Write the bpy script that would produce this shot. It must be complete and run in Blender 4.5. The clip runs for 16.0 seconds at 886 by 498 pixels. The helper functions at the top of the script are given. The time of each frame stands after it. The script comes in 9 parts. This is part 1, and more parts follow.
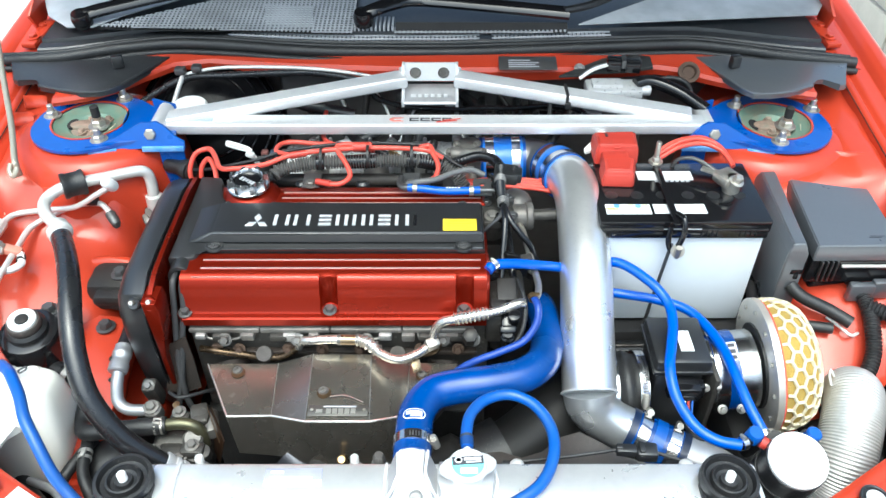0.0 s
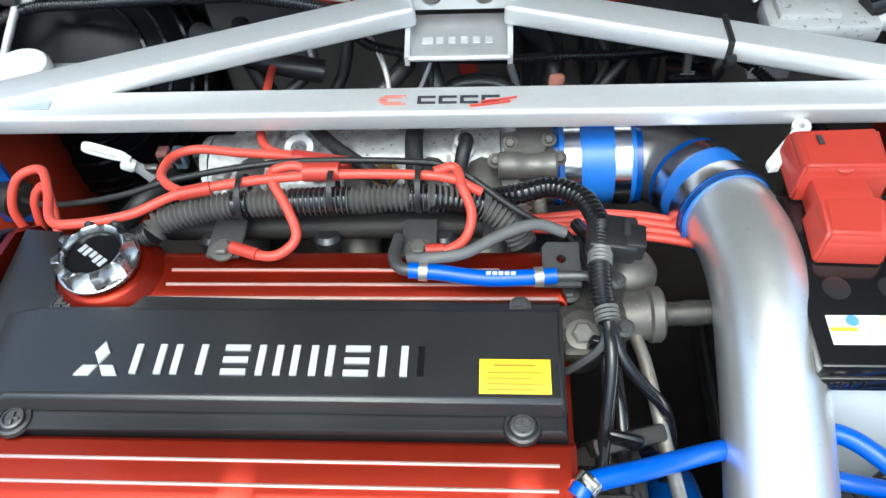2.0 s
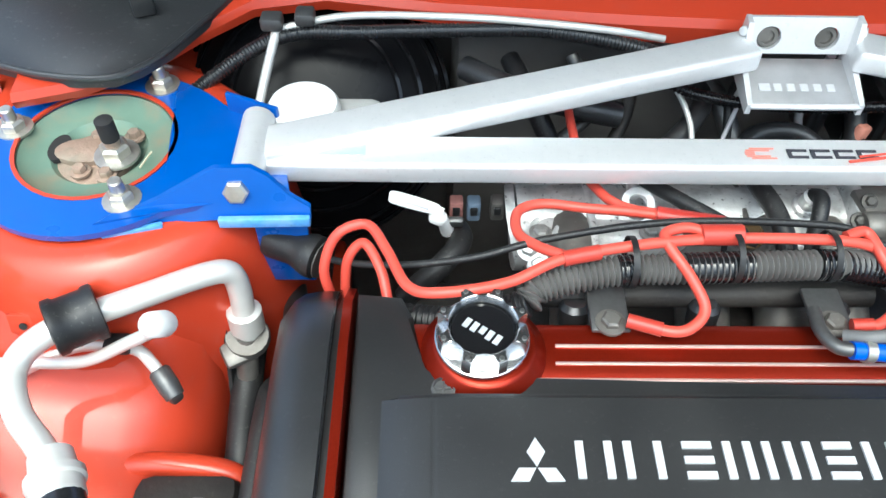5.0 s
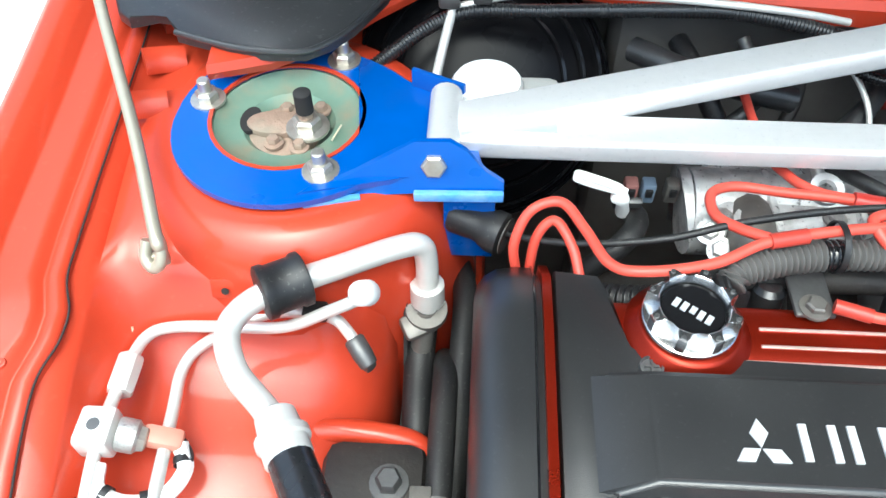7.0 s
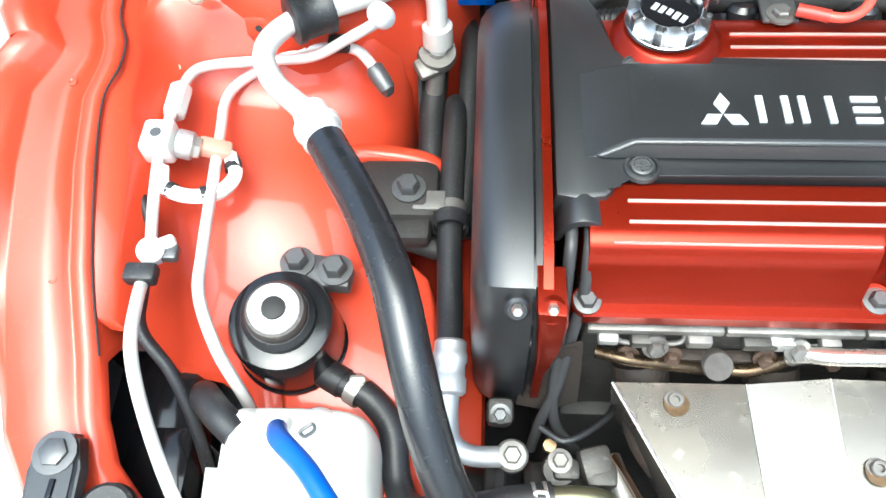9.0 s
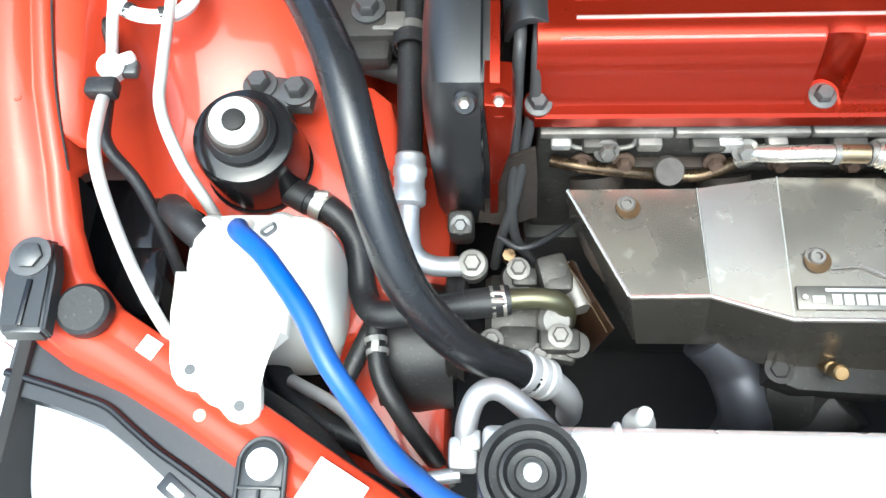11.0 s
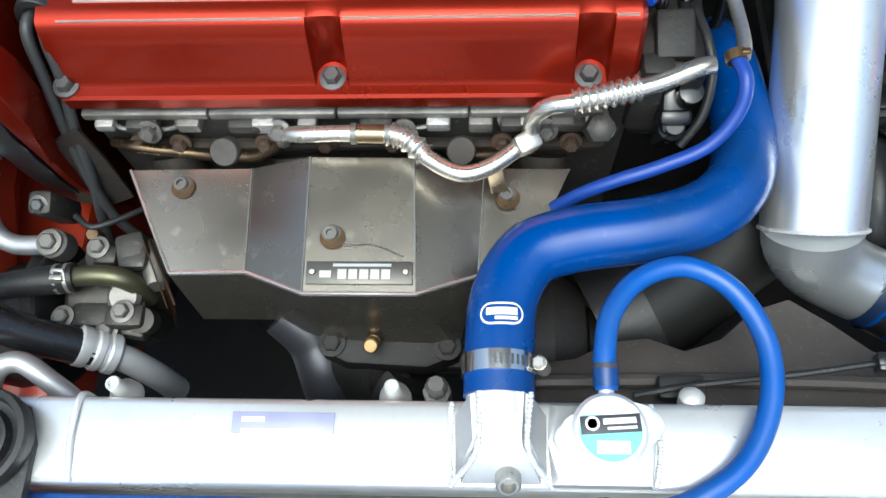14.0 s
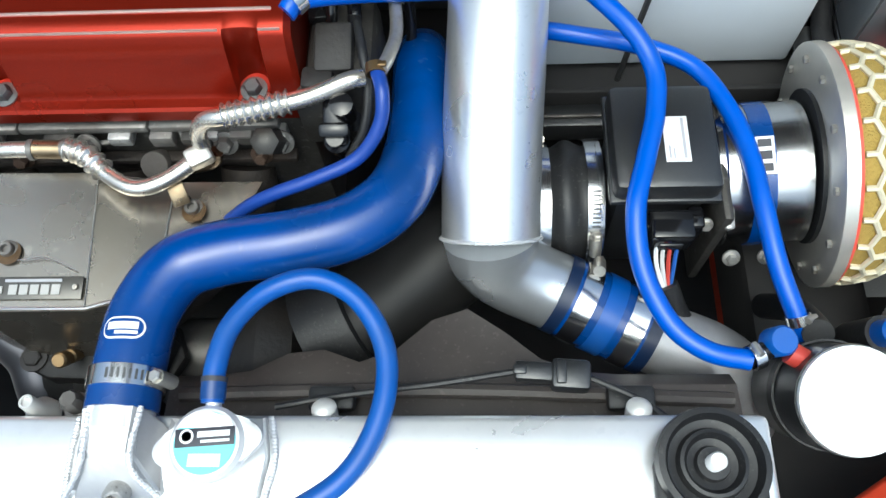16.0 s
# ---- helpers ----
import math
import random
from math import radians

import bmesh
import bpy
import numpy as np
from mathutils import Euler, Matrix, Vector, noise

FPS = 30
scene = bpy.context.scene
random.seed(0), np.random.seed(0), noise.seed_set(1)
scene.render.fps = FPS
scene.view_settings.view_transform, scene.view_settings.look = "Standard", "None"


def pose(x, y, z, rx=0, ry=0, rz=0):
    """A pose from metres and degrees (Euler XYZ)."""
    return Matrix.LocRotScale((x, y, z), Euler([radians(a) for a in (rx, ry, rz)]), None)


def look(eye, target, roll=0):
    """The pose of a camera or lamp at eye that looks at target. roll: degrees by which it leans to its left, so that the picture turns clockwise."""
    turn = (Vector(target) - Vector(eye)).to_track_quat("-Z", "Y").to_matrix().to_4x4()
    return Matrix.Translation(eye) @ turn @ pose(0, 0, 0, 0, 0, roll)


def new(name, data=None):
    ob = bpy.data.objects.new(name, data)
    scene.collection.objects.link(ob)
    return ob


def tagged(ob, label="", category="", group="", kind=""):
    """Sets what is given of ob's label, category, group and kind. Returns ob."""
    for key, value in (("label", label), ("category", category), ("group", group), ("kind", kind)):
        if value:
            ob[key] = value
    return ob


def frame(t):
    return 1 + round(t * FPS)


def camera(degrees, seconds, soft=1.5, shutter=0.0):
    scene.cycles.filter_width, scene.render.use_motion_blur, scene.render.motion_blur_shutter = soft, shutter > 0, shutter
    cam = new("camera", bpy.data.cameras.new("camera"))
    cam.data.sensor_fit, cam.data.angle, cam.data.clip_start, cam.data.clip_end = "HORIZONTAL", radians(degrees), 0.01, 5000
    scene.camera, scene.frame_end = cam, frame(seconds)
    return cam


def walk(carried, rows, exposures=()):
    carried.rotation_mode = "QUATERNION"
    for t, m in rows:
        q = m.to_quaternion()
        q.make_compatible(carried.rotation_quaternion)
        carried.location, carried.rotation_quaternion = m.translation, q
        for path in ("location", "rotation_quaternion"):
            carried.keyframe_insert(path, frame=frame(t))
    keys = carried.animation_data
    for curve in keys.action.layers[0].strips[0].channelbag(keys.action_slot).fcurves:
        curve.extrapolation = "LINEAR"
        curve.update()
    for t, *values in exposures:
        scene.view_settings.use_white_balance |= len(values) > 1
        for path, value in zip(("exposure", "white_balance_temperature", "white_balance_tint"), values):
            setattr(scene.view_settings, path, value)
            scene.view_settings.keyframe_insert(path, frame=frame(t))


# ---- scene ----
cam = camera(59.5, 16.0)
METRES, EYE, TILT, LEAN, TURN = 1.85, 1.49, -40.0, 0.0, 0.0
ROWS = [
    (0.0, 0.0, 0.0, 0.0, 0.0, 0.0, 0.0),
    (0.5, -0.0041, 0.0532, 0.0159, -0.51, -2.09, 0.65),
    (1.0, -0.0001, 0.1496, 0.0538, 1.35, -4.92, 2.39),
    (1.5, 0.0071, 0.2477, 0.0891, 2.67, -8.79, 1.21),
    (2.0, 0.0062, 0.3107, 0.1149, 3.91, -11.99, 0.89),
    (2.5, -0.0022, 0.333, 0.1226, 2.75, -10.89, 0.45),
    (3.0, -0.0067, 0.332, 0.122, 2.1, -10.38, 0.44),
    (3.5, -0.0318, 0.3367, 0.1216, 0.09, -10.38, -0.19),
    (4.0, -0.082, 0.3445, 0.1235, -2.2, -10.26, 0.06),
    (4.5, -0.1297, 0.3478, 0.1237, -1.8, -10.34, 0.16),
    (5.0, -0.1675, 0.3469, 0.1247, -0.88, -10.32, -0.61),
    (7.5, -0.2236, 0.3397, 0.1154, 3.24, -12.13, -1.5),
    (8.0, -0.221, 0.3195, 0.0975, 3.36, -14.72, -0.77),
    (8.5, -0.2197, 0.3, 0.0822, 3.29, -16.92, -0.43),
    (9.0, -0.2163, 0.2848, 0.0643, 3.5, -19.19, 0.08),
    (9.5, -0.2076, 0.2749, 0.0499, 3.58, -21.59, 1.31),
    (12.0, -0.174, 0.2631, 0.0318, 3.49, -27.07, 1.41),
    (12.5, -0.1369, 0.2624, 0.0331, 3.4, -27.22, 1.93),
    (13.0, -0.0975, 0.2615, 0.031, 3.31, -27.0, 2.25),
    (13.5, -0.0582, 0.2613, 0.0289, 3.04, -26.8, 1.85),
    (14.0, -0.0234, 0.262, 0.0291, 2.75, -26.76, 1.21),
    (14.5, 0.009, 0.2616, 0.0273, 2.36, -26.5, 1.67),
    (15.0, 0.0379, 0.2622, 0.0258, 2.77, -26.29, 1.91),
    (15.5, 0.0666, 0.2645, 0.0276, 3.78, -26.19, 1.64),
    (16.0, 0.0963, 0.2663, 0.0283, 2.08, -26.22, 1.73),
]
walk(cam, [(t, pose(0, 0, EYE, TILT, LEAN, TURN) @ pose(METRES * x, METRES * y, METRES * z, 90 + pitch, roll, yaw)) for t, x, y, z, yaw, pitch, roll in ROWS],
     exposures=[(t, e, 5450, -5) for t, e in ((0.0, 1.1), (1.5, 1.0), (3.0, 0.95), (5.0, 1.25), (7.5, 1.45), (9.0, 1.78), (9.7, 1.7), (12.0, 1.4), (13.0, 1.0), (14.5, 0.57), (16.0, 0.5))])

# ---- world and light: open shade under a bright, thinly clouded sky ----
world = bpy.data.worlds.new("sky")
scene.world = world
world.use_nodes = True
wn = world.node_tree.nodes
sky = wn.new("ShaderNodeTexSky")
sky.sky_type, sky.sun_disc = "NISHITA", False
sky.sun_elevation, sky.sun_rotation = radians(70), radians(192)
sky.air_density, sky.dust_density, sky.ozone_density = 1.0, 10.0, 1.0
world.node_tree.links.new(sky.outputs[0], wn["Background"].inputs[0])
wn["Background"].inputs[1].default_value = 0.15
sun = new("sun", bpy.data.lights.new("sun", "SUN"))
sun.data.energy, sun.data.angle, sun.data.color = 0.85, radians(80), (1.0, 0.985, 0.96)
sun.matrix_world = look((-0.3, -1.0, 4.8), (0, 0.5, 0.8))


# ---- materials ----
def mat(name, c, rough=0.5, metal=0.0, vary=0.12, scale=60.0, bump=0.0, bscale=400.0, coat=0.0, dirt=0.0, dirt_c=(0.05, 0.04, 0.03), dscale=9.0, rvary=0.1, spec=0.5, speck=0.0, speck_c=(0.3, 0.29, 0.27), sscale=380.0):
    m = bpy.data.materials.new(name)
    m.use_nodes = True
    nt = m.node_tree
    nd, ln = nt.nodes, nt.links
    b = nd["Principled BSDF"]
    b.inputs["Metallic"].default_value = metal
    b.inputs["Coat Weight"].default_value = coat
    b.inputs["Coat Roughness"].default_value = 0.06
    b.inputs["Specular IOR Level"].default_value = spec
    tc = nd.new("ShaderNodeTexCoord")
    n1 = nd.new("ShaderNodeTexNoise")
    n1.inputs["Scale"].default_value, n1.inputs["Detail"].default_value = scale, 6
    ln.new(tc.outputs["Object"], n1.inputs["Vector"])
    mx = nd.new("ShaderNodeMix")
    mx.data_type = "RGBA"
    mx.inputs[6].default_value = (*[max(0, v * (1 - vary)) for v in c], 1)
    mx.inputs[7].default_value = (*[min(1, v * (1 + vary)) for v in c], 1)
    ln.new(n1.outputs["Fac"], mx.inputs[0])
    out = mx.outputs[2]
    n2 = nd.new("ShaderNodeTexNoise")
    n2.inputs["Scale"].default_value, n2.inputs["Detail"].default_value = dscale, 8
    ln.new(tc.outputs["Object"], n2.inputs["Vector"])
    if dirt > 0:
        rp = nd.new("ShaderNodeMapRange")
        rp.inputs[1].default_value, rp.inputs[2].default_value = 0.45, 0.75
        rp.inputs[3].default_value, rp.inputs[4].default_value = 0.0, dirt
        ln.new(n2.outputs["Fac"], rp.inputs[0])
        m2 = nd.new("ShaderNodeMix")
        m2.data_type = "RGBA"
        ln.new(rp.outputs[0], m2.inputs[0])
        ln.new(out, m2.inputs[6])
        m2.inputs[7].default_value = (*dirt_c, 1)
        out = m2.outputs[2]
    if speck > 0:
        n4 = nd.new("ShaderNodeTexNoise")
        n4.inputs["Scale"].default_value, n4.inputs["Detail"].default_value = sscale, 2
        ln.new(tc.outputs["Object"], n4.inputs["Vector"])
        r4 = nd.new("ShaderNodeMapRange")
        r4.inputs[1].default_value, r4.inputs[2].default_value = 0.62, 0.74
        r4.inputs[3].default_value, r4.inputs[4].default_value = 0.0, speck
        ln.new(n4.outputs["Fac"], r4.inputs[0])
        m4 = nd.new("ShaderNodeMix")
        m4.data_type = "RGBA"
        ln.new(r4.outputs[0], m4.inputs[0])
        ln.new(out, m4.inputs[6])
        m4.inputs[7].default_value = (*speck_c, 1)
        out = m4.outputs[2]
    ln.new(out, b.inputs["Base Color"])
    rr = nd.new("ShaderNodeMapRange")
    rr.inputs[3].default_value, rr.inputs[4].default_value = max(0.02, rough - rvary), min(1, rough + rvary)
    ln.new(n2.outputs["Fac"], rr.inputs[0])
    ln.new(rr.outputs[0], b.inputs["Roughness"])
    if bump > 0:
        n3 = nd.new("ShaderNodeTexNoise")
        n3.inputs["Scale"].default_value, n3.inputs["Detail"].default_value = bscale, 3
        ln.new(tc.outputs["Object"], n3.inputs["Vector"])
        bp = nd.new("ShaderNodeBump")
        bp.inputs["Strength"].default_value, bp.inputs["Distance"].default_value = bump, 0.002
        ln.new(n3.outputs["Fac"], bp.inputs["Height"])
        ln.new(bp.outputs[0], b.inputs["Normal"])
    return m


PAINT = mat("orange_red_body_paint", (0.45, 0.043, 0.016), 0.4, 0, 0.07, 8, coat=0.45, spec=0.25, dirt=0.3, dirt_c=(0.35, 0.029, 0.010), dscale=6, speck=0.1, speck_c=(0.35, 0.12, 0.07), sscale=160)
COVER_RED = mat("metallic_red_paint", (0.26, 0.0145, 0.003), 0.3, 0.75, 0.15, 900, bump=0.06, bscale=900, coat=0.10, dirt=0.2, dirt_c=(0.2, 0.02, 0.01))
RIB_PALE = mat("machined_rib_and_highlight", (0.75, 0.55, 0.5), 0.35, 0.7, 0.1, 200)
PLASTIC = mat("black_plastic", (0.0140, 0.0145, 0.0155), 0.33, 0, 0.2, 300, bump=0.12, bscale=1500, dirt=0.25, dirt_c=(0.034, 0.034, 0.034), dscale=14, speck=0.08, speck_c=(0.16, 0.155, 0.15), spec=0.85)
PLASTIC_G = mat("gloss_black_plastic", (0.007, 0.007, 0.008), 0.13, 0, 0.2, 100, dirt=0.2, dirt_c=(0.03, 0.03, 0.03))
COWL = mat("weathered_cowl_plastic", (0.02, 0.021, 0.023), 0.38, 0, 0.2, 60, bump=0.12, bscale=1200, dirt=0.4, dirt_c=(0.04, 0.041, 0.043), dscale=12, spec=0.8, speck=0.2, speck_c=(0.2, 0.195, 0.19), sscale=260)
# faded plastic, its base paled further for the sky reflected in it
FADED = mat("faded_sky_paled_plastic", (0.44, 0.46, 0.48), 0.3, 0, 0.3, 30, dirt=0.6, dirt_c=(0.09, 0.095, 0.1), dscale=7, spec=0.8)
RUBBER = mat("black_rubber", (0.012, 0.012, 0.013), 0.48, 0, 0.2, 150, bump=0.1, dirt=0.3, dirt_c=(0.035, 0.034, 0.03), dscale=20, speck=0.3, speck_c=(0.14, 0.135, 0.12))
HOSE = mat("black_hose_rubber", (0.012, 0.0125, 0.014), 0.27, 0, 0.2, 100, spec=0.65, dirt=0.2, dirt_c=(0.03, 0.03, 0.03), dscale=30, speck=0.12, speck_c=(0.12, 0.12, 0.12))
DARK = mat("grimy_dark_metal", (0.02, 0.018, 0.017), 0.6, 0.2, 0.3, 80, bump=0.3, bscale=200, dirt=0.5, dirt_c=(0.045, 0.038, 0.03), dscale=25, speck=0.15, speck_c=(0.12, 0.1, 0.085), sscale=180)
IRON = mat("cast_iron", (0.032, 0.026, 0.022), 0.7, 0.3, 0.35, 120, bump=0.4, bscale=300, dirt=0.5, dirt_c=(0.07, 0.04, 0.022), dscale=30)
ALU = mat("polished_aluminium", (0.9, 0.905, 0.905), 0.31, 0.85, 0.06, 30, bump=0.03, bscale=14, dirt=0.3, dirt_c=(0.55, 0.55, 0.56), dscale=16, rvary=0.12, speck=0.2, speck_c=(0.5, 0.51, 0.53), sscale=240)
ALU_BR = mat("brushed_aluminium", (0.74, 0.74, 0.745), 0.42, 0.5, 0.05, 120, bump=0.05, bscale=300, dirt=0.2, dirt_c=(0.6, 0.6, 0.6), dscale=20, speck=0.2, speck_c=(0.45, 0.45, 0.46), sscale=320)
TANK = mat("radiator_aluminium", (0.82, 0.822, 0.82), 0.3, 0.7, 0.06, 40, bump=0.03, bscale=100, dirt=0.4, dirt_c=(0.56, 0.57, 0.585), dscale=25, speck=0.25, speck_c=(0.62, 0.63, 0.65), sscale=160)
CAST = mat("cast_aluminium", (0.5, 0.49, 0.47), 0.5, 0.75, 0.2, 200, bump=0.35, bscale=500, dirt=0.7, dirt_c=(0.12, 0.11, 0.1), dscale=35, speck=0.5, speck_c=(0.08, 0.07, 0.06), sscale=300)
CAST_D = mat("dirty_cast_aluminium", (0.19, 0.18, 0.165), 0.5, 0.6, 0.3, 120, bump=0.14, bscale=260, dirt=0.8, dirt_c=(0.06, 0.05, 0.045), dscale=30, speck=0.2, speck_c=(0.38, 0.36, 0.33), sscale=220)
GREYMET = mat("grey_line_metal", (0.66, 0.65, 0.62), 0.4, 0.4, 0.08, 100, dirt=0.3, dirt_c=(0.5, 0.48, 0.44), dscale=30)
STEELP = mat("bright_steel_pipe", (0.74, 0.7, 0.63), 0.27, 0.9, 0.1, 100, dirt=0.3, dirt_c=(0.45, 0.36, 0.25), dscale=40)
ZINC = mat("zinc_fastener", (0.55, 0.53, 0.48), 0.4, 0.85, 0.15, 300, dirt=0.5, dirt_c=(0.3, 0.22, 0.14), dscale=60)
BOLT_D = mat("dark_fastener", (0.12, 0.12, 0.12), 0.45, 0.7, 0.2, 300)
BRASS = mat("heat_stained_brass", (0.25, 0.17, 0.085), 0.35, 0.9, 0.2, 200)
CHROME = mat("chrome", (0.66, 0.66, 0.66), 0.26, 1.0, 0.03, 100, bump=0.05, bscale=200)
# dark metal, its base deepened further for the shade on the throttle elbow
DCHROME = mat("dark_intake_metal", (0.2, 0.195, 0.195), 0.42, 0.85, 0.15, 40, dirt=0.4, dirt_c=(0.1, 0.095, 0.095))
NECK = mat("dull_dark_pipe", (0.014, 0.0135, 0.013), 0.5, 0.0, 0.2, 60, spec=0.25, dirt=0.4, dirt_c=(0.05, 0.045, 0.04))
SHIELD = mat("heat_tinted_steel", (0.32, 0.293, 0.252), 0.27, 0.92, 0.12, 20, bump=0.06, bscale=40, dirt=0.75, dirt_c=(0.25, 0.222, 0.18), dscale=19, rvary=0.13, speck=0.3, speck_c=(0.62, 0.58, 0.5), sscale=70)
SILVER = mat("silver_letter_paint", (0.6, 0.61, 0.62), 0.38, 0.25, 0.05, 200, dirt=0.3, dirt_c=(0.5, 0.5, 0.5), dscale=60)
CUT = mat("bright_cut_edge", (0.9, 0.88, 0.85), 0.3, 0.9, 0.03, 100)
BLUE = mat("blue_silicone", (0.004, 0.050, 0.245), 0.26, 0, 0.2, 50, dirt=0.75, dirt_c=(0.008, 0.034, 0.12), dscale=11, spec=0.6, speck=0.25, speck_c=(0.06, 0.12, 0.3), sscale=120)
BLUE_V = mat("bright_blue_silicone", (0.010, 0.082, 0.36), 0.36, 0, 0.12, 60, dirt=0.6, dirt_c=(0.035, 0.085, 0.24), dscale=18)
BLUE_P = mat("blue_painted_steel", (0.007, 0.085, 0.40), 0.3, 0.1, 0.1, 60, coat=0.5, dirt=0.2, dirt_c=(0.02, 0.06, 0.25), dscale=20)
BLUE_H = mat("vivid_blue_silicone", (0.006, 0.085, 0.50), 0.34, 0, 0.1, 60, dirt=0.3, dirt_c=(0.015, 0.07, 0.33), dscale=18)
LOOM = mat("dusty_grey_conduit", (0.13, 0.126, 0.12), 0.38, 0, 0.2, 120, dirt=0.5, dirt_c=(0.05, 0.048, 0.045), dscale=30, spec=0.7)
LEAD = mat("red_silicone", (0.62, 0.075, 0.05), 0.4, 0, 0.08, 80, dirt=0.2, dirt_c=(0.5, 0.06, 0.04))
REDPL = mat("red_plastic", (0.42, 0.042, 0.028), 0.4, 0, 0.08, 80, dirt=0.2, dirt_c=(0.45, 0.05, 0.03))
WHITE = mat("white_plastic", (0.8, 0.8, 0.78), 0.4, 0, 0.05, 60, dirt=0.12, dirt_c=(0.62, 0.6, 0.54), dscale=20)
MILK = mat("milky_plastic", (0.74, 0.73, 0.67), 0.4, 0, 0.06, 20, dirt=0.35, dirt_c=(0.62, 0.6, 0.48), dscale=12)
BATT = mat("pale_battery_plastic", (0.66, 0.7, 0.74), 0.4, 0, 0.04, 40, dirt=0.25, dirt_c=(0.5, 0.53, 0.56), dscale=8)
GREEN = mat("green_strut_paint", (0.16, 0.25, 0.19), 0.5, 0.2, 0.15, 80, dirt=0.6, dirt_c=(0.28, 0.18, 0.11), dscale=40)
RUST = mat("rusty_steel", (0.075, 0.047, 0.032), 0.7, 0.4, 0.3, 150, bump=0.4, bscale=500, dirt=0.5, dirt_c=(0.15, 0.1, 0.07), dscale=60)
FOAM = mat("yellow_filter_foam", (0.36, 0.25, 0.055), 0.9, 0, 0.25, 300, bump=0.8, bscale=700, dirt=0.5, dirt_c=(0.35, 0.24, 0.05), dscale=25)
GOLD = mat("pale_gold_mesh", (0.72, 0.66, 0.48), 0.45, 0.3, 0.12, 100, dirt=0.35, dirt_c=(0.45, 0.38, 0.2), dscale=20)
YELLOW = mat("yellow_sticker", (0.85, 0.62, 0.03), 0.45, 0, 0.05, 60)
PAPER = mat("white_label", (0.8, 0.8, 0.8), 0.5, 0, 0.04, 60)
INK = mat("dark_print", (0.04, 0.04, 0.05), 0.5)
INK_G = mat("grey_print", (0.4, 0.4, 0.42), 0.5)
FADE_R = mat("faded_red_print", (0.72, 0.25, 0.2), 0.5)
INK_R = mat("red_print", (0.7, 0.08, 0.05), 0.5)
INK_B = mat("violet_blue_print", (0.33, 0.33, 0.48), 0.22, 0, 0.15, 60, coat=0.5)
TEAL = mat("turquoise_print", (0.24, 0.68, 0.72), 0.4)
SHROUD = mat("dusty_brown_plastic", (0.045, 0.038, 0.034), 0.55, 0, 0.2, 120, dirt=0.6, dirt_c=(0.085, 0.072, 0.062), dscale=14, speck=0.25, speck_c=(0.18, 0.16, 0.145), sscale=260)
UNDER = mat("undertray_black", (0.015, 0.014, 0.014), 0.8, 0, 0.3, 40)
CONCRETE = mat("pale_concrete", (0.55, 0.53, 0.49), 0.85, 0, 0.15, 30, bump=0.4, bscale=80, dirt=0.4, dirt_c=(0.4, 0.38, 0.35), dscale=3)
STONE = mat("pale_stone", (0.42, 0.40, 0.35), 0.85, 0, 0.2, 12, bump=0.5, bscale=60, dirt=0.5, dirt_c=(0.3, 0.29, 0.26), dscale=5)
BOOST = mat("booster_black", (0.005, 0.005, 0.006), 0.3, 0, 0.2, 60, spec=0.12, dirt=0.4, dirt_c=(0.014, 0.013, 0.013), dscale=18)
# iron kept near-black to carry the shade below the heat shield
SHADED_IRON = mat("shaded_iron", (0.008, 0.0075, 0.007), 0.6, 0.1, 0.3, 80, bump=0.2, bscale=150, dirt=0.5, dirt_c=(0.02, 0.017, 0.014), dscale=22, speck=0.4, speck_c=(0.06, 0.052, 0.045), sscale=160)
HEADM = mat("grimy_head_casting", (0.21, 0.20, 0.185), 0.48, 0.6, 0.25, 90, bump=0.2, bscale=240, dirt=0.85, dirt_c=(0.07, 0.06, 0.05), dscale=26, speck=0.3, speck_c=(0.5, 0.48, 0.44), sscale=200)
GRIME = mat("greasy_dark_casting", (0.06, 0.056, 0.05), 0.5, 0.5, 0.35, 120, bump=0.2, bscale=220, dirt=0.7, dirt_c=(0.02, 0.018, 0.016), dscale=30, speck=0.35, speck_c=(0.22, 0.21, 0.19), sscale=200)
CLAMP = mat("bright_clamp_steel", (0.72, 0.72, 0.72), 0.18, 1.0, 0.05, 80, rvary=0.06)
SATIN = mat("satin_cast_pipe", (0.72, 0.735, 0.745), 0.3, 0.85, 0.06, 60, bump=0.02, bscale=180, dirt=0.3, dirt_c=(0.55, 0.56, 0.57), dscale=22)
RUST_L = mat("pale_rust", (0.34, 0.24, 0.18), 0.6, 0.3, 0.35, 150, bump=0.3, bscale=400, dirt=0.6, dirt_c=(0.2, 0.22, 0.17), dscale=60)
WIPER = mat("wiper_black", (0.006, 0.006, 0.007), 0.16, 0, 0.2, 60, spec=0.55)
DUCT = mat("silver_duct_foil", (0.6, 0.6, 0.58), 0.42, 0.6, 0.15, 120, dirt=0.5, dirt_c=(0.4, 0.39, 0.36), dscale=20)
ROD = mat("yellowed_zinc_rod", (0.42, 0.39, 0.31), 0.4, 0.5, 0.1, 80)
ADAPT = mat("dark_polished_steel", (0.5, 0.5, 0.5), 0.2, 1.0, 0.06, 40, dirt=0.2, dirt_c=(0.3, 0.3, 0.3))
PLATE = mat("etched_plate_grey", (0.13, 0.124, 0.112), 0.4, 0.7, 0.15, 60)
PLATE_L = mat("etched_plate_bright", (0.5, 0.48, 0.44), 0.35, 0.8, 0.1, 60)
STAINP = mat("browned_steel", (0.34, 0.26, 0.16), 0.3, 0.9, 0.35, 120, dirt=0.6, dirt_c=(0.12, 0.08, 0.045), dscale=90)
STAIN = mat("heat_stain", (0.17, 0.11, 0.06), 0.3, 0.85, 0.3, 200)
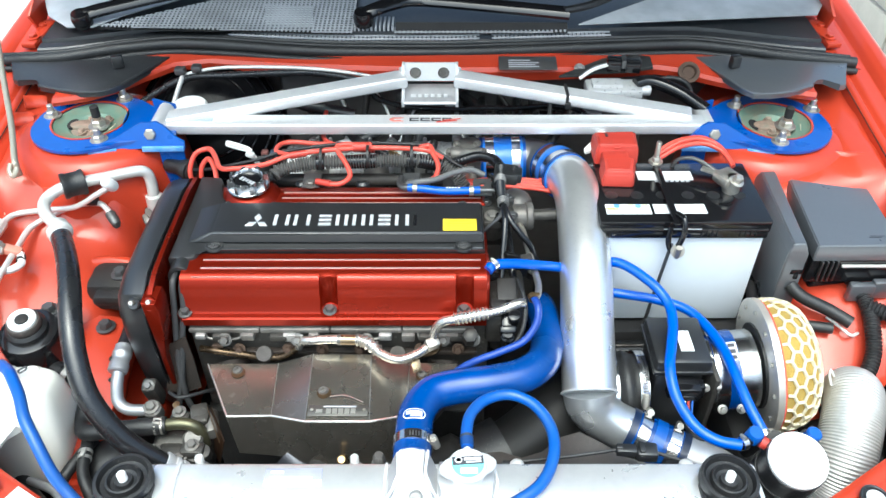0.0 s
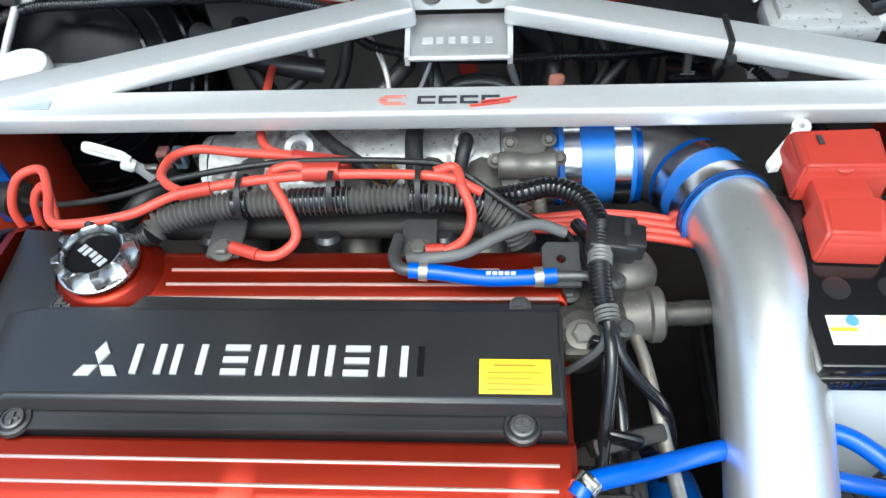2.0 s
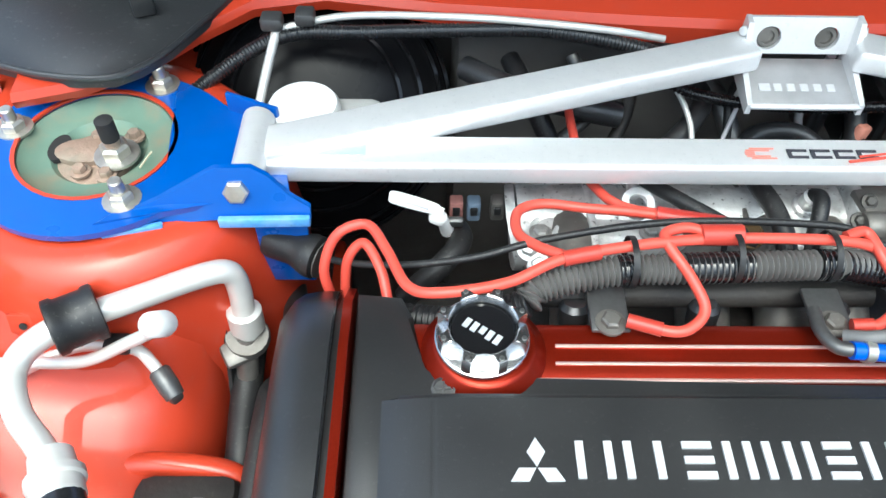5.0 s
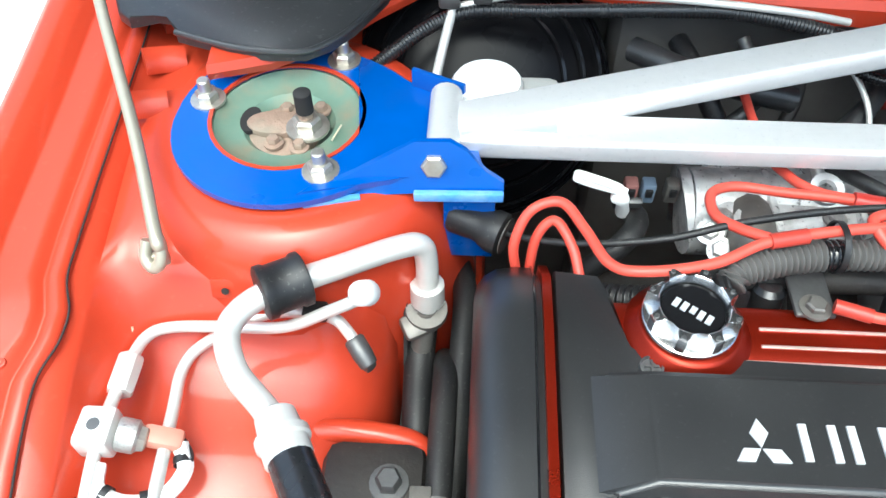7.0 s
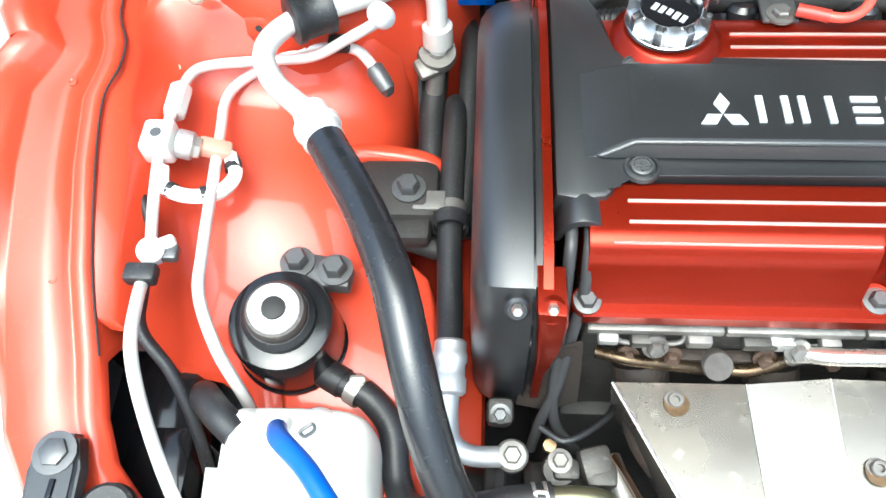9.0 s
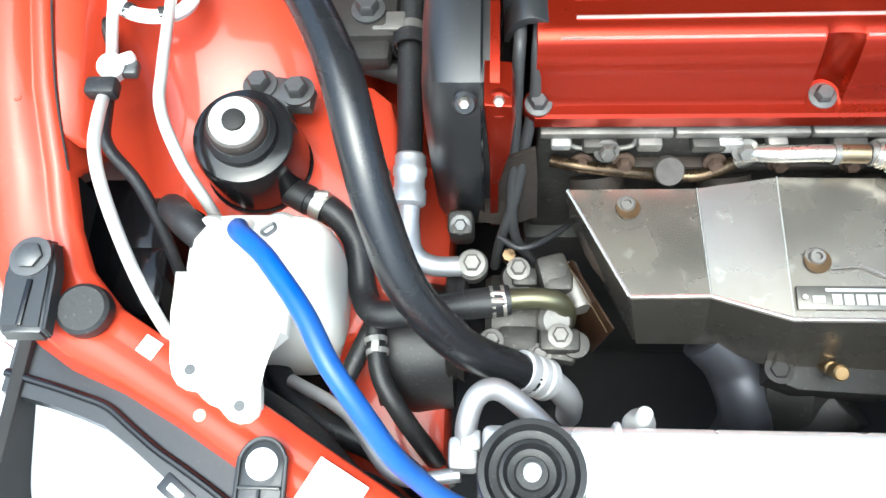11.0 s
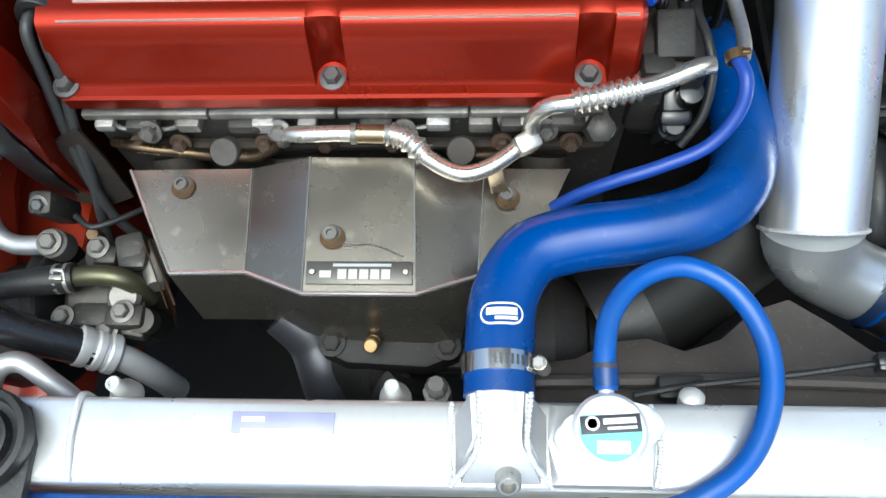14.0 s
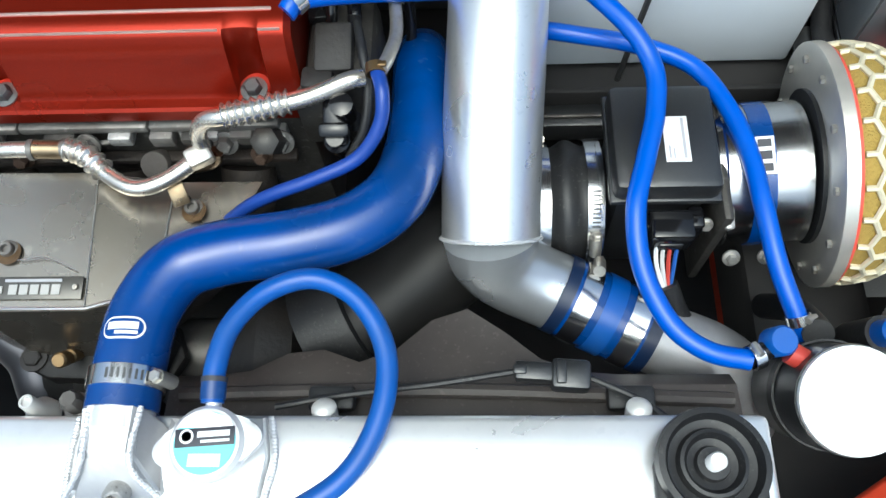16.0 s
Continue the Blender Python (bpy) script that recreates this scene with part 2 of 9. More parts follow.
WIREG = mat("dusty_wire_rubber", (0.04, 0.04, 0.041), 0.45, 0, 0.15, 120)
PALEBLUE = mat("scuffed_blue_edge", (0.12, 0.33, 0.72), 0.4, 0.1, 0.3, 250, dirt=0.5, dirt_c=(0.4, 0.55, 0.8), dscale=60)
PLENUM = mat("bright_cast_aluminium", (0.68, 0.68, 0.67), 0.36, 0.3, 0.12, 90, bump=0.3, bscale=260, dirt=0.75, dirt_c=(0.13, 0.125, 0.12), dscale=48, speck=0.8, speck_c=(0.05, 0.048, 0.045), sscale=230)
CORE = mat("radiator_core", (0.12, 0.12, 0.12), 0.5, 0.6, 0.3, 300)
LENS = mat("pale_headlamp_lens", (0.62, 0.65, 0.68), 0.12, 0, 0.08, 20, dirt=0.3, dirt_c=(0.4, 0.43, 0.47), dscale=10)
PALECAST = mat("pale_speckled_casting", (0.5, 0.5, 0.495), 0.45, 0.2, 0.12, 60, bump=0.2, bscale=300, dirt=0.4, dirt_c=(0.42, 0.41, 0.4), dscale=40, speck=0.8, speck_c=(0.08, 0.075, 0.07), sscale=190)
TAN = mat("tan_connector", (0.52, 0.22, 0.16), 0.5, 0, 0.1, 80)
LINER = mat("dark_fibre", (0.03, 0.029, 0.028), 0.9, 0, 0.2, 60)
# black plastic with the sky's reflection greyed into its base colour
SKY_GREYED = mat("sky_greyed_black_plastic", (0.078, 0.083, 0.09), 0.3, 0, 0.1, 200, bump=0.04, bscale=1500, spec=1.0, coat=0.7, dirt=0.3, dirt_c=(0.06, 0.064, 0.07), dscale=12)
COWL_L = mat("bleached_grille_plastic", (0.36, 0.37, 0.385), 0.45, 0, 0.3, 25, dirt=0.6, dirt_c=(0.2, 0.205, 0.21), dscale=12)
PADS = mat("sound_deadening_pad", (0.11, 0.104, 0.098), 0.6, 0, 0.25, 30, bump=0.25, bscale=120, dirt=0.5, dirt_c=(0.06, 0.056, 0.052), dscale=10)
DULLAL = mat("dull_and_shaded_aluminium", (0.52, 0.52, 0.53), 0.48, 0.75, 0.12, 90, bump=0.08, bscale=300, dirt=0.4, dirt_c=(0.36, 0.36, 0.37), dscale=30)
NAVY = mat("dark_navy_silicone", (0.006, 0.016, 0.05), 0.4, 0, 0.2, 60, dirt=0.5, dirt_c=(0.012, 0.013, 0.018), dscale=25)
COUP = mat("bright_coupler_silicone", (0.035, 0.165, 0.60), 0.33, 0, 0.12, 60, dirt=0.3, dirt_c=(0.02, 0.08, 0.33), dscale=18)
GLASS = mat("windscreen_glass", (0.03, 0.035, 0.035), 0.05, 0, 0.05, 10, spec=0.8)


# ---- mesh helpers ----
def finish(bm, sharp=38):
    bmesh.ops.recalc_face_normals(bm, faces=bm.faces)
    lim = radians(sharp)
    for f in bm.faces:
        f.smooth = True
    for e in bm.edges:
        if len(e.link_faces) == 2:
            e.smooth = e.calc_face_angle(0) < lim
    return bm


def part(name, bm, material, parent, label="", sharp=38):
    finish(bm, sharp)
    me = bpy.data.meshes.new(name)
    bm.to_mesh(me)
    bm.free()
    me.materials.append(material)
    ob = new(name, me)
    ob.parent = parent
    ob.matrix_parent_inverse = Matrix.Translation(-parent.location) if parent.type == "EMPTY" else Matrix()
    if label:
        ob["label"] = label
    return ob


def thing(name, label, category, at=(0, 0, 0), group="", kind=""):
    ob = new(name)
    ob.empty_display_size = 0.02
    ob.location = at
    return tagged(ob, label, category, group, kind)


def solo(name, bm, material, label, category, group="", kind="", sharp=38):
    finish(bm, sharp)
    me = bpy.data.meshes.new(name)
    bm.to_mesh(me)
    bm.free()
    me.materials.append(material)
    return tagged(new(name, me), label, category, group, kind)


def merge(*bms):
    a = bms[0]
    for b in bms[1:]:
        me = bpy.data.meshes.new("tmp")
        b.to_mesh(me)
        b.free()
        a.from_mesh(me)
        bpy.data.meshes.remove(me)
    return a


def box(c, s, bev=0.002, m=None, seg=2):
    bm = bmesh.new()
    bmesh.ops.create_cube(bm, size=1)
    bmesh.ops.scale(bm, vec=s, verts=bm.verts)
    if bev > 0:
        bmesh.ops.bevel(bm, geom=bm.edges[:], offset=min(bev, min(s) * 0.45), segments=seg, affect="EDGES", profile=0.5)
    if m is not None:
        bmesh.ops.transform(bm, matrix=m, verts=bm.verts)
    bmesh.ops.translate(bm, vec=c, verts=bm.verts)
    return bm


def span(x0, x1, y0, y1, z0, z1, bev=0.002, seg=2):
    return box(((x0 + x1) / 2, (y0 + y1) / 2, (z0 + z1) / 2), (abs(x1 - x0), abs(y1 - y0), abs(z1 - z0)), bev, None, seg)


def prism(poly, z0, z1, bev=0.0, m=None, seg=2):
    bm = bmesh.new()
    lo = [bm.verts.new((x, y, z0)) for x, y in poly]
    hi = [bm.verts.new((x, y, z1)) for x, y in poly]
    n = len(poly)
    bm.faces.new(lo[::-1])
    top = bm.faces.new(hi)
    for i in range(n):
        bm.faces.new((lo[i], lo[(i + 1) % n], hi[(i + 1) % n], hi[i]))
    if bev > 0:
        bmesh.ops.bevel(bm, geom=list(top.edges), offset=bev, segments=seg, affect="EDGES", profile=0.5)
    if m is not None:
        bmesh.ops.transform(bm, matrix=m, verts=bm.verts)
    return bm


def smooth_path(pts, n=8):
    p = [Vector(q) for q in pts]
    if len(p) == 2:
        return [p[0].lerp(p[1], i / n) for i in range(n + 1)]
    e = [p[0] * 2 - p[1]] + p + [p[-1] * 2 - p[-2]]
    out = []
    for i in range(1, len(e) - 2):
        a, b, c, d = e[i - 1:i + 3]
        for k in range(n):
            t = k / n
            out.append(0.5 * (2 * b + (c - a) * t + (2 * a - 5 * b + 4 * c - d) * t * t + (3 * b - a - 3 * c + d) * t ** 3))
    out.append(p[-1])
    return out


def frames_of(path):
    tans = []
    for i in range(len(path)):
        t = path[min(i + 1, len(path) - 1)] - path[max(i - 1, 0)]
        tans.append(t.normalized() if t.length > 1e-9 else Vector((0, 0, 1)))
    u = tans[0].orthogonal().normalized()
    res = []
    for t in tans:
        u = (u - t * u.dot(t)).normalized()
        res.append((t, u, t.cross(u)))
    return res


def tube(pts, r, seg=14, n=8, ribs=0.0, pitch=0.006, flat=1.0, hollow=False):
    """A round tube along a smooth path; ribs: height of corrugations."""
    path = smooth_path(pts, n)
    if ribs:
        L = [0]
        for a, b in zip(path, path[1:]):
            L.append(L[-1] + (b - a).length)
        cnt = max(8, int(L[-1] / pitch * 8))
        q, j = [], 0
        for k in range(cnt + 1):
            s = L[-1] * k / cnt
            while j < len(L) - 2 and L[j + 1] < s:
                j += 1
            f = (s - L[j]) / max(1e-9, L[j + 1] - L[j])
            q.append(path[j].lerp(path[j + 1], min(1, f)))
        path = q
    bm = bmesh.new()
    rings = []
    m = len(path)
    for i, (p, (t, u, v)) in enumerate(zip(path, frames_of(path))):
        rr = r(i / (m - 1)) if callable(r) else r
        if ribs:
            rr += ribs * 0.5 * math.sin(math.pi * (i % 8) / 4)
        rings.append([bm.verts.new(p + (u * math.cos(a) + v * math.sin(a) * flat) * rr) for a in [2 * math.pi * k / seg for k in range(seg)]])
    for a, b in zip(rings, rings[1:]):
        for k in range(seg):
            bm.faces.new((a[k], a[(k + 1) % seg], b[(k + 1) % seg], b[k]))
    if not hollow:
        bm.faces.new(rings[0][::-1])
        bm.faces.new(rings[-1])
    return bm


def axis_m(at, axis):
    return Matrix.Translation(at) @ Vector(axis).normalized().to_track_quat("Z", "Y").to_matrix().to_4x4()


def lathe(prof, at=(0, 0, 0), axis=(0, 0, 1), seg=24):
    """prof: (radius, height) pairs from bottom to top about the axis."""
    bm = bmesh.new()
    rings = []
    for r, h in prof:
        rings.append([bm.verts.new((r * math.cos(a), r * math.sin(a), h)) for a in [2 * math.pi * k / seg for k in range(seg)]] if r > 1e-6 else [bm.verts.new((0, 0, h))])
    for a, b in zip(rings, rings[1:]):
        for k in range(seg):
            q = [a[k % len(a)], a[(k + 1) % len(a)], b[(k + 1) % len(b)], b[k % len(b)]]
            q = list(dict.fromkeys(q))
            if len(q) > 2:
                bm.faces.new(q)
    closed = prof[0] == prof[-1]
    for ring, flip in ((rings[0], True), (rings[-1], False)):
        if len(ring) > 2 and not closed:
            bm.faces.new(ring[::-1] if flip else ring)
    bmesh.ops.transform(bm, matrix=axis_m(at, axis), verts=bm.verts)
    return bm


def along(pts, u, n=8):
    path = smooth_path(pts, n)
    L = [0]
    for a, b in zip(path, path[1:]):
        L.append(L[-1] + (b - a).length)
    s = u * L[-1]
    for i in range(len(path) - 1):
        if L[i + 1] >= s:
            f = (s - L[i]) / max(1e-9, L[i + 1] - L[i])
            return path[i].lerp(path[i + 1], f), (path[i + 1] - path[i]).normalized()
    return path[-1], (path[-1] - path[-2]).normalized()


def band(at, axis, r, w, th=0.0012, seg=28):
    return lathe([(r, -w / 2), (r + th, -w / 2), (r + th, w / 2), (r, w / 2), (r, -w / 2)], at, axis, seg)


def sheet(rows, th=0.0):
    """A smooth surface through rows of points."""
    bm = bmesh.new()
    g = [[bm.verts.new(p) for p in row] for row in rows]
    for a, b in zip(g, g[1:]):
        for i in range(len(a) - 1):
            bm.faces.new((a[i], a[i + 1], b[i + 1], b[i]))
    if th:
        bmesh.ops.recalc_face_normals(bm, faces=bm.faces)
        bmesh.ops.solidify(bm, geom=bm.faces[:], thickness=th)
    return bm


def hexbolt(at, axis=(0, 0, 1), r=0.006, h=0.006, washer=True, stud=0.0):
    bm = lathe([(r * 0.98, 0), (r, 0.0005), (r, h * 0.8), (r * 0.8, h), (0, h)], at, axis, 6)
    if washer:
        bm = merge(bm, lathe([(r * 1.5, -0.001), (r * 1.5, 0.001), (r, 0.0015)], at, axis, 18))
    if stud:
        bm = merge(bm, lathe([(r * 0.55, h), (r * 0.55, h + stud - 0.001), (r * 0.45, h + stud), (0, h + stud)], at, axis, 10))
    return bm


def add_bolt(parent, at, axis=(0, 0, 1), r=0.006, h=0.006, material=None, washer=True, stud=0.0, name="bolt", label=""):
    return part(name, hexbolt(at, axis, r, h, washer, stud), material or ZINC, parent, label)


def worm_clamp(parent, at, axis, r, w=0.011, screw_dir=(0, 0, 1), label="stainless worm-drive clamp"):
    c = part("hose_clamp", band(at, axis, r, w, 0.0012), CLAMP, parent, label)
    sd = Vector(screw_dir)
    ax = Vector(axis).normalized()
    sd = (sd - ax * sd.dot(ax)).normalized()
    k = 1.0 if r > 0.015 else 0.5
    p = Vector(at) + sd * (r + 0.004 * k)
    part("clamp_screw", merge(tube([p - sd.cross(ax) * 0.009 * k, p + sd.cross(ax) * 0.006 * k], 0.0045 * k, 10, 2), hexbolt(p + sd.cross(ax) * 0.006 * k, sd.cross(ax), 0.004 * k, 0.004 * k, False)), ZINC, c)
    if r > 0.02:
        for j in range(9):
            q = Vector(at) + Matrix.Rotation(-0.25 - 0.0032 / r * j, 3, ax) @ sd * (r + 0.0012)
            part("clamp_slot", box((0, 0, 0), (w * 0.5, 0.0014, 0.0006), 0, Matrix.Translation(q) @ Matrix((ax, (q - Vector(at)).normalized().cross(ax), (q - Vector(at)).normalized())).transposed().to_4x4()), BOLT_D, c)
    return c


def hose(name, pts, r, material, label, category="hose", group="", n=8, seg=14, ribs=0.0, pitch=0.006):
    return solo(name, tube(pts, r, seg, n, ribs, pitch), material, label, category, group)


def bars(parent, origin, ex, ey, rects, material, h=0.0006, name="print_bar"):
    """Flat print: rects (x0, y0, x1, y1) in the directions ex, ey from the origin, proud of the surface."""
    o, a, b = Vector(origin), Vector(ex), Vector(ey)
    nn = a.cross(b).normalized()
    for x0, y0, x1, y1 in rects:
        bm = bmesh.new()
        lo = [bm.verts.new(o + a * x + b * y) for x, y in ((x0, y0), (x1, y0), (x1, y1), (x0, y1))]
        hi = [bm.verts.new(v.co + nn * h) for v in lo]
        bm.faces.new(hi)
        for i in range(4):
            bm.faces.new((lo[i], lo[(i + 1) % 4], hi[(i + 1) % 4], hi[i]))
        part(name, bm, material, parent)


def loft(rings, bev=0.006):
    bm = bmesh.new()
    g = [[bm.verts.new((x, y, z)) for x, y in ring] for ring, z in rings]
    n = len(g[0])
    for a, b in zip(g, g[1:]):
        for i in range(n):
            bm.faces.new((a[i], a[(i + 1) % n], b[(i + 1) % n], b[i]))
    bm.faces.new(g[0][::-1])
    bm.faces.new(g[-1])
    if bev:
        bmesh.ops.recalc_face_normals(bm, faces=bm.faces)
        bmesh.ops.bevel(bm, geom=[e for e in bm.edges if len(e.link_faces) == 2 and e.calc_face_angle(0) > 0.35], offset=bev, segments=3, affect="EDGES", clamp_overlap=True)
    return bm


def flat_strip(p, q, w, h, bev=0.002):
    p, q = Vector(p), Vector(q)
    d = q - p
    return box((p + q) / 2, (d.length, w, h), bev, Matrix.Rotation(math.atan2(d.y, d.x), 4, "Z"))


def holed(outer, holes, th, m):
    """A flat plate with round holes."""
    cu = bpy.data.curves.new("outline", "CURVE")
    cu.dimensions, cu.fill_mode, cu.extrude = "2D", "BOTH", th / 2
    loops = [outer] + [[(x + r * math.cos(a), y + r * math.sin(a)) for a in np.linspace(0, 2 * math.pi, 28, endpoint=False)] for x, y, r in holes]
    for lp_ in loops:
        sp = cu.splines.new("POLY")
        sp.points.add(len(lp_) - 1)
        for q, (x, y) in zip(sp.points, lp_):
            q.co = (x, y, 0, 1)
        sp.use_cyclic_u = True
    ob = bpy.data.objects.new("outline", cu)
    me = bpy.data.meshes.new_from_object(ob)
    bm = bmesh.new()
    bm.from_mesh(me)
    bpy.data.objects.remove(ob)
    bpy.data.curves.remove(cu)
    bpy.data.meshes.remove(me)
    bmesh.ops.transform(bm, matrix=m, verts=bm.verts)
    return bm


# ---- ground and car body ----
solo("ground", sheet([[(x, y, 0.0) for x in (-60, -6, -2, 2, 6, 60)] for y in (-60, -6, -2, 2, 6, 60)]), CONCRETE, "pale weathered concrete ground under the car", "ground", kind="structure")

wall = thing("stone_wall", "low wall of pale weathered stone blocks beside the car", "wall", (1.6, 3.2, 0), kind="structure")
part("mortar", span(1.53, 1.70, 1.0, 5.8, 0.0, 0.60, 0.0), CONCRETE, wall)
rw = random.Random(3)
for c_ in range(3):
    yb = 1.0 + 0.2 * (c_ % 2)
    while yb < 5.6:
        ln_ = rw.uniform(0.32, 0.5)
        part("block", span(1.505 + rw.uniform(0, 0.012), 1.72, yb + 0.006, yb + ln_ - 0.006, 0.2 * c_ + 0.006, 0.2 * c_ + 0.196, 0.012), STONE, wall)
        yb += ln_

car = thing("car_body", "orange-red painted car body around the open engine bay", "car", (0, 1.0, 0))


def mirror(rows, s):
    return [[(s * x, y, z) for x, y, z in row] for row in rows]


def apron_rows():
    """The inner apron: it starts under the fender's inner edge and falls away into the bay, with a front edge that steps back outside."""
    rows = []
    for y, ex, ez, dz, xi in ((0.655, -0.660, 0.766, -0.095, -0.648), (0.70, -0.668, 0.782, -0.08, -0.654), (0.76, -0.675, 0.803, -0.045, -0.657), (0.81, -0.680, 0.818, -0.015, -0.659), (0.86, -0.682, 0.829, -0.004, -0.664), (0.90, -0.676, 0.835, 0.002, -0.666), (0.925, -0.684, 0.838, 0.018, -0.670), (0.942, -0.685, 0.840, 0.062, -0.672), (0.965, -0.686, 0.843, 0.075, -0.673), (1.02, -0.687, 0.850, 0.078, -0.676), (1.10, -0.689, 0.86, 0.08, -0.68), (1.30, -0.696, 0.88, 0.08, -0.688)):
        row = [(ex - 0.001, y, ez - 0.006), (xi - 0.003, y, ez - 0.010), (xi, y, ez - 0.015)]
        wall = [(-0.648, 0.772), (-0.62, 0.757), (-0.58, 0.752), (-0.53, 0.744), (-0.495, 0.73), (-0.477, 0.70), (-0.47, 0.66), (-0.468, 0.30)]
        shift = 0.010 if y < 0.80 else 0.0
        for i, (x, z) in enumerate(wall):
            z2 = z + (dz if z > 0.6 else 0)
            row.append((x + shift * (i < 4), y, min(z2, ez - 0.018 - 0.004 * i) if y < 0.93 else z2))
        if y < 0.69:
            row = [(x, y + (0.042 if x < -0.60 else 0.018 if x < -0.55 else 0.0), z) for x, y, z in row]
        rows.append(row)
    return rows


def fender_rows():
    """The fender's inner flange, running on into the slanted front rail: inner edge, flange width and fender rise by station."""
    st_ = [(-0.700, 1.50, 0.900, 0.045, 1), (-0.694, 1.25, 0.876, 0.045, 1), (-0.687, 1.08, 0.858, 0.045, 1), (-0.686, 0.96, 0.843, 0.046, 1), (-0.684, 0.925, 0.839, 0.046, 1), (-0.675, 0.900, 0.836, 0.04, 1), (-0.675, 0.878, 0.833, 0.042, 1), (-0.682, 0.85, 0.828, 0.05, 1), (-0.679, 0.80, 0.816, 0.052, 1), (-0.672, 0.73, 0.792, 0.055, 0.8), (-0.662, 0.675, 0.768, 0.058, 0.5), (-0.657, 0.640, 0.753, 0.060, 0.25), (-0.646, 0.611, 0.744, 0.052, 0.1), (-0.622, 0.585, 0.739, 0.042, 0.0), (-0.59, 0.566, 0.736, 0.036, 0.0), (-0.55, 0.542, 0.735, 0.034, 0.0), (-0.508, 0.517, 0.735, 0.034, 0.0), (-0.461, 0.488, 0.735, 0.034, 0.0), (-0.406, 0.455, 0.735, 0.036, 0.0), (-0.35, 0.425, 0.735, 0.040, 0.0)]
    rows = []
    for i, (x, y, z, w, f) in enumerate(st_):
        a, b = st_[max(0, i - 1)], st_[min(len(st_) - 1, i + 1)]
        d = Vector((b[0] - a[0], b[1] - a[1])).normalized()
        nx, ny = d.y, -d.x
        drop = 0.10 if y > 0.72 else 0.014
        line = [(-0.002, -drop), (-0.001, -0.3 * drop), (0.0, -0.004), (0.003, 0.0), (0.011, 0.001), (0.013, 0.001 - 0.004 * f), (0.016, 0.001 - 0.004 * f), (0.018, 0.001), (w * 0.6, 0.003), (w, 0.001)]
        line += [(w + 0.003, 0.002 * f - 0.004 * (1 - f)), (w + 0.006, 0.012 * f - 0.02 * (1 - f)), (w + 0.012, 0.014 * f - 0.03 * (1 - f)), (w + 0.015, 0.018 * f - 0.06 * (1 - f)), (w + 0.026, 0.021 * f - 0.10 * (1 - f)), (w + 0.036 * f + 0.027 * (1 - f), 0.016 * f - 0.14 * (1 - f)), (w + 0.043 * f + 0.028 * (1 - f), -0.008 * f - 0.2 * (1 - f)), (w + 0.048 * f + 0.03 * (1 - f), -0.08 * f - 0.25 * (1 - f)), (w + 0.05 * f + 0.03 * (1 - f), -0.4 * f - 0.3 * (1 - f))]
        rows.append([(x + nx * o, y + ny * o, z + h) for o, h in line])
    return rows


for s in (1, -1):
    part("inner_apron", sheet(mirror(apron_rows(), s)), PAINT, car, sharp=60)
    part("fender", sheet([[(x - (0.016 if s == -1 else 0.0), y, z) for x, y, z in row] for row in mirror(fender_rows(), s)]), PAINT, car, sharp=75)
    cx, cy, ct = (-0.556, 1.066, 0.852) if s == 1 else (0.533, 1.088, 0.838)
    part("strut_tower", lathe([(0.150, -0.40), (0.146, -0.20), (0.142, -0.10), (0.135, -0.05), (0.124, -0.018), (0.112, -0.003), (0.10, 0.0), (0.062, 0.0), (0.06, -0.012), (0.0, -0.012)], (cx, cy, ct), (0, 0, 1), 40), PAINT, car)
    # lower frame rail; right one blackened so that side of the bay stays dark
    part("frame_rail", span(s * 0.50, s * 0.40, 0.44, 1.2, 0.52, 0.60, 0.01), PAINT if s == -1 else UNDER, car)
    # wheel house and splash shield ahead of the apron
    part("splash_shield", span(s * 0.46, s * 0.70, 0.40, 0.66, 0.52, 0.53, 0.002), UNDER, car, "black inner splash shield")
    part("splash_shield", span(s * 0.685, s * 0.695, 0.40, 0.70, 0.50, 0.72, 0.002), UNDER, car, "black inner splash shield")
    part("lamp_housing", merge(box((s * -0.665, 0.66, 0.615), (0.085, 0.12, 0.13), 0.012), box((s * -0.640, 0.625, 0.64), (0.05, 0.06, 0.09), 0.008)), PLASTIC_G, car, "black lamp housing in the wing")
    wh = part("wheel", lathe([(0.20, -0.09), (0.29, -0.10), (0.31, -0.085), (0.315, 0), (0.31, 0.085), (0.29, 0.10), (0.20, 0.09), (0.20, -0.09)], (s * 0.66, 1.02, 0.315), (1, 0, 0), 48), RUBBER, car, "black front tyre")
    part("rim", lathe([(0.20, -0.088), (0.205, 0.0), (0.20, 0.088), (0.18, 0.085), (0.06, 0.05), (0, 0.05)], (s * 0.66, 1.02, 0.315), (-s, 0, 0), 40), ALU_BR, wh)
    # pressed strap and small hole pad on the tower wall, drain plug in the apron
    if s == 1:
        part("pressed_strap", tube([(s * -0.541, 0.944, 0.84), (s * -0.543, 0.938, 0.815), (s * -0.545, 0.934, 0.795)], 0.006, 8, 6, flat=0.35), PAINT, car)
        part("hole_pad", box((s * -0.582, 0.9385, 0.812), (0.026, 0.004, 0.016), 0.0019, pose(0, 0, 0, -20)), PAINT, car)
        part("pad_hole", lathe([(0.0028, 0), (0.0028, 0.0005), (0, 0.0005)], (s * -0.584, 0.9352, 0.813), (0, -1, 0.36), 12), UNDER, car)
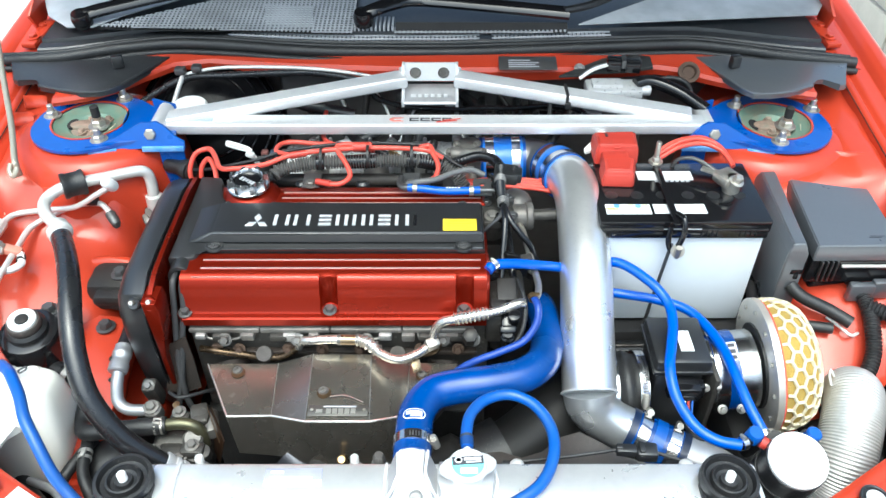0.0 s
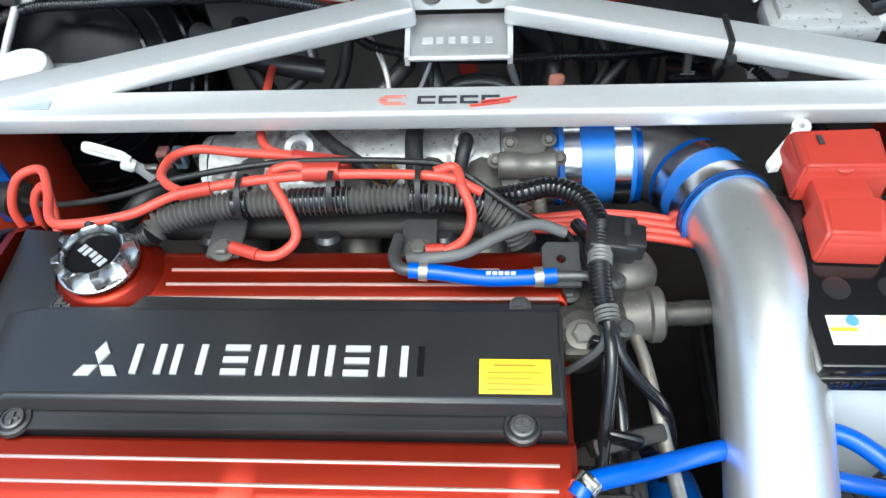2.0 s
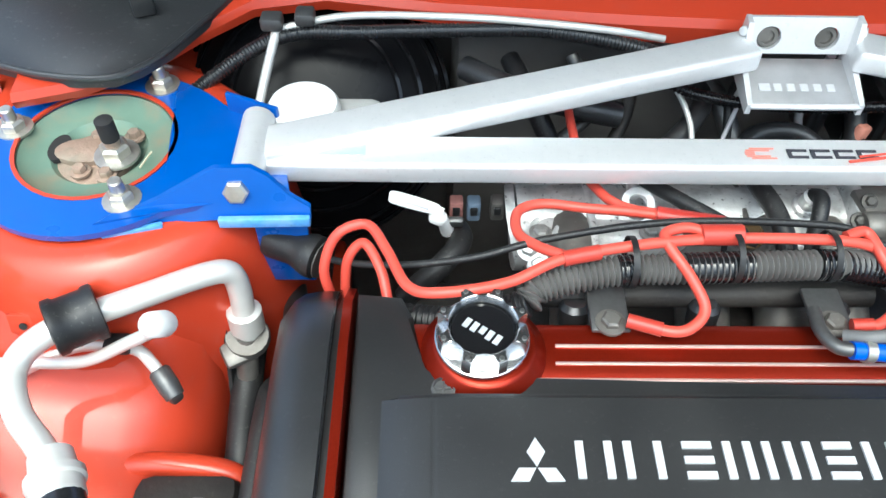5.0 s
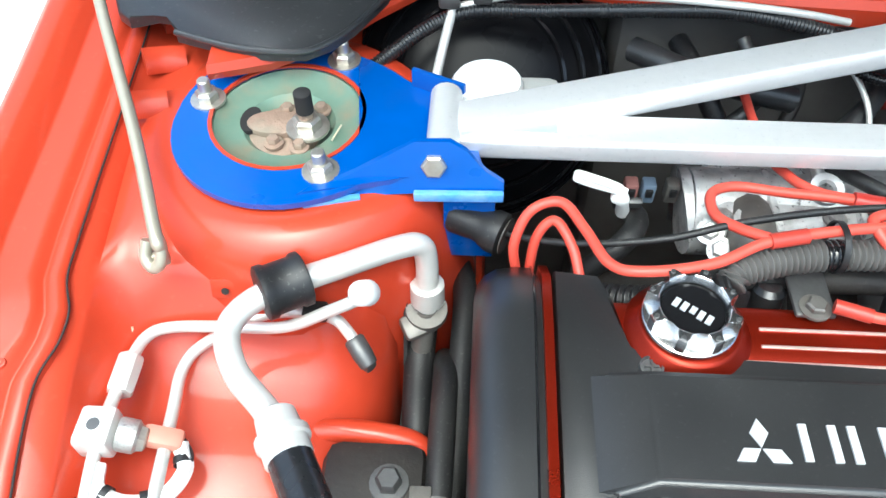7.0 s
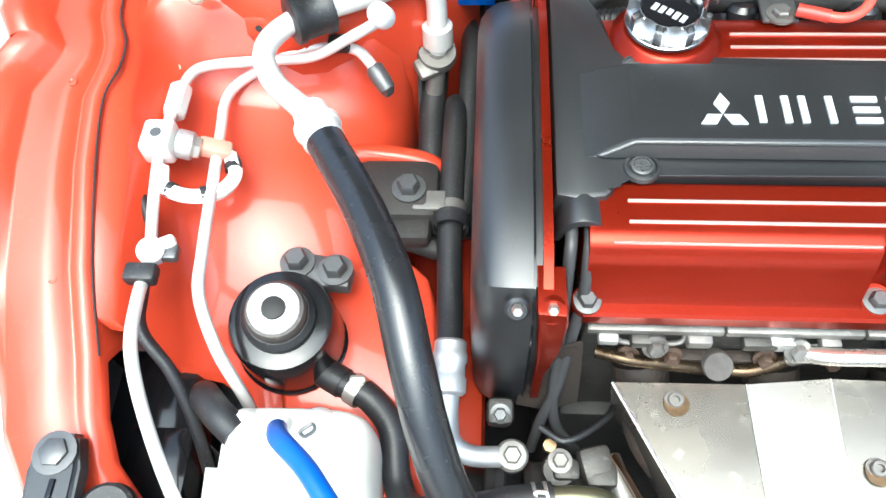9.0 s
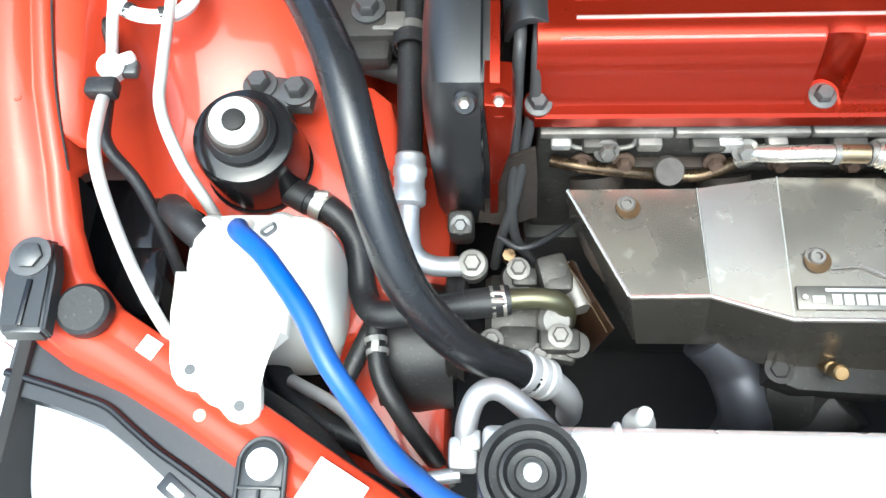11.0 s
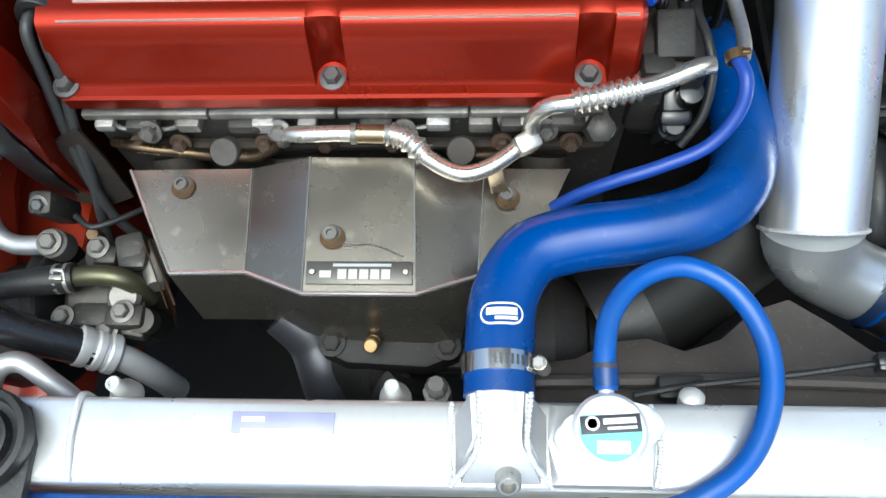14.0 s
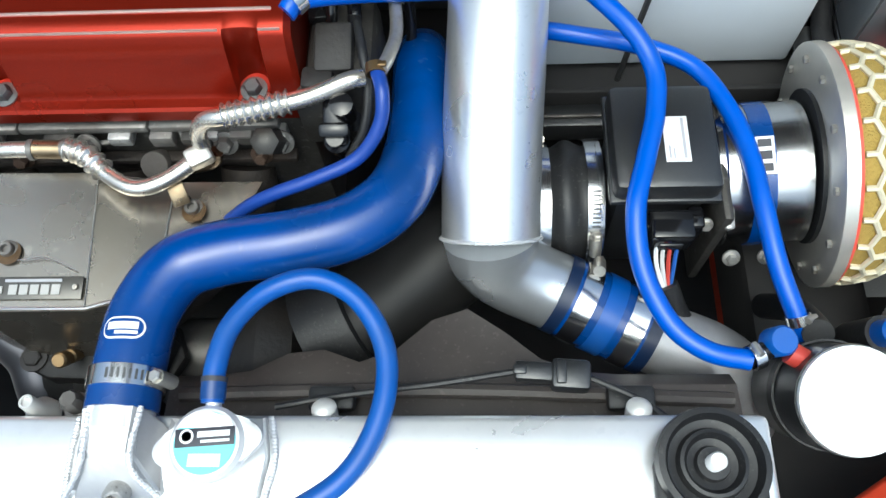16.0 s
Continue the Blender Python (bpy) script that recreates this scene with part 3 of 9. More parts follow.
        part("drain_plug", lathe([(0.0045, -0.002), (0.0045, 0.002), (0.0035, 0.003), (0, 0.003)], (s * -0.655, 0.915, 0.79), (0.5, -0.6, 0.6), 14), GOLD, car)
    else:
        for y0 in (1.235, 1.18, 1.125, 1.07, 1.0):
            part("pressed_rib", tube([(0.60, y0 + 0.012, 0.832), (0.62, y0 + 0.006, 0.8345), (0.645, y0 - 0.008, 0.842)], 0.006, 8, 6, flat=0.5), PAINT, car)
# firewall, with its painted ledge
EDGE = [(-0.62, 1.09), (-0.574, 1.105), (-0.53, 1.135), (-0.50, 1.172), (-0.46, 1.212), (-0.40, 1.225), (-0.30, 1.205), (-0.15, 1.185), (0.0, 1.173), (0.15, 1.178), (0.30, 1.19), (0.36, 1.20), (0.40, 1.19), (0.44, 1.165), (0.50, 1.135), (0.56, 1.12), (0.60, 1.11)]
fw = [[(x, y + 0.003, 0.869), (x, y, 0.876 + 0.012 * math.exp(-(x / 0.35) ** 2)), (x, y + 0.004, 0.882 + 0.013 * math.exp(-(x / 0.35) ** 2)), (x, y + 0.03, 0.885 + 0.014 * math.exp(-(x / 0.35) ** 2)), (x, 1.31, 0.887 + 0.014 * math.exp(-(x / 0.35) ** 2))] for x, y in EDGE]
part("firewall_ledge", sheet(fw, 0.002), PAINT, car)
part("firewall", merge(span(-0.56, 0.56, 1.30, 1.32, 0.25, 0.885, 0.003), span(-0.29, 0.37, 1.238, 1.302, 0.25, 0.872, 0.02)), PADS, car, "black sound-deadened firewall")
part("front_crossmember", span(-0.45, 0.45, 0.375, 0.40, 0.60, 0.715, 0.006), PLASTIC, car)
# raised bonnet, out of view, propped on its stay
bn = [[(x * (1 - 0.12 * k), 1.40 - 0.62 * k, 1.0 + 0.86 * k + 0.02 * math.cos(x * 2)) for x in np.linspace(-0.72, 0.72, 9)] for k in np.linspace(0, 1, 7)]
part("bonnet", sheet(bn, 0.012), PAINT, car)
part("bonnet_liner", sheet([[(x * 0.96, y - 0.02, z - 0.01) for x, y, z in row] for row in bn], 0.004), LINER, car, "dark fibre bonnet liner")
part("undertray", span(-0.64, 0.62, 0.30, 1.32, 0.24, 0.25, 0), UNDER, car, "black plastic undertray below the engine")

TRIM_IN = [(-0.70, 0.588), (-0.662, 0.566), (-0.627, 0.544), (-0.585, 0.518), (-0.552, 0.497), (-0.519, 0.475), (-0.46, 0.436), (-0.40, 0.396)]
TRIM_MID = [(-0.70, 0.543), (-0.662, 0.533), (-0.625, 0.522), (-0.604, 0.507), (-0.584, 0.493), (-0.55, 0.473), (-0.518, 0.452), (-0.46, 0.413), (-0.40, 0.373)]
TRIM_OUT = [(-0.70, 0.530), (-0.659, 0.520), (-0.625, 0.509), (-0.601, 0.494), (-0.578, 0.477), (-0.539, 0.450), (-0.46, 0.398), (-0.40, 0.358)]
for s in (1, -1):
    hl = thing("headlamp", "pale clear-lensed headlamp with black plastic trim", "headlamp", (s * -0.60, 0.46, 0.65), "headlamps")
    part("lens", sheet([[(s * x, y, z) for x, y, z in row] for row in ([(-0.72, 0.57, 0.70), (-0.66, 0.535, 0.708), (-0.57, 0.480, 0.706), (-0.48, 0.420, 0.702), (-0.40, 0.37, 0.698)], [(-0.75, 0.52, 0.675), (-0.69, 0.475, 0.680), (-0.60, 0.42, 0.676), (-0.50, 0.36, 0.672), (-0.42, 0.31, 0.668)], [(-0.79, 0.44, 0.60), (-0.73, 0.38, 0.60), (-0.64, 0.32, 0.60), (-0.54, 0.27, 0.60), (-0.45, 0.22, 0.60)], [(-0.80, 0.42, 0.50), (-0.74, 0.36, 0.50), (-0.65, 0.30, 0.50), (-0.55, 0.25, 0.50), (-0.46, 0.20, 0.50)])], 0.003), LENS, hl)
    def trim_row(line, z, dy=0.0):
        return [(s * x, float(np.interp(x, [p[0] for p in line], [p[1] for p in line])) + dy, z) for x in np.linspace(-0.70, -0.41, 16)]

    part("trim_gutter", sheet([trim_row(TRIM_IN, 0.7130, 0.012), trim_row(TRIM_IN, 0.7135), trim_row(TRIM_MID, 0.7150)], 0.003), PLASTIC, hl, "grey-black plastic gutter beside the rail")
    part("trim_groove", tube(trim_row(TRIM_MID, 0.7165), 0.0032, 10, 4), PLASTIC_G, hl)
    part("trim_lip", sheet([trim_row(TRIM_MID, 0.7165), trim_row(TRIM_OUT, 0.7170), trim_row(TRIM_OUT, 0.7090, -0.002)], 0.0025), PLASTIC, hl)
    tab = part("trim_tab", box((s * -0.566, 0.4665, 0.7160), (0.026, 0.013, 0.004), 0.0015, pose(0, 0, 0, 0, 0, s * -36)), PLASTIC, hl)
    part("tab_hole", box((s * -0.566, 0.4665, 0.7175), (0.013, 0.005, 0.0025), 0.001, pose(0, 0, 0, 0, 0, s * -36)), LENS, tab)

# ---- bonnet stay ----
st = thing("bonnet_stay", "thin grey steel bonnet stay hooked into the apron", "rod", (-0.615, 0.934, 0.86))
part("rod", tube([(-0.613, 0.93, 0.866), (-0.617, 0.938, 0.872), (-0.649, 1.013, 0.885), (-0.70, 1.12, 0.905), (-0.745, 1.22, 0.93)], 0.0045, 10), ROD, st)
part("hook", tube([(-0.617, 0.938, 0.872), (-0.613, 0.931, 0.866), (-0.614, 0.925, 0.857), (-0.620, 0.924, 0.852), (-0.625, 0.929, 0.857), (-0.623, 0.936, 0.866)], 0.0042, 10), ROD, st)
part("clip", box((-0.618, 0.933, 0.852), (0.012, 0.008, 0.012), 0.002, pose(0, 0, 0, 0, 0, 20)), ROD, st)

# ---- cowl, seal, wipers, windscreen ----
cowl = thing("cowl_panel", "weathered black plastic cowl panel below the windscreen", "cowl", (0, 1.2, 0.9))
SEAL = [(-0.765, 1.219, 0.885), (-0.655, 1.220, 0.891), (-0.57, 1.241, 0.896), (-0.475, 1.259, 0.898), (-0.376, 1.252, 0.899), (-0.275, 1.236, 0.899), (-0.177, 1.226, 0.899), (0.0, 1.224, 0.899), (0.112, 1.231, 0.899), (0.308, 1.247, 0.899), (0.408, 1.256, 0.898), (0.455, 1.254, 0.897), (0.525, 1.239, 0.895), (0.589, 1.224, 0.892), (0.70, 1.212, 0.885)]


def seal_y(x):
    return float(np.interp(x, [p[0] for p in SEAL], [p[1] for p in SEAL]))


def cowl_row(dy, z, far=None):
    """One line of the cowl tray along x: dy behind the seal, or at the depth far."""
    return [(x, seal_y(x) + dy if far is None else far, z - 0.012 * (abs(x) / 0.7) ** 2) for x in np.linspace(-0.69, 0.65, 31)]


part("tray", sheet([cowl_row(0.004, 0.899), cowl_row(0.007, 0.913), cowl_row(0.010, 0.9155), cowl_row(0.026, 0.917), cowl_row(0.028, 0.9135), cowl_row(0.031, 0.9135), cowl_row(0.033, 0.921), cowl_row(0, 0.931, 1.40), cowl_row(0, 0.95, 1.50)], 0.003), COWL, cowl, sharp=25)
part("seal", tube(SEAL, 0.0105, 12), RUBBER, cowl, "rubber cowl seal")
part("seal_lip", tube([(x, y - 0.013, z - 0.009) for x, y, z in SEAL], 0.0055, 10), RUBBER, cowl)
part("rear_lip", tube([(x * 0.985, y + 0.004, z + 0.0095) for x, y, z in SEAL], 0.0038, 10), RUBBER, cowl)


def front_y(x):
    return 1.243 + 0.052 * max(0.0, abs(x + 0.02) - 0.15) ** 1.0


for gx0, gx1, gy1, slant in ((-0.60, -0.155, 1.40, 2.0), (-0.081, 0.212, 1.262, 0.0)):
    well = bmesh.new()
    f4 = [well.verts.new(v) for v in ((gx0, front_y(gx0), 0.9225), (gx1, front_y(gx1), 0.9225), (gx1, gy1, 0.936), (gx0 + slant * (gy1 - 1.262), gy1, 0.936))]
    well.faces.new(f4)
    part("grille_well", well, UNDER, cowl)
    gb = bmesh.new()

    def bar(x0, y0, x1, y1):
        z0, z1 = 0.927 + 0.10 * (y0 - 1.25), 0.927 + 0.10 * (y1 - 1.25)
        o = (0.0016, 0.0) if abs(x1 - x0) < abs(y1 - y0) else (0.0, 0.0016)
        vs = [gb.verts.new(v) for v in ((x0 - o[0], y0 - o[1], z0), (x1 + o[0], y1 - o[1], z1), (x1 + o[0], y1 + o[1], z1), (x0 - o[0], y0 + o[1], z0))] if o[1] else [gb.verts.new(v) for v in ((x0 - o[0], y0, z0), (x0 + o[0], y0, z0), (x1 + o[0], y1, z1), (x1 - o[0], y1, z1))]
        lo_ = [gb.verts.new(v.co - Vector((0, 0, 0.0014))) for v in vs]
        gb.faces.new(vs)
        for q in range(4):
            gb.faces.new((vs[q], lo_[q], lo_[(q + 1) % 4], vs[(q + 1) % 4]))

    k = 0
    while gx0 + 0.0074 * k <= gx1:
        x = gx0 + 0.0074 * k
        y1 = gy1 if slant == 0 else min(gy1, 1.262 + (x - gx0) / slant)
        if y1 > front_y(x) + 0.003:
            bar(x, front_y(x), x, y1)
        k += 1
    y = 1.246
    while y <= gy1:
        xa = gx0 + (slant * (y - 1.262) if slant and y > 1.262 else 0)
        xs_ = [x for x in np.linspace(xa, gx1, 60) if front_y(x) <= y]
        if len(xs_) > 1:
            bar(xs_[0], y, xs_[-1], y)
        y += 0.0080
    part("grille", gb, COWL_L, cowl, "square-mesh air intake grille")
for x0, x1 in ((-0.365, 0.06), (0.087, 0.286)):
    sl = bmesh.new()
    for k in range(int((x1 - x0) / 0.0072)):
        xl = x0 + 0.0072 * k
        sl = merge(sl, span(xl, xl + 0.0040, seal_y(xl) + 0.0105, seal_y(xl) + 0.0215, 0.912, 0.919 - 0.012 * (abs(xl) / 0.7) ** 2, 0))
    sl = merge(sl, *[tube([(x, seal_y(x) + o, 0.9185 - 0.012 * (abs(x) / 0.7) ** 2) for x in np.linspace(x0 - 0.004, x1 + 0.002, 9)], 0.0016, 6, 3) for o in (0.0095, 0.0225)])
    part("louvre", sl, COWL_L, cowl)
WING_L = [(-0.745, 1.235), (-0.729, 1.205), (-0.704, 1.150), (-0.692, 1.140), (-0.672, 1.148), (-0.660, 1.146), (-0.650, 1.124), (-0.606, 1.109), (-0.575, 1.104), (-0.546, 1.105), (-0.528, 1.118), (-0.512, 1.139), (-0.489, 1.186), (-0.468, 1.23), (-0.58, 1.24), (-0.68, 1.24)]
WING_R = [(0.695, 1.225), (0.674, 1.186), (0.652, 1.130), (0.640, 1.126), (0.622, 1.148), (0.610, 1.148), (0.595, 1.124), (0.553, 1.105), (0.520, 1.098), (0.495, 1.099), (0.482, 1.112), (0.471, 1.133), (0.450, 1.182), (0.431, 1.23), (0.55, 1.238), (0.64, 1.232)]
for wing, cx_ in ((WING_L, -0.540), (WING_R[::-1], 0.485)):
    # right cover takes the sky-greyed plastic for the brighter light on that side
    skin = COWL if wing is WING_L else SKY_GREYED
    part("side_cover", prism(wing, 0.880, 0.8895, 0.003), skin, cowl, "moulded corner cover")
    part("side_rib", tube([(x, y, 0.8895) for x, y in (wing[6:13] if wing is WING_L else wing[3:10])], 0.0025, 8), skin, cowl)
    part("clip", box((cx_, 1.185, 0.902), (0.018, 0.012, 0.022), 0.003, pose(0, 0, 0, 0, 0, 20)), PLASTIC, cowl)
part("grille_patch", sheet([[(-0.306, 1.271, 0.9275), (-0.223, 1.266, 0.9275)], [(-0.318, 1.341, 0.935), (-0.232, 1.334, 0.935)]], 0.002), FADED, cowl, "closed pale square of the grille")
for k in range(10):
    part("grille_fin", span(-0.153 + 0.0072 * k, -0.1495 + 0.0072 * k, 1.258, 1.30, 0.922, 0.930, 0), COWL_L, cowl)
part("faded_panel", sheet([[(xa + (xb - xa) * k / 8, ya + (yb - ya) * k / 8, za) for k in range(9)] for xa, ya, xb, yb, za in ((0.232, 1.262, 0.655, 1.302, 0.933), (0.30, 1.305, 0.675, 1.335, 0.938), (0.41, 1.375, 0.70, 1.385, 0.944), (0.50, 1.44, 0.71, 1.45, 0.953))], 0.002), FADED, cowl, "sun-faded cowl end, paled further for reflected sky")
part("faded_panel", sheet([[(xa + (xb - xa) * k / 6, y, z) for k in range(7)] for xa, xb, y, z in ((-0.645, -0.60, 1.262, 0.928), (-0.69, -0.56, 1.30, 0.932), (-0.725, -0.44, 1.375, 0.942), (-0.73, -0.36, 1.44, 0.95))], 0.002), FADED, cowl, "sun-faded cowl end, paled further for reflected sky")
solo("windscreen", sheet([[(x, y, z) for x in np.linspace(-0.66, 0.66, 13)] for y, z in ((1.43, 0.955), (1.65, 1.07), (1.95, 1.22))], 0.005), GLASS, "dark raked windscreen glass above the cowl", "windscreen")
for pts, blade in (([(-0.135, 1.262, 0.95), (-0.115, 1.270, 0.956), (-0.085, 1.290, 0.958), (-0.05, 1.305, 0.958), (0.016, 1.297, 0.957), (0.12, 1.278, 0.955), (0.215, 1.262, 0.952)], [(0.205, 1.262, 0.957), (0.25, 1.278, 0.96), (0.30, 1.318, 0.962), (0.365, 1.375, 0.968), (0.45, 1.45, 0.985)]),
                   ([(-0.618, 1.268, 0.945), (-0.585, 1.283, 0.95), (-0.50, 1.322, 0.957), (-0.40, 1.365, 0.963), (-0.25, 1.42, 0.985)], [(-0.44, 1.37, 0.965), (-0.35, 1.39, 0.972), (-0.22, 1.42, 0.985)])):
    w = thing("wiper", "black windscreen wiper arm resting on the cowl", "wiper", pts[0], "windscreen wipers")
    part("arm", tube(pts, 0.0125, 10, flat=0.6), WIPER, w)
    part("pivot_cap", lathe([(0.016, -0.018), (0.018, -0.004), (0.015, 0.006), (0, 0.008)], pts[0], (0, -0.2, 1), 20), WIPER, w)
    part("blade", tube(blade, 0.007, 8), RUBBER, w)
    part("blade_clip", box(blade[-2], (0.05, 0.012, 0.008), 0.002, pose(0, 0, 0, 0, 0, 30)), INK_G, w)

# ---- strut tower plates, struts and brace ----
def strut_top(cx, cy, z, s):
    pl = thing("strut_brace_plate", "blue painted steel brace plate bolted onto the strut tower", "bracket", (cx, cy, z), "strut brace plates")
    ring = bmesh.new()
    n = 48
    oi, oo, ti, to = [], [], [], []
    for k in range(n):
        a = 2 * math.pi * k / n
        ca, sa = math.cos(a), math.sin(a)
        ro = 0.084 + (0.02 * max(0, ca * s) ** 4) + 0.008 * max(0, -sa)
        for lst, r, zz in ((oi, 0.059, z), (oo, ro, z), (ti, 0.059, z + 0.005), (to, ro, z + 0.005)):
            lst.append(ring.verts.new((cx + r * ca, cy + r * sa, zz)))
    for k in range(n):
        j = (k + 1) % n
        ring.faces.new((ti[k], to[k], to[j], ti[j]))
        ring.faces.new((oi[j], oo[j], oo[k], oi[k]))
        ring.faces.new((to[k], oo[k], oo[j], to[j]))
        ring.faces.new((ti[j], oi[j], oi[k], ti[k]))
    part("ring_plate", ring, BLUE_P, pl)
    # arm to the bar, with upstanding flanges
    arm = [(cx + s * dx, cy + dy) for dx, dy in ((0.045, 0.070), (0.062, 0.063), (0.095, 0.035), (0.133, 0.018), (0.150, -0.058), (0.10, -0.060), (0.02, -0.082), (0.06, -0.04))]
    part("arm", prism(arm if s == 1 else arm[::-1], z + 0.001, z + 0.006, 0.001), BLUE_P, pl)
    fl = bmesh.new()
    a = [(cx + s * dx, cy + dy, h) for dx, dy, h in ((0.02, -0.080, 0.001), (0.059, -0.062, 0.009), (0.10, -0.052, 0.030), (0.125, -0.053, 0.032), (0.136, -0.055, 0.026), (0.150, -0.058, 0.010), (0.163, -0.061, 0.002), (0.163, -0.064, -0.008), (0.10, -0.066, -0.006), (0.063, -0.071, -0.005), (0.014, -0.086, -0.005))]
    v0 = [fl.verts.new((x, y, z + h)) for x, y, h in a]
    v1 = [fl.verts.new((x, y + 0.004, z + h)) for x, y, h in a]
    fl.faces.new(v0)
    fl.faces.new(v1[::-1])
    for i in range(len(a)):
        j = (i + 1) % len(a)
        fl.faces.new((v0[i], v0[j], v1[j], v1[i]))
    part("front_flange", fl, BLUE_P, pl)
    part("drop_leg", span(cx + s * 0.120, cx + s * 0.158, cy - 0.058, cy - 0.054, z - 0.085, z - 0.004, 0.001), BLUE_P, pl)
    for (xa, ya), (xb, yb) in (((0.024, -0.0835), (0.063, -0.0735)), ((0.10, -0.0685), (0.163, -0.0665))):
        part("scuffed_edge", flat_strip((cx + s * xa, cy + ya, z - 0.005), (cx + s * xb, cy + yb, z - 0.006), 0.005, 0.008, 0.001), PALEBLUE, pl, "paint scuffed pale along the flange edge")
    part("rear_flange", box((cx + s * 0.112, cy + 0.029, z + 0.012), (0.045, 0.004, 0.020), 0.001, pose(0, 0, 0, 0, 0, -s * 24)), BLUE_P, pl)
    add_bolt(pl, (cx + s * 0.114, cy - 0.056, z + 0.014), (0, -1, 0.3), 0.009, 0.007, ZINC, name="pivot_bolt")
    part("spacer", tube([(cx + s * 0.119, cy - 0.044, z + 0.015), (cx + s * 0.119, cy + 0.016, z + 0.015)], 0.012, 16, 2), ALU_BR, pl)
    for dx, dy in ((-0.064, 0.014), (0.034, 0.066), (0.034, -0.058)) if s == 1 else ((-0.072, 0.035), (0.050, 0.046), (0.012, -0.064)):
        add_bolt(pl, (cx + s * dx, cy + dy, z + 0.005), (0, 0, 1), 0.009, 0.009, ZINC, stud=0.010, name="stud_nut")
    sm = thing("strut_mount", "green painted strut top mount with rusty centre nut", "suspension", (cx, cy, z - 0.02), "strut mounts")
    part("cup", lathe([(0.05, -0.025), (0.057, -0.012), (0.058, 0.002), (0.0555, 0.003), (0.05, -0.002), (0.035, -0.004), (0.028, -0.012), (0, -0.014)], (cx, cy, z), (0, 0, 1), 36), GREEN, sm)
    part("lip", lathe([(0.059, 0.004), (0.0595, 0.006), (0.0565, 0.006), (0.0565, 0.004), (0.059, 0.004)], (cx, cy, z), (0, 0, 1), 36), PAINT, sm)
    part("bearing", lathe([(0.028, -0.014), (0.027, -0.008), (0.02, -0.006), (0.0, -0.006)], (cx - 0.004, cy - 0.004, z), (0, 0, 1), 24), RUST_L, sm)
    part("slot", prism([(cx - 0.030 + 0.008 * math.cos(a), cy + 0.002 + 0.014 * math.sin(a)) for a in np.linspace(0, 2 * math.pi, 18, endpoint=False)], z - 0.006, z - 0.0025, 0), UNDER, sm)
    part("camber_plate", prism([(cx - 0.010 + 0.022 * math.cos(a), cy - 0.002 + 0.013 * math.sin(a)) for a in np.linspace(0, 2 * math.pi, 22, endpoint=False)], z - 0.006, z - 0.001, 0.0008), RUST_L, sm)
    part("washer", lathe([(0.0155, -0.002), (0.0155, 0.0005), (0.006, 0.0008)], (cx + 0.016, cy - 0.008, z), (0, 0, 1), 22), ZINC, sm)
    part("scribed_mark", tube([(cx + 0.036, cy - 0.022, z + 0.0005), (cx + 0.041, cy - 0.006, z + 0.0015)], 0.0008, 5, 2), GOLD, sm)
    part("hub_nut", hexbolt((cx + 0.016, cy - 0.008, z), (0, 0, 1), 0.011, 0.011, True, 0.0), ZINC, sm)
    part("damper_rod", lathe([(0.006, 0.0), (0.006, 0.024), (0.0062, 0.025), (0.0062, 0.036), (0.004, 0.037), (0, 0.037)], (cx + 0.016, cy - 0.008, z - 0.006), (0, 0, 1), 14), RUST_L, sm)
    part("rod_tip", lathe([(0.0066, 0.016), (0.0066, 0.033), (0.0045, 0.0345), (0, 0.0345)], (cx + 0.016, cy - 0.008, z), (0, 0, 1), 14), UNDER, sm)
    for dx, dy in ((0.022, 0.016), (-0.004, 0.014), (-0.008, -0.022), (0.012, -0.026)):
        part("small_nut", hexbolt((cx + dx, cy + dy, z - 0.004), (0, 0, 1), 0.005, 0.006), RUST_L, sm)


strut_top(-0.556, 1.066, 0.856, 1)
strut_top(0.533, 1.088, 0.842, -1)

brace = thing("strut_brace", "satin aluminium strut brace bar across the engine bay", "brace", (-0.02, 1.05, 0.86))


def flat_bar(p, q, w, h, bev=0.005):
    p, q = Vector(p), Vector(q)
    d = q - p
    x = d.normalized()
    y = (Vector((0, 1, 0)) - x * x.y).normalized()
    z = x.cross(y)
    m = Matrix((x, y, z)).transposed().to_4x4()
    return box((p + q) / 2, (d.length, w, h), bev, m, 3)


part("main_bar", flat_bar((-0.447, 1.049, 0.8625), (0.408, 1.053, 0.8605), 0.033, 0.019, 0.004), ALU_BR, brace)
part("diagonal_bar", flat_bar((-0.43, 1.052, 0.868), (-0.06, 1.145, 0.892), 0.033, 0.019, 0.004), ALU_BR, brace)
part("diagonal_bar", flat_bar((0.02, 1.145, 0.892), (0.39, 1.068, 0.866), 0.033, 0.019, 0.004), ALU_BR, brace)
ctr = part("centre_bracket", holed([(-0.063, -0.010), (0.021, -0.010), (0.021, 0.02), (-0.063, 0.02)], [(-0.045, 0.003, 0.0095), (0.001, 0.003, 0.0095)], 0.004, pose(0, 1.156, 0.893, 78)), ALU_BR, brace, "welded aluminium centre bracket with two holes")
for bx in (-0.045, 0.001):
    part("bolt_head", lathe([(0.0092, -0.010), (0.0092, -0.003), (0.0080, -0.0015), (0.0055, -0.0015), (0.005, -0.004), (0, -0.004)], (bx, 1.1553, 0.8960), (0, -0.978, 0.208), 24), CAST_D, ctr, "dull grey bolt head set into the hole")
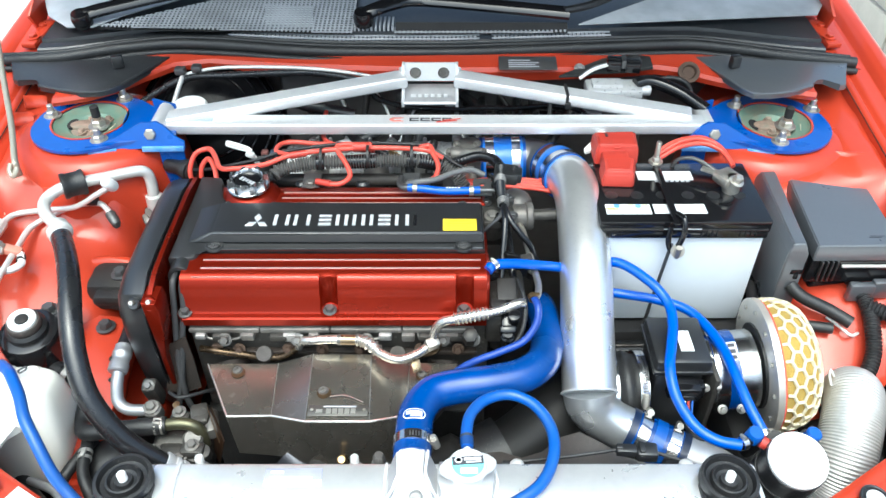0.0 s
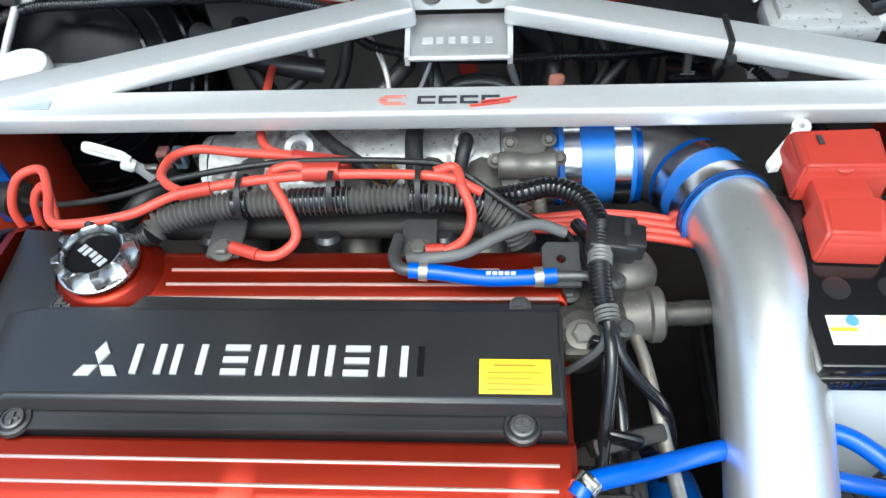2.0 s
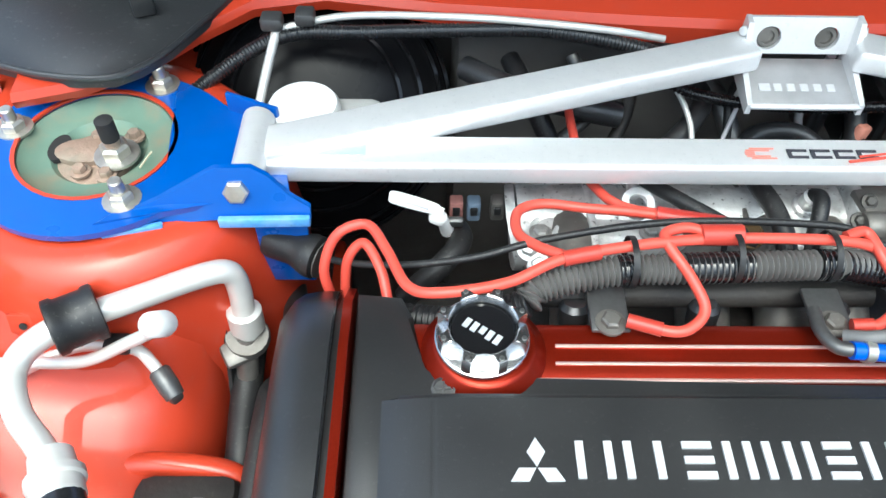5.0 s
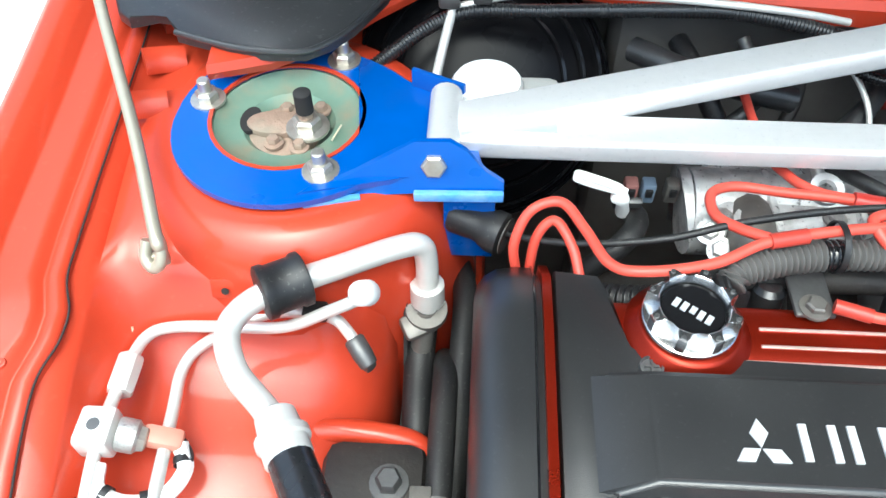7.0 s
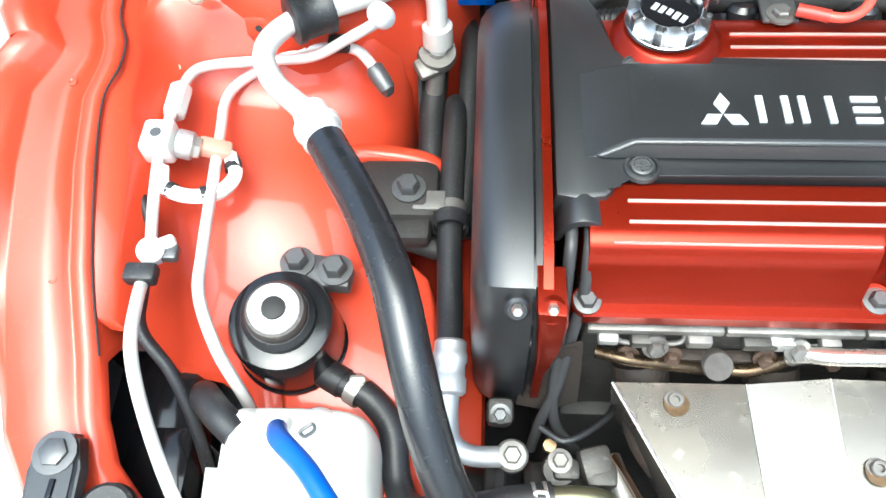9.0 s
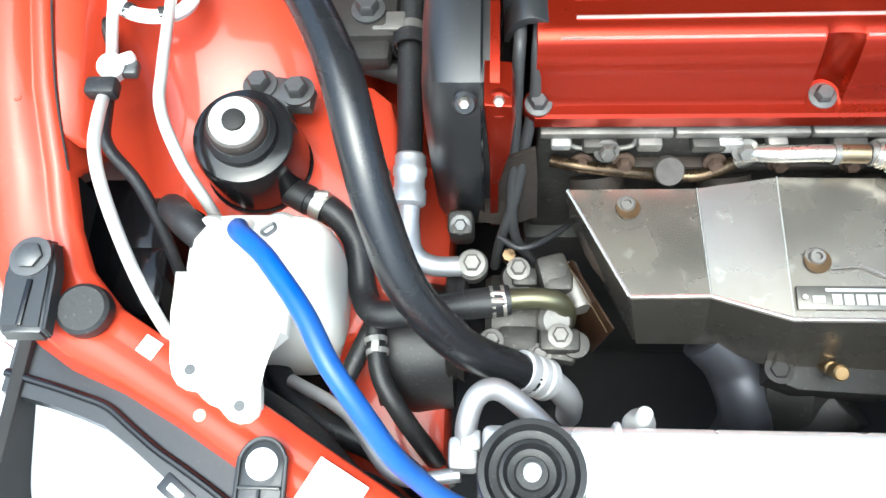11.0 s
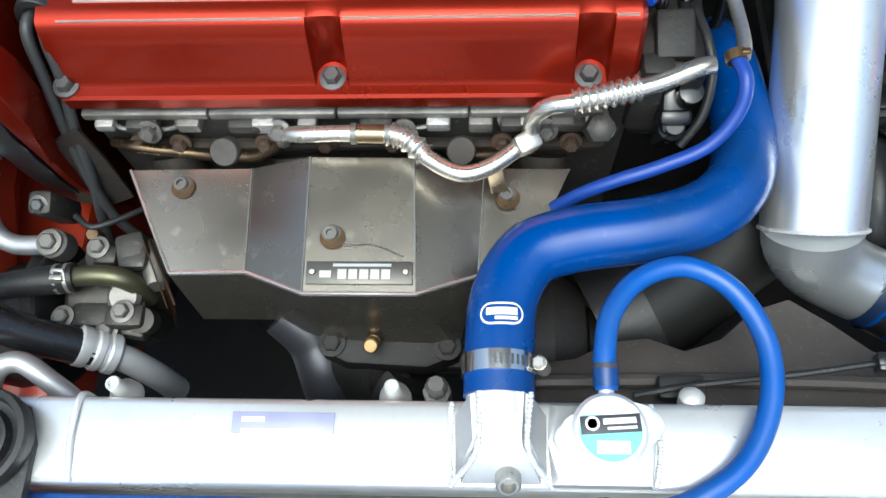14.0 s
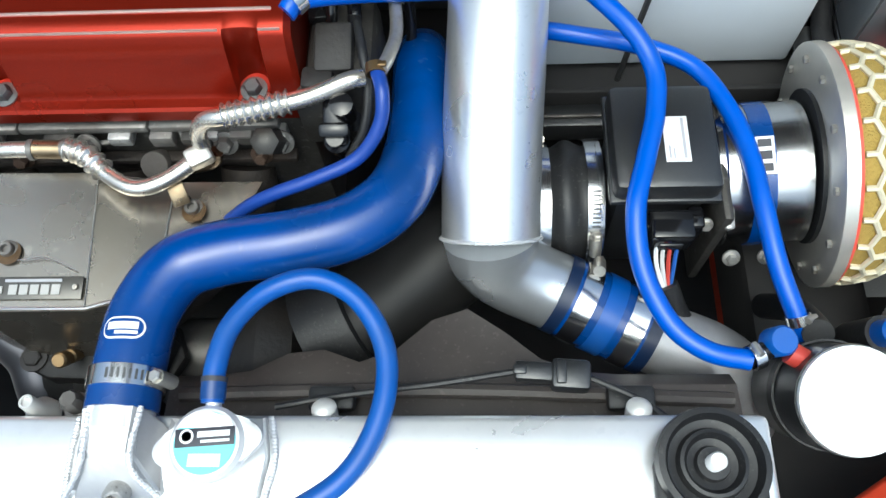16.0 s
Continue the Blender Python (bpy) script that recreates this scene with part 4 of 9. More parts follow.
# same aluminium as the bracket, greyed here for the shade in the recess
part("floor_panel", box((-0.021, 1.131, 0.8705), (0.086, 0.050, 0.003), 0.001, pose(0, 0, 0, 12)), DULLAL, ctr, "recessed shelf with pressed marks, greyed for its shade")
part("front_lip", tube([(-0.064, 1.106, 0.868), (-0.021, 1.1055, 0.868), (0.022, 1.106, 0.868)], 0.0026, 10, 6), ALU_BR, ctr)
for sx in (-0.0645, 0.0225):
    part("side_plate", prism([(1.104, 0.862), (1.160, 0.870), (1.160, 0.914), (1.150, 0.913), (1.140, 0.884), (1.104, 0.871)], sx - 0.0022, sx + 0.0022, 0.0006, Matrix(((0, 0, 1, 0), (1, 0, 0, 0), (0, 1, 0, 0), (0, 0, 0, 1)))), ALU_BR, ctr)
    for zz in (0.878, 0.892, 0.905):
        part("weld_spot", lathe([(0.004, -0.002), (0.0035, 0.0012), (0, 0.002)], (sx + (0.004 if sx > 0 else -0.004), 1.151, zz), (1 if sx > 0 else -1, -0.7, 0.3), 12), ALU_BR, ctr)
for k in range(6):
    part("embossed_bar", box((0, 0, 0), (0.0062 if k else 0.009, 0.007, 0.0012), 0.0004, pose(-0.048 + 0.0105 * k, 1.1255, 0.8712, 12)), ALU_BR, ctr)
bars(brace, (-0.083, 1.0435, 0.8716), (1, 0, 0), (0, 1, 0), [(0.004, 0.0, 0.022, 0.0012), (0.001, 0.002, 0.018, 0.0032), (0.0, 0.004, 0.007, 0.0052), (0.0, 0.006, 0.007, 0.0072), (0.001, 0.008, 0.018, 0.0092), (0.004, 0.010, 0.022, 0.0112)], FADE_R)
bars(brace, (-0.052, 1.0435, 0.8716), (1, 0, 0), (0, 1, 0), [(0.017 * k + q[0], q[1], 0.017 * k + q[2], q[3]) for k in range(4) for q in ((0.0, 0.001, 0.0145, 0.0032), (0.0, 0.0078, 0.0145, 0.010), (0.0, 0.0034, 0.003, 0.0076))], INK)
bars(brace, (-0.010, 1.0395, 0.8722), (1, 0.16, 0), (-0.16, 1, 0), [(0.0, 0.0, 0.032, 0.0022), (0.010, 0.004, 0.038, 0.0055)], INK_R)
bars(brace, (-0.418, 1.0435, 0.8718), (1, 0, 0), (0, 1, 0), [(0.0, 0.0, 0.062, 0.014)], mat("washed_out_print", (0.34, 0.39, 0.44), 0.5, 0, 0.3, 90), name="faded_sticker")
part("zip_tie", box((0.197, 1.108, 0.880), (0.005, 0.038, 0.025), 0.002), RUBBER, brace)
part("tie_head", box((0.198, 1.087, 0.874), (0.009, 0.007, 0.012), 0.002), RUBBER, brace)

# ---- engine: block, head, covers ----
eng = thing("engine", "transverse four-cylinder engine with grimy cast aluminium head", "engine", (-0.14, 0.8, 0.25))
part("block", span(-0.34, 0.06, 0.70, 0.95, 0.25, 0.60, 0.01), SHADED_IRON, eng)
part("cylinder_head", span(-0.333, 0.06, 0.712, 0.945, 0.60, 0.766, 0.004), GRIME, eng)
for x, w_ in ((-0.332, 0.093), (-0.239, 0.092), (-0.147, 0.094), (-0.053, 0.094)):
    part("head_ledge", span(x, x + w_ - 0.001, 0.7055, 0.716, 0.7535, 0.761, 0.002), HEADM, eng)
    part("casting_recess_rim", tube([(x + 0.020, 0.7085, 0.7535), (x + 0.026, 0.704, 0.746), (x + 0.062, 0.704, 0.746), (x + 0.068, 0.7085, 0.7535)], 0.0019, 8, 6), HEADM, eng)
for k, x in enumerate((-0.318, -0.255, -0.20, -0.17, -0.075, -0.045, -0.012, 0.012, 0.036)):
    part("casting_rib", span(x - (0.009 if k % 3 else 0.006), x + 0.008, 0.700, 0.713, 0.747 - 0.002 * (k % 3), 0.755, 0.002), HEADM if k % 2 else CAST, eng)
for x in (-0.29, -0.215, -0.12, -0.02, 0.02):
    part("casting_lug", span(x - 0.012, x + 0.012, 0.699, 0.713, 0.744, 0.754, 0.003), GRIME, eng)
for x in (-0.285, -0.19, -0.1, 0.0, 0.04):
    add_bolt(eng, (x, 0.700, 0.748), (0, -1, 0.6), 0.006, 0.007, HEADM)

vc = thing("valve_cover", "metallic red painted valve cover with bare machined ribs", "engine cover", (-0.14, 0.82, 0.766))
POCKETS = (-0.147, 0.028)


def cover_profile(x):
    d = 0.0
    for p in POCKETS:
        t = (x - p) / 0.0115
        if abs(t) < 1:
            d = max(d, math.sqrt(1 - t * t))
    o = 0.015 * d
    return [(0.708, 0.766), (0.7075, 0.777), (0.7095, 0.779), (0.716, 0.780), (0.7185 + o, 0.783), (0.726 + o * 0.7, 0.810), (0.7315 + o * 0.35, 0.8235), (0.735 + o * 0.15, 0.827 - 0.001 * d), (0.744, 0.8292), (0.776, 0.8305), (0.7785, 0.829), (0.780, 0.818), (0.882, 0.818), (0.8835, 0.8315), (0.886, 0.833), (0.921, 0.833), (0.928, 0.829), (0.936, 0.805), (0.946, 0.780), (0.948, 0.766)]


xs = sorted(set([-0.337, -0.3365, -0.33] + list(np.linspace(-0.325, 0.05, 30)) + [p + 0.0118 * k / 10 for p in POCKETS for k in range(-11, 12)] + [0.056, 0.060]))
cv = bmesh.new()
rows = []
for i, x in enumerate(xs):
    inset = 0.003 if i in (0, len(xs) - 1) else 0.0
    rows.append([cv.verts.new((x, y + (inset if y < 0.8 else -inset), z - (inset if z > 0.79 else 0))) for y, z in cover_profile(x)])
for a, b in zip(rows, rows[1:]):
    for k in range(len(a) - 1):
        cv.faces.new((a[k], a[k + 1], b[k + 1], b[k]))
cv.faces.new(rows[0])
cv.faces.new(rows[-1][::-1])
part("shell", cv, COVER_RED, vc, sharp=32)
for x in (-0.147, 0.027):
    add_bolt(vc, (x, 0.7215, 0.781), (0, -0.15, 1), 0.0062, 0.007, BOLT_D)
part("end_lug", lathe([(0.0105, -0.014), (0.0105, -0.001), (0.0095, 0.0), (0, 0.0)], (-0.334, 0.718, 0.781), (0, -0.15, 1), 22), COVER_RED, vc)
add_bolt(vc, (-0.334, 0.717, 0.781), (0, -0.15, 1), 0.0062, 0.007, BOLT_D)
part("filler_collar", lathe([(0.041, 0.0), (0.040, 0.003), (0.036, 0.006), (0.033, 0.012), (0.03, 0.014), (0, 0.014)], (-0.275, 0.905, 0.830), (0, 0, 1), 36), COVER_RED, vc)
for y, x0, x1, z in ((0.764, -0.312, 0.049, 0.8300), (0.7485, -0.312, 0.048, 0.8295), (0.909, -0.229, 0.013, 0.833), (0.896, -0.23, 0.054, 0.833), (0.8845, -0.31, 0.054, 0.8325)):
    part("machined_rib", span(x0, x1, y - 0.0011, y + 0.0011, z - 0.001, z + 0.0012, 0.0004), RIB_PALE, vc)
# pale strips drawn for the highlight on the front top edge
for x0, x1 in ((-0.322, -0.160), (-0.134, 0.014), (0.040, 0.054)):
    part("edge_highlight", span(x0, x1, 0.7338, 0.7352, 0.8262, 0.8275, 0), RIB_PALE, vc)

pc = thing("spark_plug_cover", "black plastic spark plug cover with raised silver lettering bars", "engine cover", (-0.15, 0.83, 0.83))
part("plate", prism([(-0.358, 0.765), (-0.343, 0.762), (-0.326, 0.764), (-0.3215, 0.768), (-0.3205, 0.773), (-0.318, 0.7775), (-0.313, 0.780), (-0.307, 0.781), (0.0555, 0.781), (0.0555, 0.882), (-0.302, 0.882), (-0.310, 0.884), (-0.3155, 0.889), (-0.318, 0.896), (-0.320, 0.93), (-0.328, 0.947), (-0.358, 0.95)], 0.812, 0.8345, 0.004), PLASTIC, pc)
part("raised_panel", loft([([(-0.341, 0.7925), (0.0555, 0.7925), (0.0555, 0.872), (-0.341, 0.872)], 0.8335), ([(-0.307, 0.7975), (0.0535, 0.7975), (0.0535, 0.8665), (-0.307, 0.8665)], 0.8485)], 0.003), PLASTIC, pc)
for x, y in ((-0.302, 0.787), (0.027, 0.787)):
    part("screw_boss", lathe([(0.0125, -0.001), (0.0115, 0.0015), (0.0095, 0.002), (0.009, 0.0006), (0, 0.0006)], (x, y, 0.8345), (0, 0, 1), 24), PLASTIC, pc)
for x, y in ((-0.302, 0.787), (0.027, 0.787), (-0.301, 0.876), (0.027, 0.876)):
    part("screw", merge(lathe([(0.0075, 0.0), (0.0075, 0.003), (0.006, 0.0035), (0.0058, 0.002), (0, 0.002)], (x, y, 0.8345), (0, 0, 1), 20), box((x, y, 0.837), (0.009, 0.0016, 0.002), 0.0003), box((x, y, 0.837), (0.0016, 0.009, 0.002), 0.0003)), BOLT_D, pc)
ARC = [(math.cos(a), math.sin(a)) for a in np.linspace(0, math.pi, 14)]
part("wire_arch", prism([(-0.340 + 0.0175 * c, 0.810 + 0.0245 * q) for c, q in ARC] + [(-0.340 - 0.0140 * c, 0.810 + 0.0195 * q) for c, q in ARC], -0.768, -0.745, 0.001, pose(0, 0, 0, 90)), PLASTIC, pc)
# raised emblem and bars in place of lettering
for quad in ([(-0.2497, 0.8378), (-0.2548, 0.8290), (-0.2497, 0.8203), (-0.2446, 0.8290)], [(-0.2645, 0.8120), (-0.2545, 0.8120), (-0.2503, 0.8195), (-0.2600, 0.8195)], [(-0.2449, 0.8120), (-0.2349, 0.8120), (-0.2394, 0.8195), (-0.2491, 0.8195)]):
    part("emblem", prism(quad, 0.8480, 0.8502, 0.0004), SILVER, pc, "raised plain silver lozenge")
X = -0.2275
for wd, kind_ in ((0.0208, 2), (0.0055, 1), (0.0153, 4), (0.0166, 3), (0.0162, 2), (0.0168, 2), (0.0052, 1), (0.0162, 3), (0.0186, 2)):
    if kind_ == 1:
        rects = [(0, 0, 0.0046, 0.022)]
    elif kind_ == 4:
        rects = [(wd / 2 - 0.0023, 0, wd / 2 + 0.0023, 0.022)]
    elif kind_ == 3:
        rects = [(0, 0, wd, 0.0042), (0, 0.0089, wd, 0.0131), (0, 0.0178, wd, 0.022)]
    else:
        rects = [(0, 0, 0.0046, 0.022), (wd - 0.0046, 0, wd, 0.022)]
    bars(pc, (X, 0.8135, 0.8485), (1, 0, 0), (0, 1, 0), rects, SILVER, 0.0015, "letter_bar")
    X += wd + 0.0063
bars(pc, (X, 0.8135, 0.8485), (1, 0, 0), (0, 1, 0), [(0, 0, 0.0042, 0.022)], PLASTIC_G, 0.001, "missing_letter_mark")
ys = part("warning_sticker", box((0.0225, 0.8145, 0.8490), (0.045, 0.0245, 0.0008), 0.0003), YELLOW, pc, "yellow warning sticker with fine print")
bars(ys, (0.005, 0.8045, 0.8494), (1, 0, 0), (0, 1, 0), [(0, 0.0, 0.03, 0.0008), (0, 0.004, 0.034, 0.0048), (0, 0.008, 0.028, 0.0088), (0, 0.012, 0.034, 0.0128), (0.004, 0.017, 0.03, 0.0182)], mat("sticker_print", (0.36, 0.2, 0.02), 0.5), 0.0003)

oc = thing("oil_filler_cap", "chrome scalloped oil filler cap with black centre", "cap", (-0.277, 0.905, 0.846))
cb = bmesh.new()
prof = ((1.0, 0.0035), (1.0, 0.0150), (0.97, 0.0165), (0.80, 0.0170), (0.76, 0.0168), (0.73, 0.0160), (0.69, 0.0100))
rings = []
for f, h in prof:
    ring = []
    for k in range(128):
        a = 2 * math.pi * k / 128
        d = (a + math.pi / 8) % (math.pi / 4) - math.pi / 8
        r, cut = 0.0290, 0.0078 ** 2 - (0.0290 * math.sin(d)) ** 2
        if cut > 0:
            r = 0.0290 * math.cos(d) - math.sqrt(cut)
        ring.append(cb.verts.new((-0.277 + min(r, 0.0290 * f) * math.cos(a), 0.905 + min(r, 0.0290 * f) * math.sin(a), 0.847 + h)))
    rings.append(ring)
for a, b in zip(rings, rings[1:]):
    for k in range(128):
        cb.faces.new((a[k], a[(k + 1) % 128], b[(k + 1) % 128], b[k]))
part("base_flange", lathe([(0.0275, 0.0), (0.0296, 0.0008), (0.0296, 0.0034), (0.0285, 0.0042), (0.019, 0.0042)], (-0.277, 0.905, 0.847), (0, 0, 1), 48), CHROME, oc)
part("knurled_ring", cb, CHROME, oc)
dsk = part("centre_disc", lathe([(0.0198, 0.0), (0.0198, 0.0105), (0.0190, 0.0112), (0, 0.0112)], (-0.277, 0.905, 0.847), (0, 0, 1), 32), PLASTIC_G, oc)
bars(dsk, (-0.288, 0.9105, 0.8583), (0.82, -0.57, 0), (0.57, 0.82, 0), [(0.0055 * k, -0.0036 if k != 2 else -0.002, 0.0055 * k + 0.0036, 0.0036) for k in range(5)], INK_G)
part("rim_bolt", merge(*[lathe([(0.0016, 0), (0.0016, 0.001), (0, 0.0012)], (-0.277 + 0.0263 * math.cos(a), 0.905 + 0.0263 * math.sin(a), 0.8636), (0, 0, 1), 8) for a in np.linspace(math.pi / 8, 2 * math.pi + math.pi / 8, 8, endpoint=False)]), BOLT_D, oc)

tcv = thing("timing_cover", "black plastic timing belt cover at the engine end", "engine cover", (-0.385, 0.8, 0.6))
ARCH = [(0.715, 0.60), (0.694, 0.645), (0.686, 0.70), (0.684, 0.765), (0.688, 0.806), (0.700, 0.829), (0.73, 0.839), (0.78, 0.842), (0.90, 0.842), (0.94, 0.836), (0.965, 0.815), (0.975, 0.77), (0.975, 0.60)]


def arch_in(k):
    """The cover's outline drawn in by k towards its middle."""
    return [(y + k * (0.83 - y) / max(0.05, math.hypot(0.83 - y, 0.68 - z)), z + k * (0.68 - z) / max(0.05, math.hypot(0.83 - y, 0.68 - z))) for y, z in ARCH]


def arch_loft(stations):
    bm = bmesh.new()
    g = [[bm.verts.new((x, y, z)) for y, z in arch_in(k)] for x, k in stations]
    for a, b in zip(g, g[1:]):
        for i in range(len(a)):
            j = (i + 1) % len(a)
            bm.faces.new((a[i], a[j], b[j], b[i]))
    bm.faces.new(g[0][::-1])
    bm.faces.new(g[-1])
    return bm


part("outer_shell", arch_loft([(-0.372, 0.0), (-0.384, 0.0), (-0.396, 0.002), (-0.404, 0.007), (-0.409, 0.014), (-0.411, 0.024)]), PLASTIC, tcv)
part("inner_shell", arch_loft([(-0.372, 0.005), (-0.3665, 0.005)]), PLASTIC, tcv)
part("red_back_plate", arch_loft([(-0.3665, -0.002), (-0.3605, -0.002)]), COVER_RED, tcv, "red painted backing plate")
part("red_front_flange", prism([(-0.370, 0.831), (-0.353, 0.829), (-0.3505, 0.815), (-0.3535, 0.775), (-0.3590, 0.735), (-0.3655, 0.730)], -0.715, -0.6815, 0.002, pose(0, 0, 0, 90)), COVER_RED, tcv)
part("red_lug", lathe([(0.0095, -0.006), (0.0095, 0.004), (0.008, 0.006), (0, 0.006)], (-0.361, 0.6905, 0.822), (0, -0.8, 0.6), 18), COVER_RED, tcv)
part("black_lug", lathe([(0.008, -0.008), (0.008, 0.002), (0.006, 0.004), (0, 0.004)], (-0.382, 0.690, 0.822), (0, -0.8, 0.6), 16), PLASTIC, tcv)
part("rust_patch", sheet([[(-0.368, 0.700, 0.735), (-0.352, 0.699, 0.745), (-0.335, 0.700, 0.755)], [(-0.372, 0.698, 0.70), (-0.352, 0.694, 0.705), (-0.332, 0.698, 0.715)], [(-0.376, 0.690, 0.66), (-0.352, 0.686, 0.66), (-0.33, 0.692, 0.665)]], 0.003), IRON, tcv, "rusty lower casting edge")
for p in ((-0.382, 0.6875, 0.827), (-0.361, 0.688, 0.828)):
    add_bolt(tcv, p, (0, -0.8, 0.6), 0.0036, 0.006, ZINC, False)
part("seam", arch_loft([(-0.3725, -0.0012), (-0.3710, -0.0012)]), PLASTIC_G, tcv)
sb_ = thing("sensor_bracket", "dark greasy bracket with a bolt under the timing cover", "bracket", (-0.389, 0.673, 0.686))
part("arm", box((-0.389, 0.676, 0.672), (0.02, 0.02, 0.05), 0.005, pose(0, 0, 0, 15)), GRIME, sb_)
add_bolt(sb_, (-0.389, 0.668, 0.694), (0, -0.5, 0.85), 0.005, 0.005, BOLT_D)

for k, dx in ((0, -0.006), (1, 0.006)):
    hose("plug_wire", [(-0.340 + dx, 0.775, 0.817), (-0.341 + dx, 0.745, 0.819), (-0.342 + dx, 0.7325, 0.812), (-0.3425 + dx, 0.7205, 0.785), (-0.346 + dx * 0.6, 0.703, 0.745), (-0.349 + 0.2 * dx, 0.688, 0.70), (-0.352 - dx, 0.675, 0.655), (-0.345 - 3 * dx, 0.665, 0.62)], 0.0042, WIREG, "dull black wire hanging out of the plug cover", "cable", "plug cover wires")

# ---- exhaust side ----
hs = thing("heat_shield", "polished steel exhaust heat shield stained by heat", "heat shield", (-0.15, 0.63, 0.7))
SB = [(-0.310, 0.686, 0.716), (-0.217, 0.687, 0.716), (-0.168, 0.684, 0.738), (-0.093, 0.683, 0.738), (-0.043, 0.683, 0.722), (0.020, 0.685, 0.718)]
SF = [(-0.269, 0.605, 0.711), (-0.214, 0.606, 0.711), (-0.167, 0.584, 0.728), (-0.089, 0.584, 0.728), (-0.047, 0.602, 0.716), (-0.005, 0.632, 0.714)]
part("top_panel", sheet([SB, [tuple((Vector(a) + Vector(b)) / 2) for a, b in zip(SB, SF)], SF], 0.0015), SHIELD, hs, sharp=8)
LO = [(-0.258, 0.588, 0.66), (-0.206, 0.592, 0.648), (-0.156, 0.572, 0.654), (-0.066, 0.570, 0.660), (-0.045, 0.594, 0.69), (-0.006, 0.630, 0.695)]
part("front_panel", sheet([[(x, y - 0.0006, z - 0.001) for x, y, z in SF], LO], 0.0015), SHIELD, hs, sharp=8)
part("cut_edge", tube(SF, 0.0012, 6, 1), CUT, hs)
part("cut_edge", tube([SB[0], SF[0]], 0.0011, 6, 1), CUT, hs)
part("side_panel", sheet([[SB[0], SF[0]], [(-0.30, 0.69, 0.65), (-0.258, 0.590, 0.66)]], 0.0015), SHIELD, hs)
for p in ((-0.268, 0.673, 0.716), (-0.149, 0.625, 0.733), (-0.027, 0.661, 0.722)):
    part("bolt", merge(lathe([(0.0075, 0), (0.0075, 0.0012), (0.0052, 0.0015), (0.0052, 0.0052), (0.0046, 0.0058), (0.0028, 0.0058), (0.0026, 0.003), (0, 0.003)], p, (0, -0.1, 1), 22)), CAST_D, hs, "heat-stained socket bolt")
    part("heat_stain", lathe([(0.0088, 0), (0.0088, 0.0004), (0, 0.0004)], (p[0] + 0.001, p[1] - 0.002, p[2] + 0.0008), (0, -0.06, 1), 24), STAIN, hs)
for a_, b_ in list(zip(SB, SF))[1:5]:
    part("crease", tube([(a_[0], a_[1], a_[2] + 0.001), (b_[0], b_[1], b_[2] + 0.001)], 0.0005, 5, 1), PLATE_L, hs)
npl = part("name_plate", box((-0.128, 0.5975, 0.7315), (0.073, 0.016, 0.001), 0.0004, pose(0, 0, 0, 5.8)), PLATE, hs, "small riveted maker's plate")
bars(npl, (-0.155, 0.5925, 0.7318), (1, 0, 0), (0, 0.995, 0.1), [(0, 0.001, 0.008, 0.006)] + [(0.0125 + 0.0075 * k, 0.0, 0.0185 + 0.0075 * k, 0.007) for k in range(5)], PLATE_L, 0.0007)
part("rivet", lathe([(0.0022, 0), (0.0018, 0.0012), (0, 0.0014)], (-0.160, 0.5975, 0.733), (0, -0.1, 1), 10), ZINC, npl)
part("rivet", lathe([(0.0022, 0), (0.0018, 0.0012), (0, 0.0014)], (-0.096, 0.5975, 0.733), (0, -0.1, 1), 10), ZINC, npl)
bars(npl, (-0.146, 0.6015, 0.7325), (1, 0, 0), (0, 0.995, 0.1), [(0, 0, 0.04, 0.002)], INK_G, 0.0007)
part("scratch", tube([(-0.14, 0.617, 0.7345), (-0.12, 0.618, 0.7348), (-0.098, 0.609, 0.7333)], 0.0005, 5), CUT, hs)

CAST_P = mat("stained_plug_steel", (0.07, 0.062, 0.056), 0.75, 0.2, 0.4, 160, bump=0.1, bscale=300, dirt=0.5, dirt_c=(0.05, 0.04, 0.033), dscale=60)
ex = thing("exhaust_manifold", "rusty cast iron exhaust manifold behind the heat shield", "manifold", (-0.14, 0.66, 0.6))
for x in (-0.285, -0.19, -0.095, 0.0):
    part("runner", tube([(x, 0.712, 0.694), (x * 0.97 - 0.003, 0.688, 0.676), (x * 0.8 - 0.03, 0.64, 0.67), (-0.13, 0.59, 0.60)], 0.021, 14), IRON, ex)
for x, y, z in ((-0.237, 0.704, 0.717), (-0.060, 0.704, 0.717)):
    part("plug", lathe([(0.0108, -0.012), (0.0108, 0.006), (0.0100, 0.0072), (0, 0.0072)], (x, y - 0.004, z + 0.003), (0, -0.6, 0.8), 26), CAST_P, ex)
HOTP = mat("heat_browned_pipe", (0.085, 0.058, 0.034), 0.28, 0.85, 0.5, 120, dirt=0.7, dirt_c=(0.02, 0.015, 0.011), dscale=45, speck=0.35, speck_c=(0.4, 0.3, 0.17), sscale=110)
for pts_ in ([(-0.322, 0.705, 0.726), (-0.30, 0.698, 0.729), (-0.262, 0.697, 0.722), (-0.245, 0.698, 0.716)], [(-0.235, 0.698, 0.716), (-0.215, 0.696, 0.719), (-0.198, 0.698, 0.728), (-0.188, 0.700, 0.738)], [(-0.055, 0.698, 0.716), (-0.035, 0.695, 0.722), (-0.012, 0.692, 0.735), (-0.005, 0.692, 0.75)]):
    part("feed_pipe", tube(pts_, 0.0046, 12), HOTP, ex, "heat-browned metal feed pipe")
part("gasket_strip", span(-0.32, 0.045, 0.702, 0.711, 0.716, 0.722, 0.001), IRON, ex)
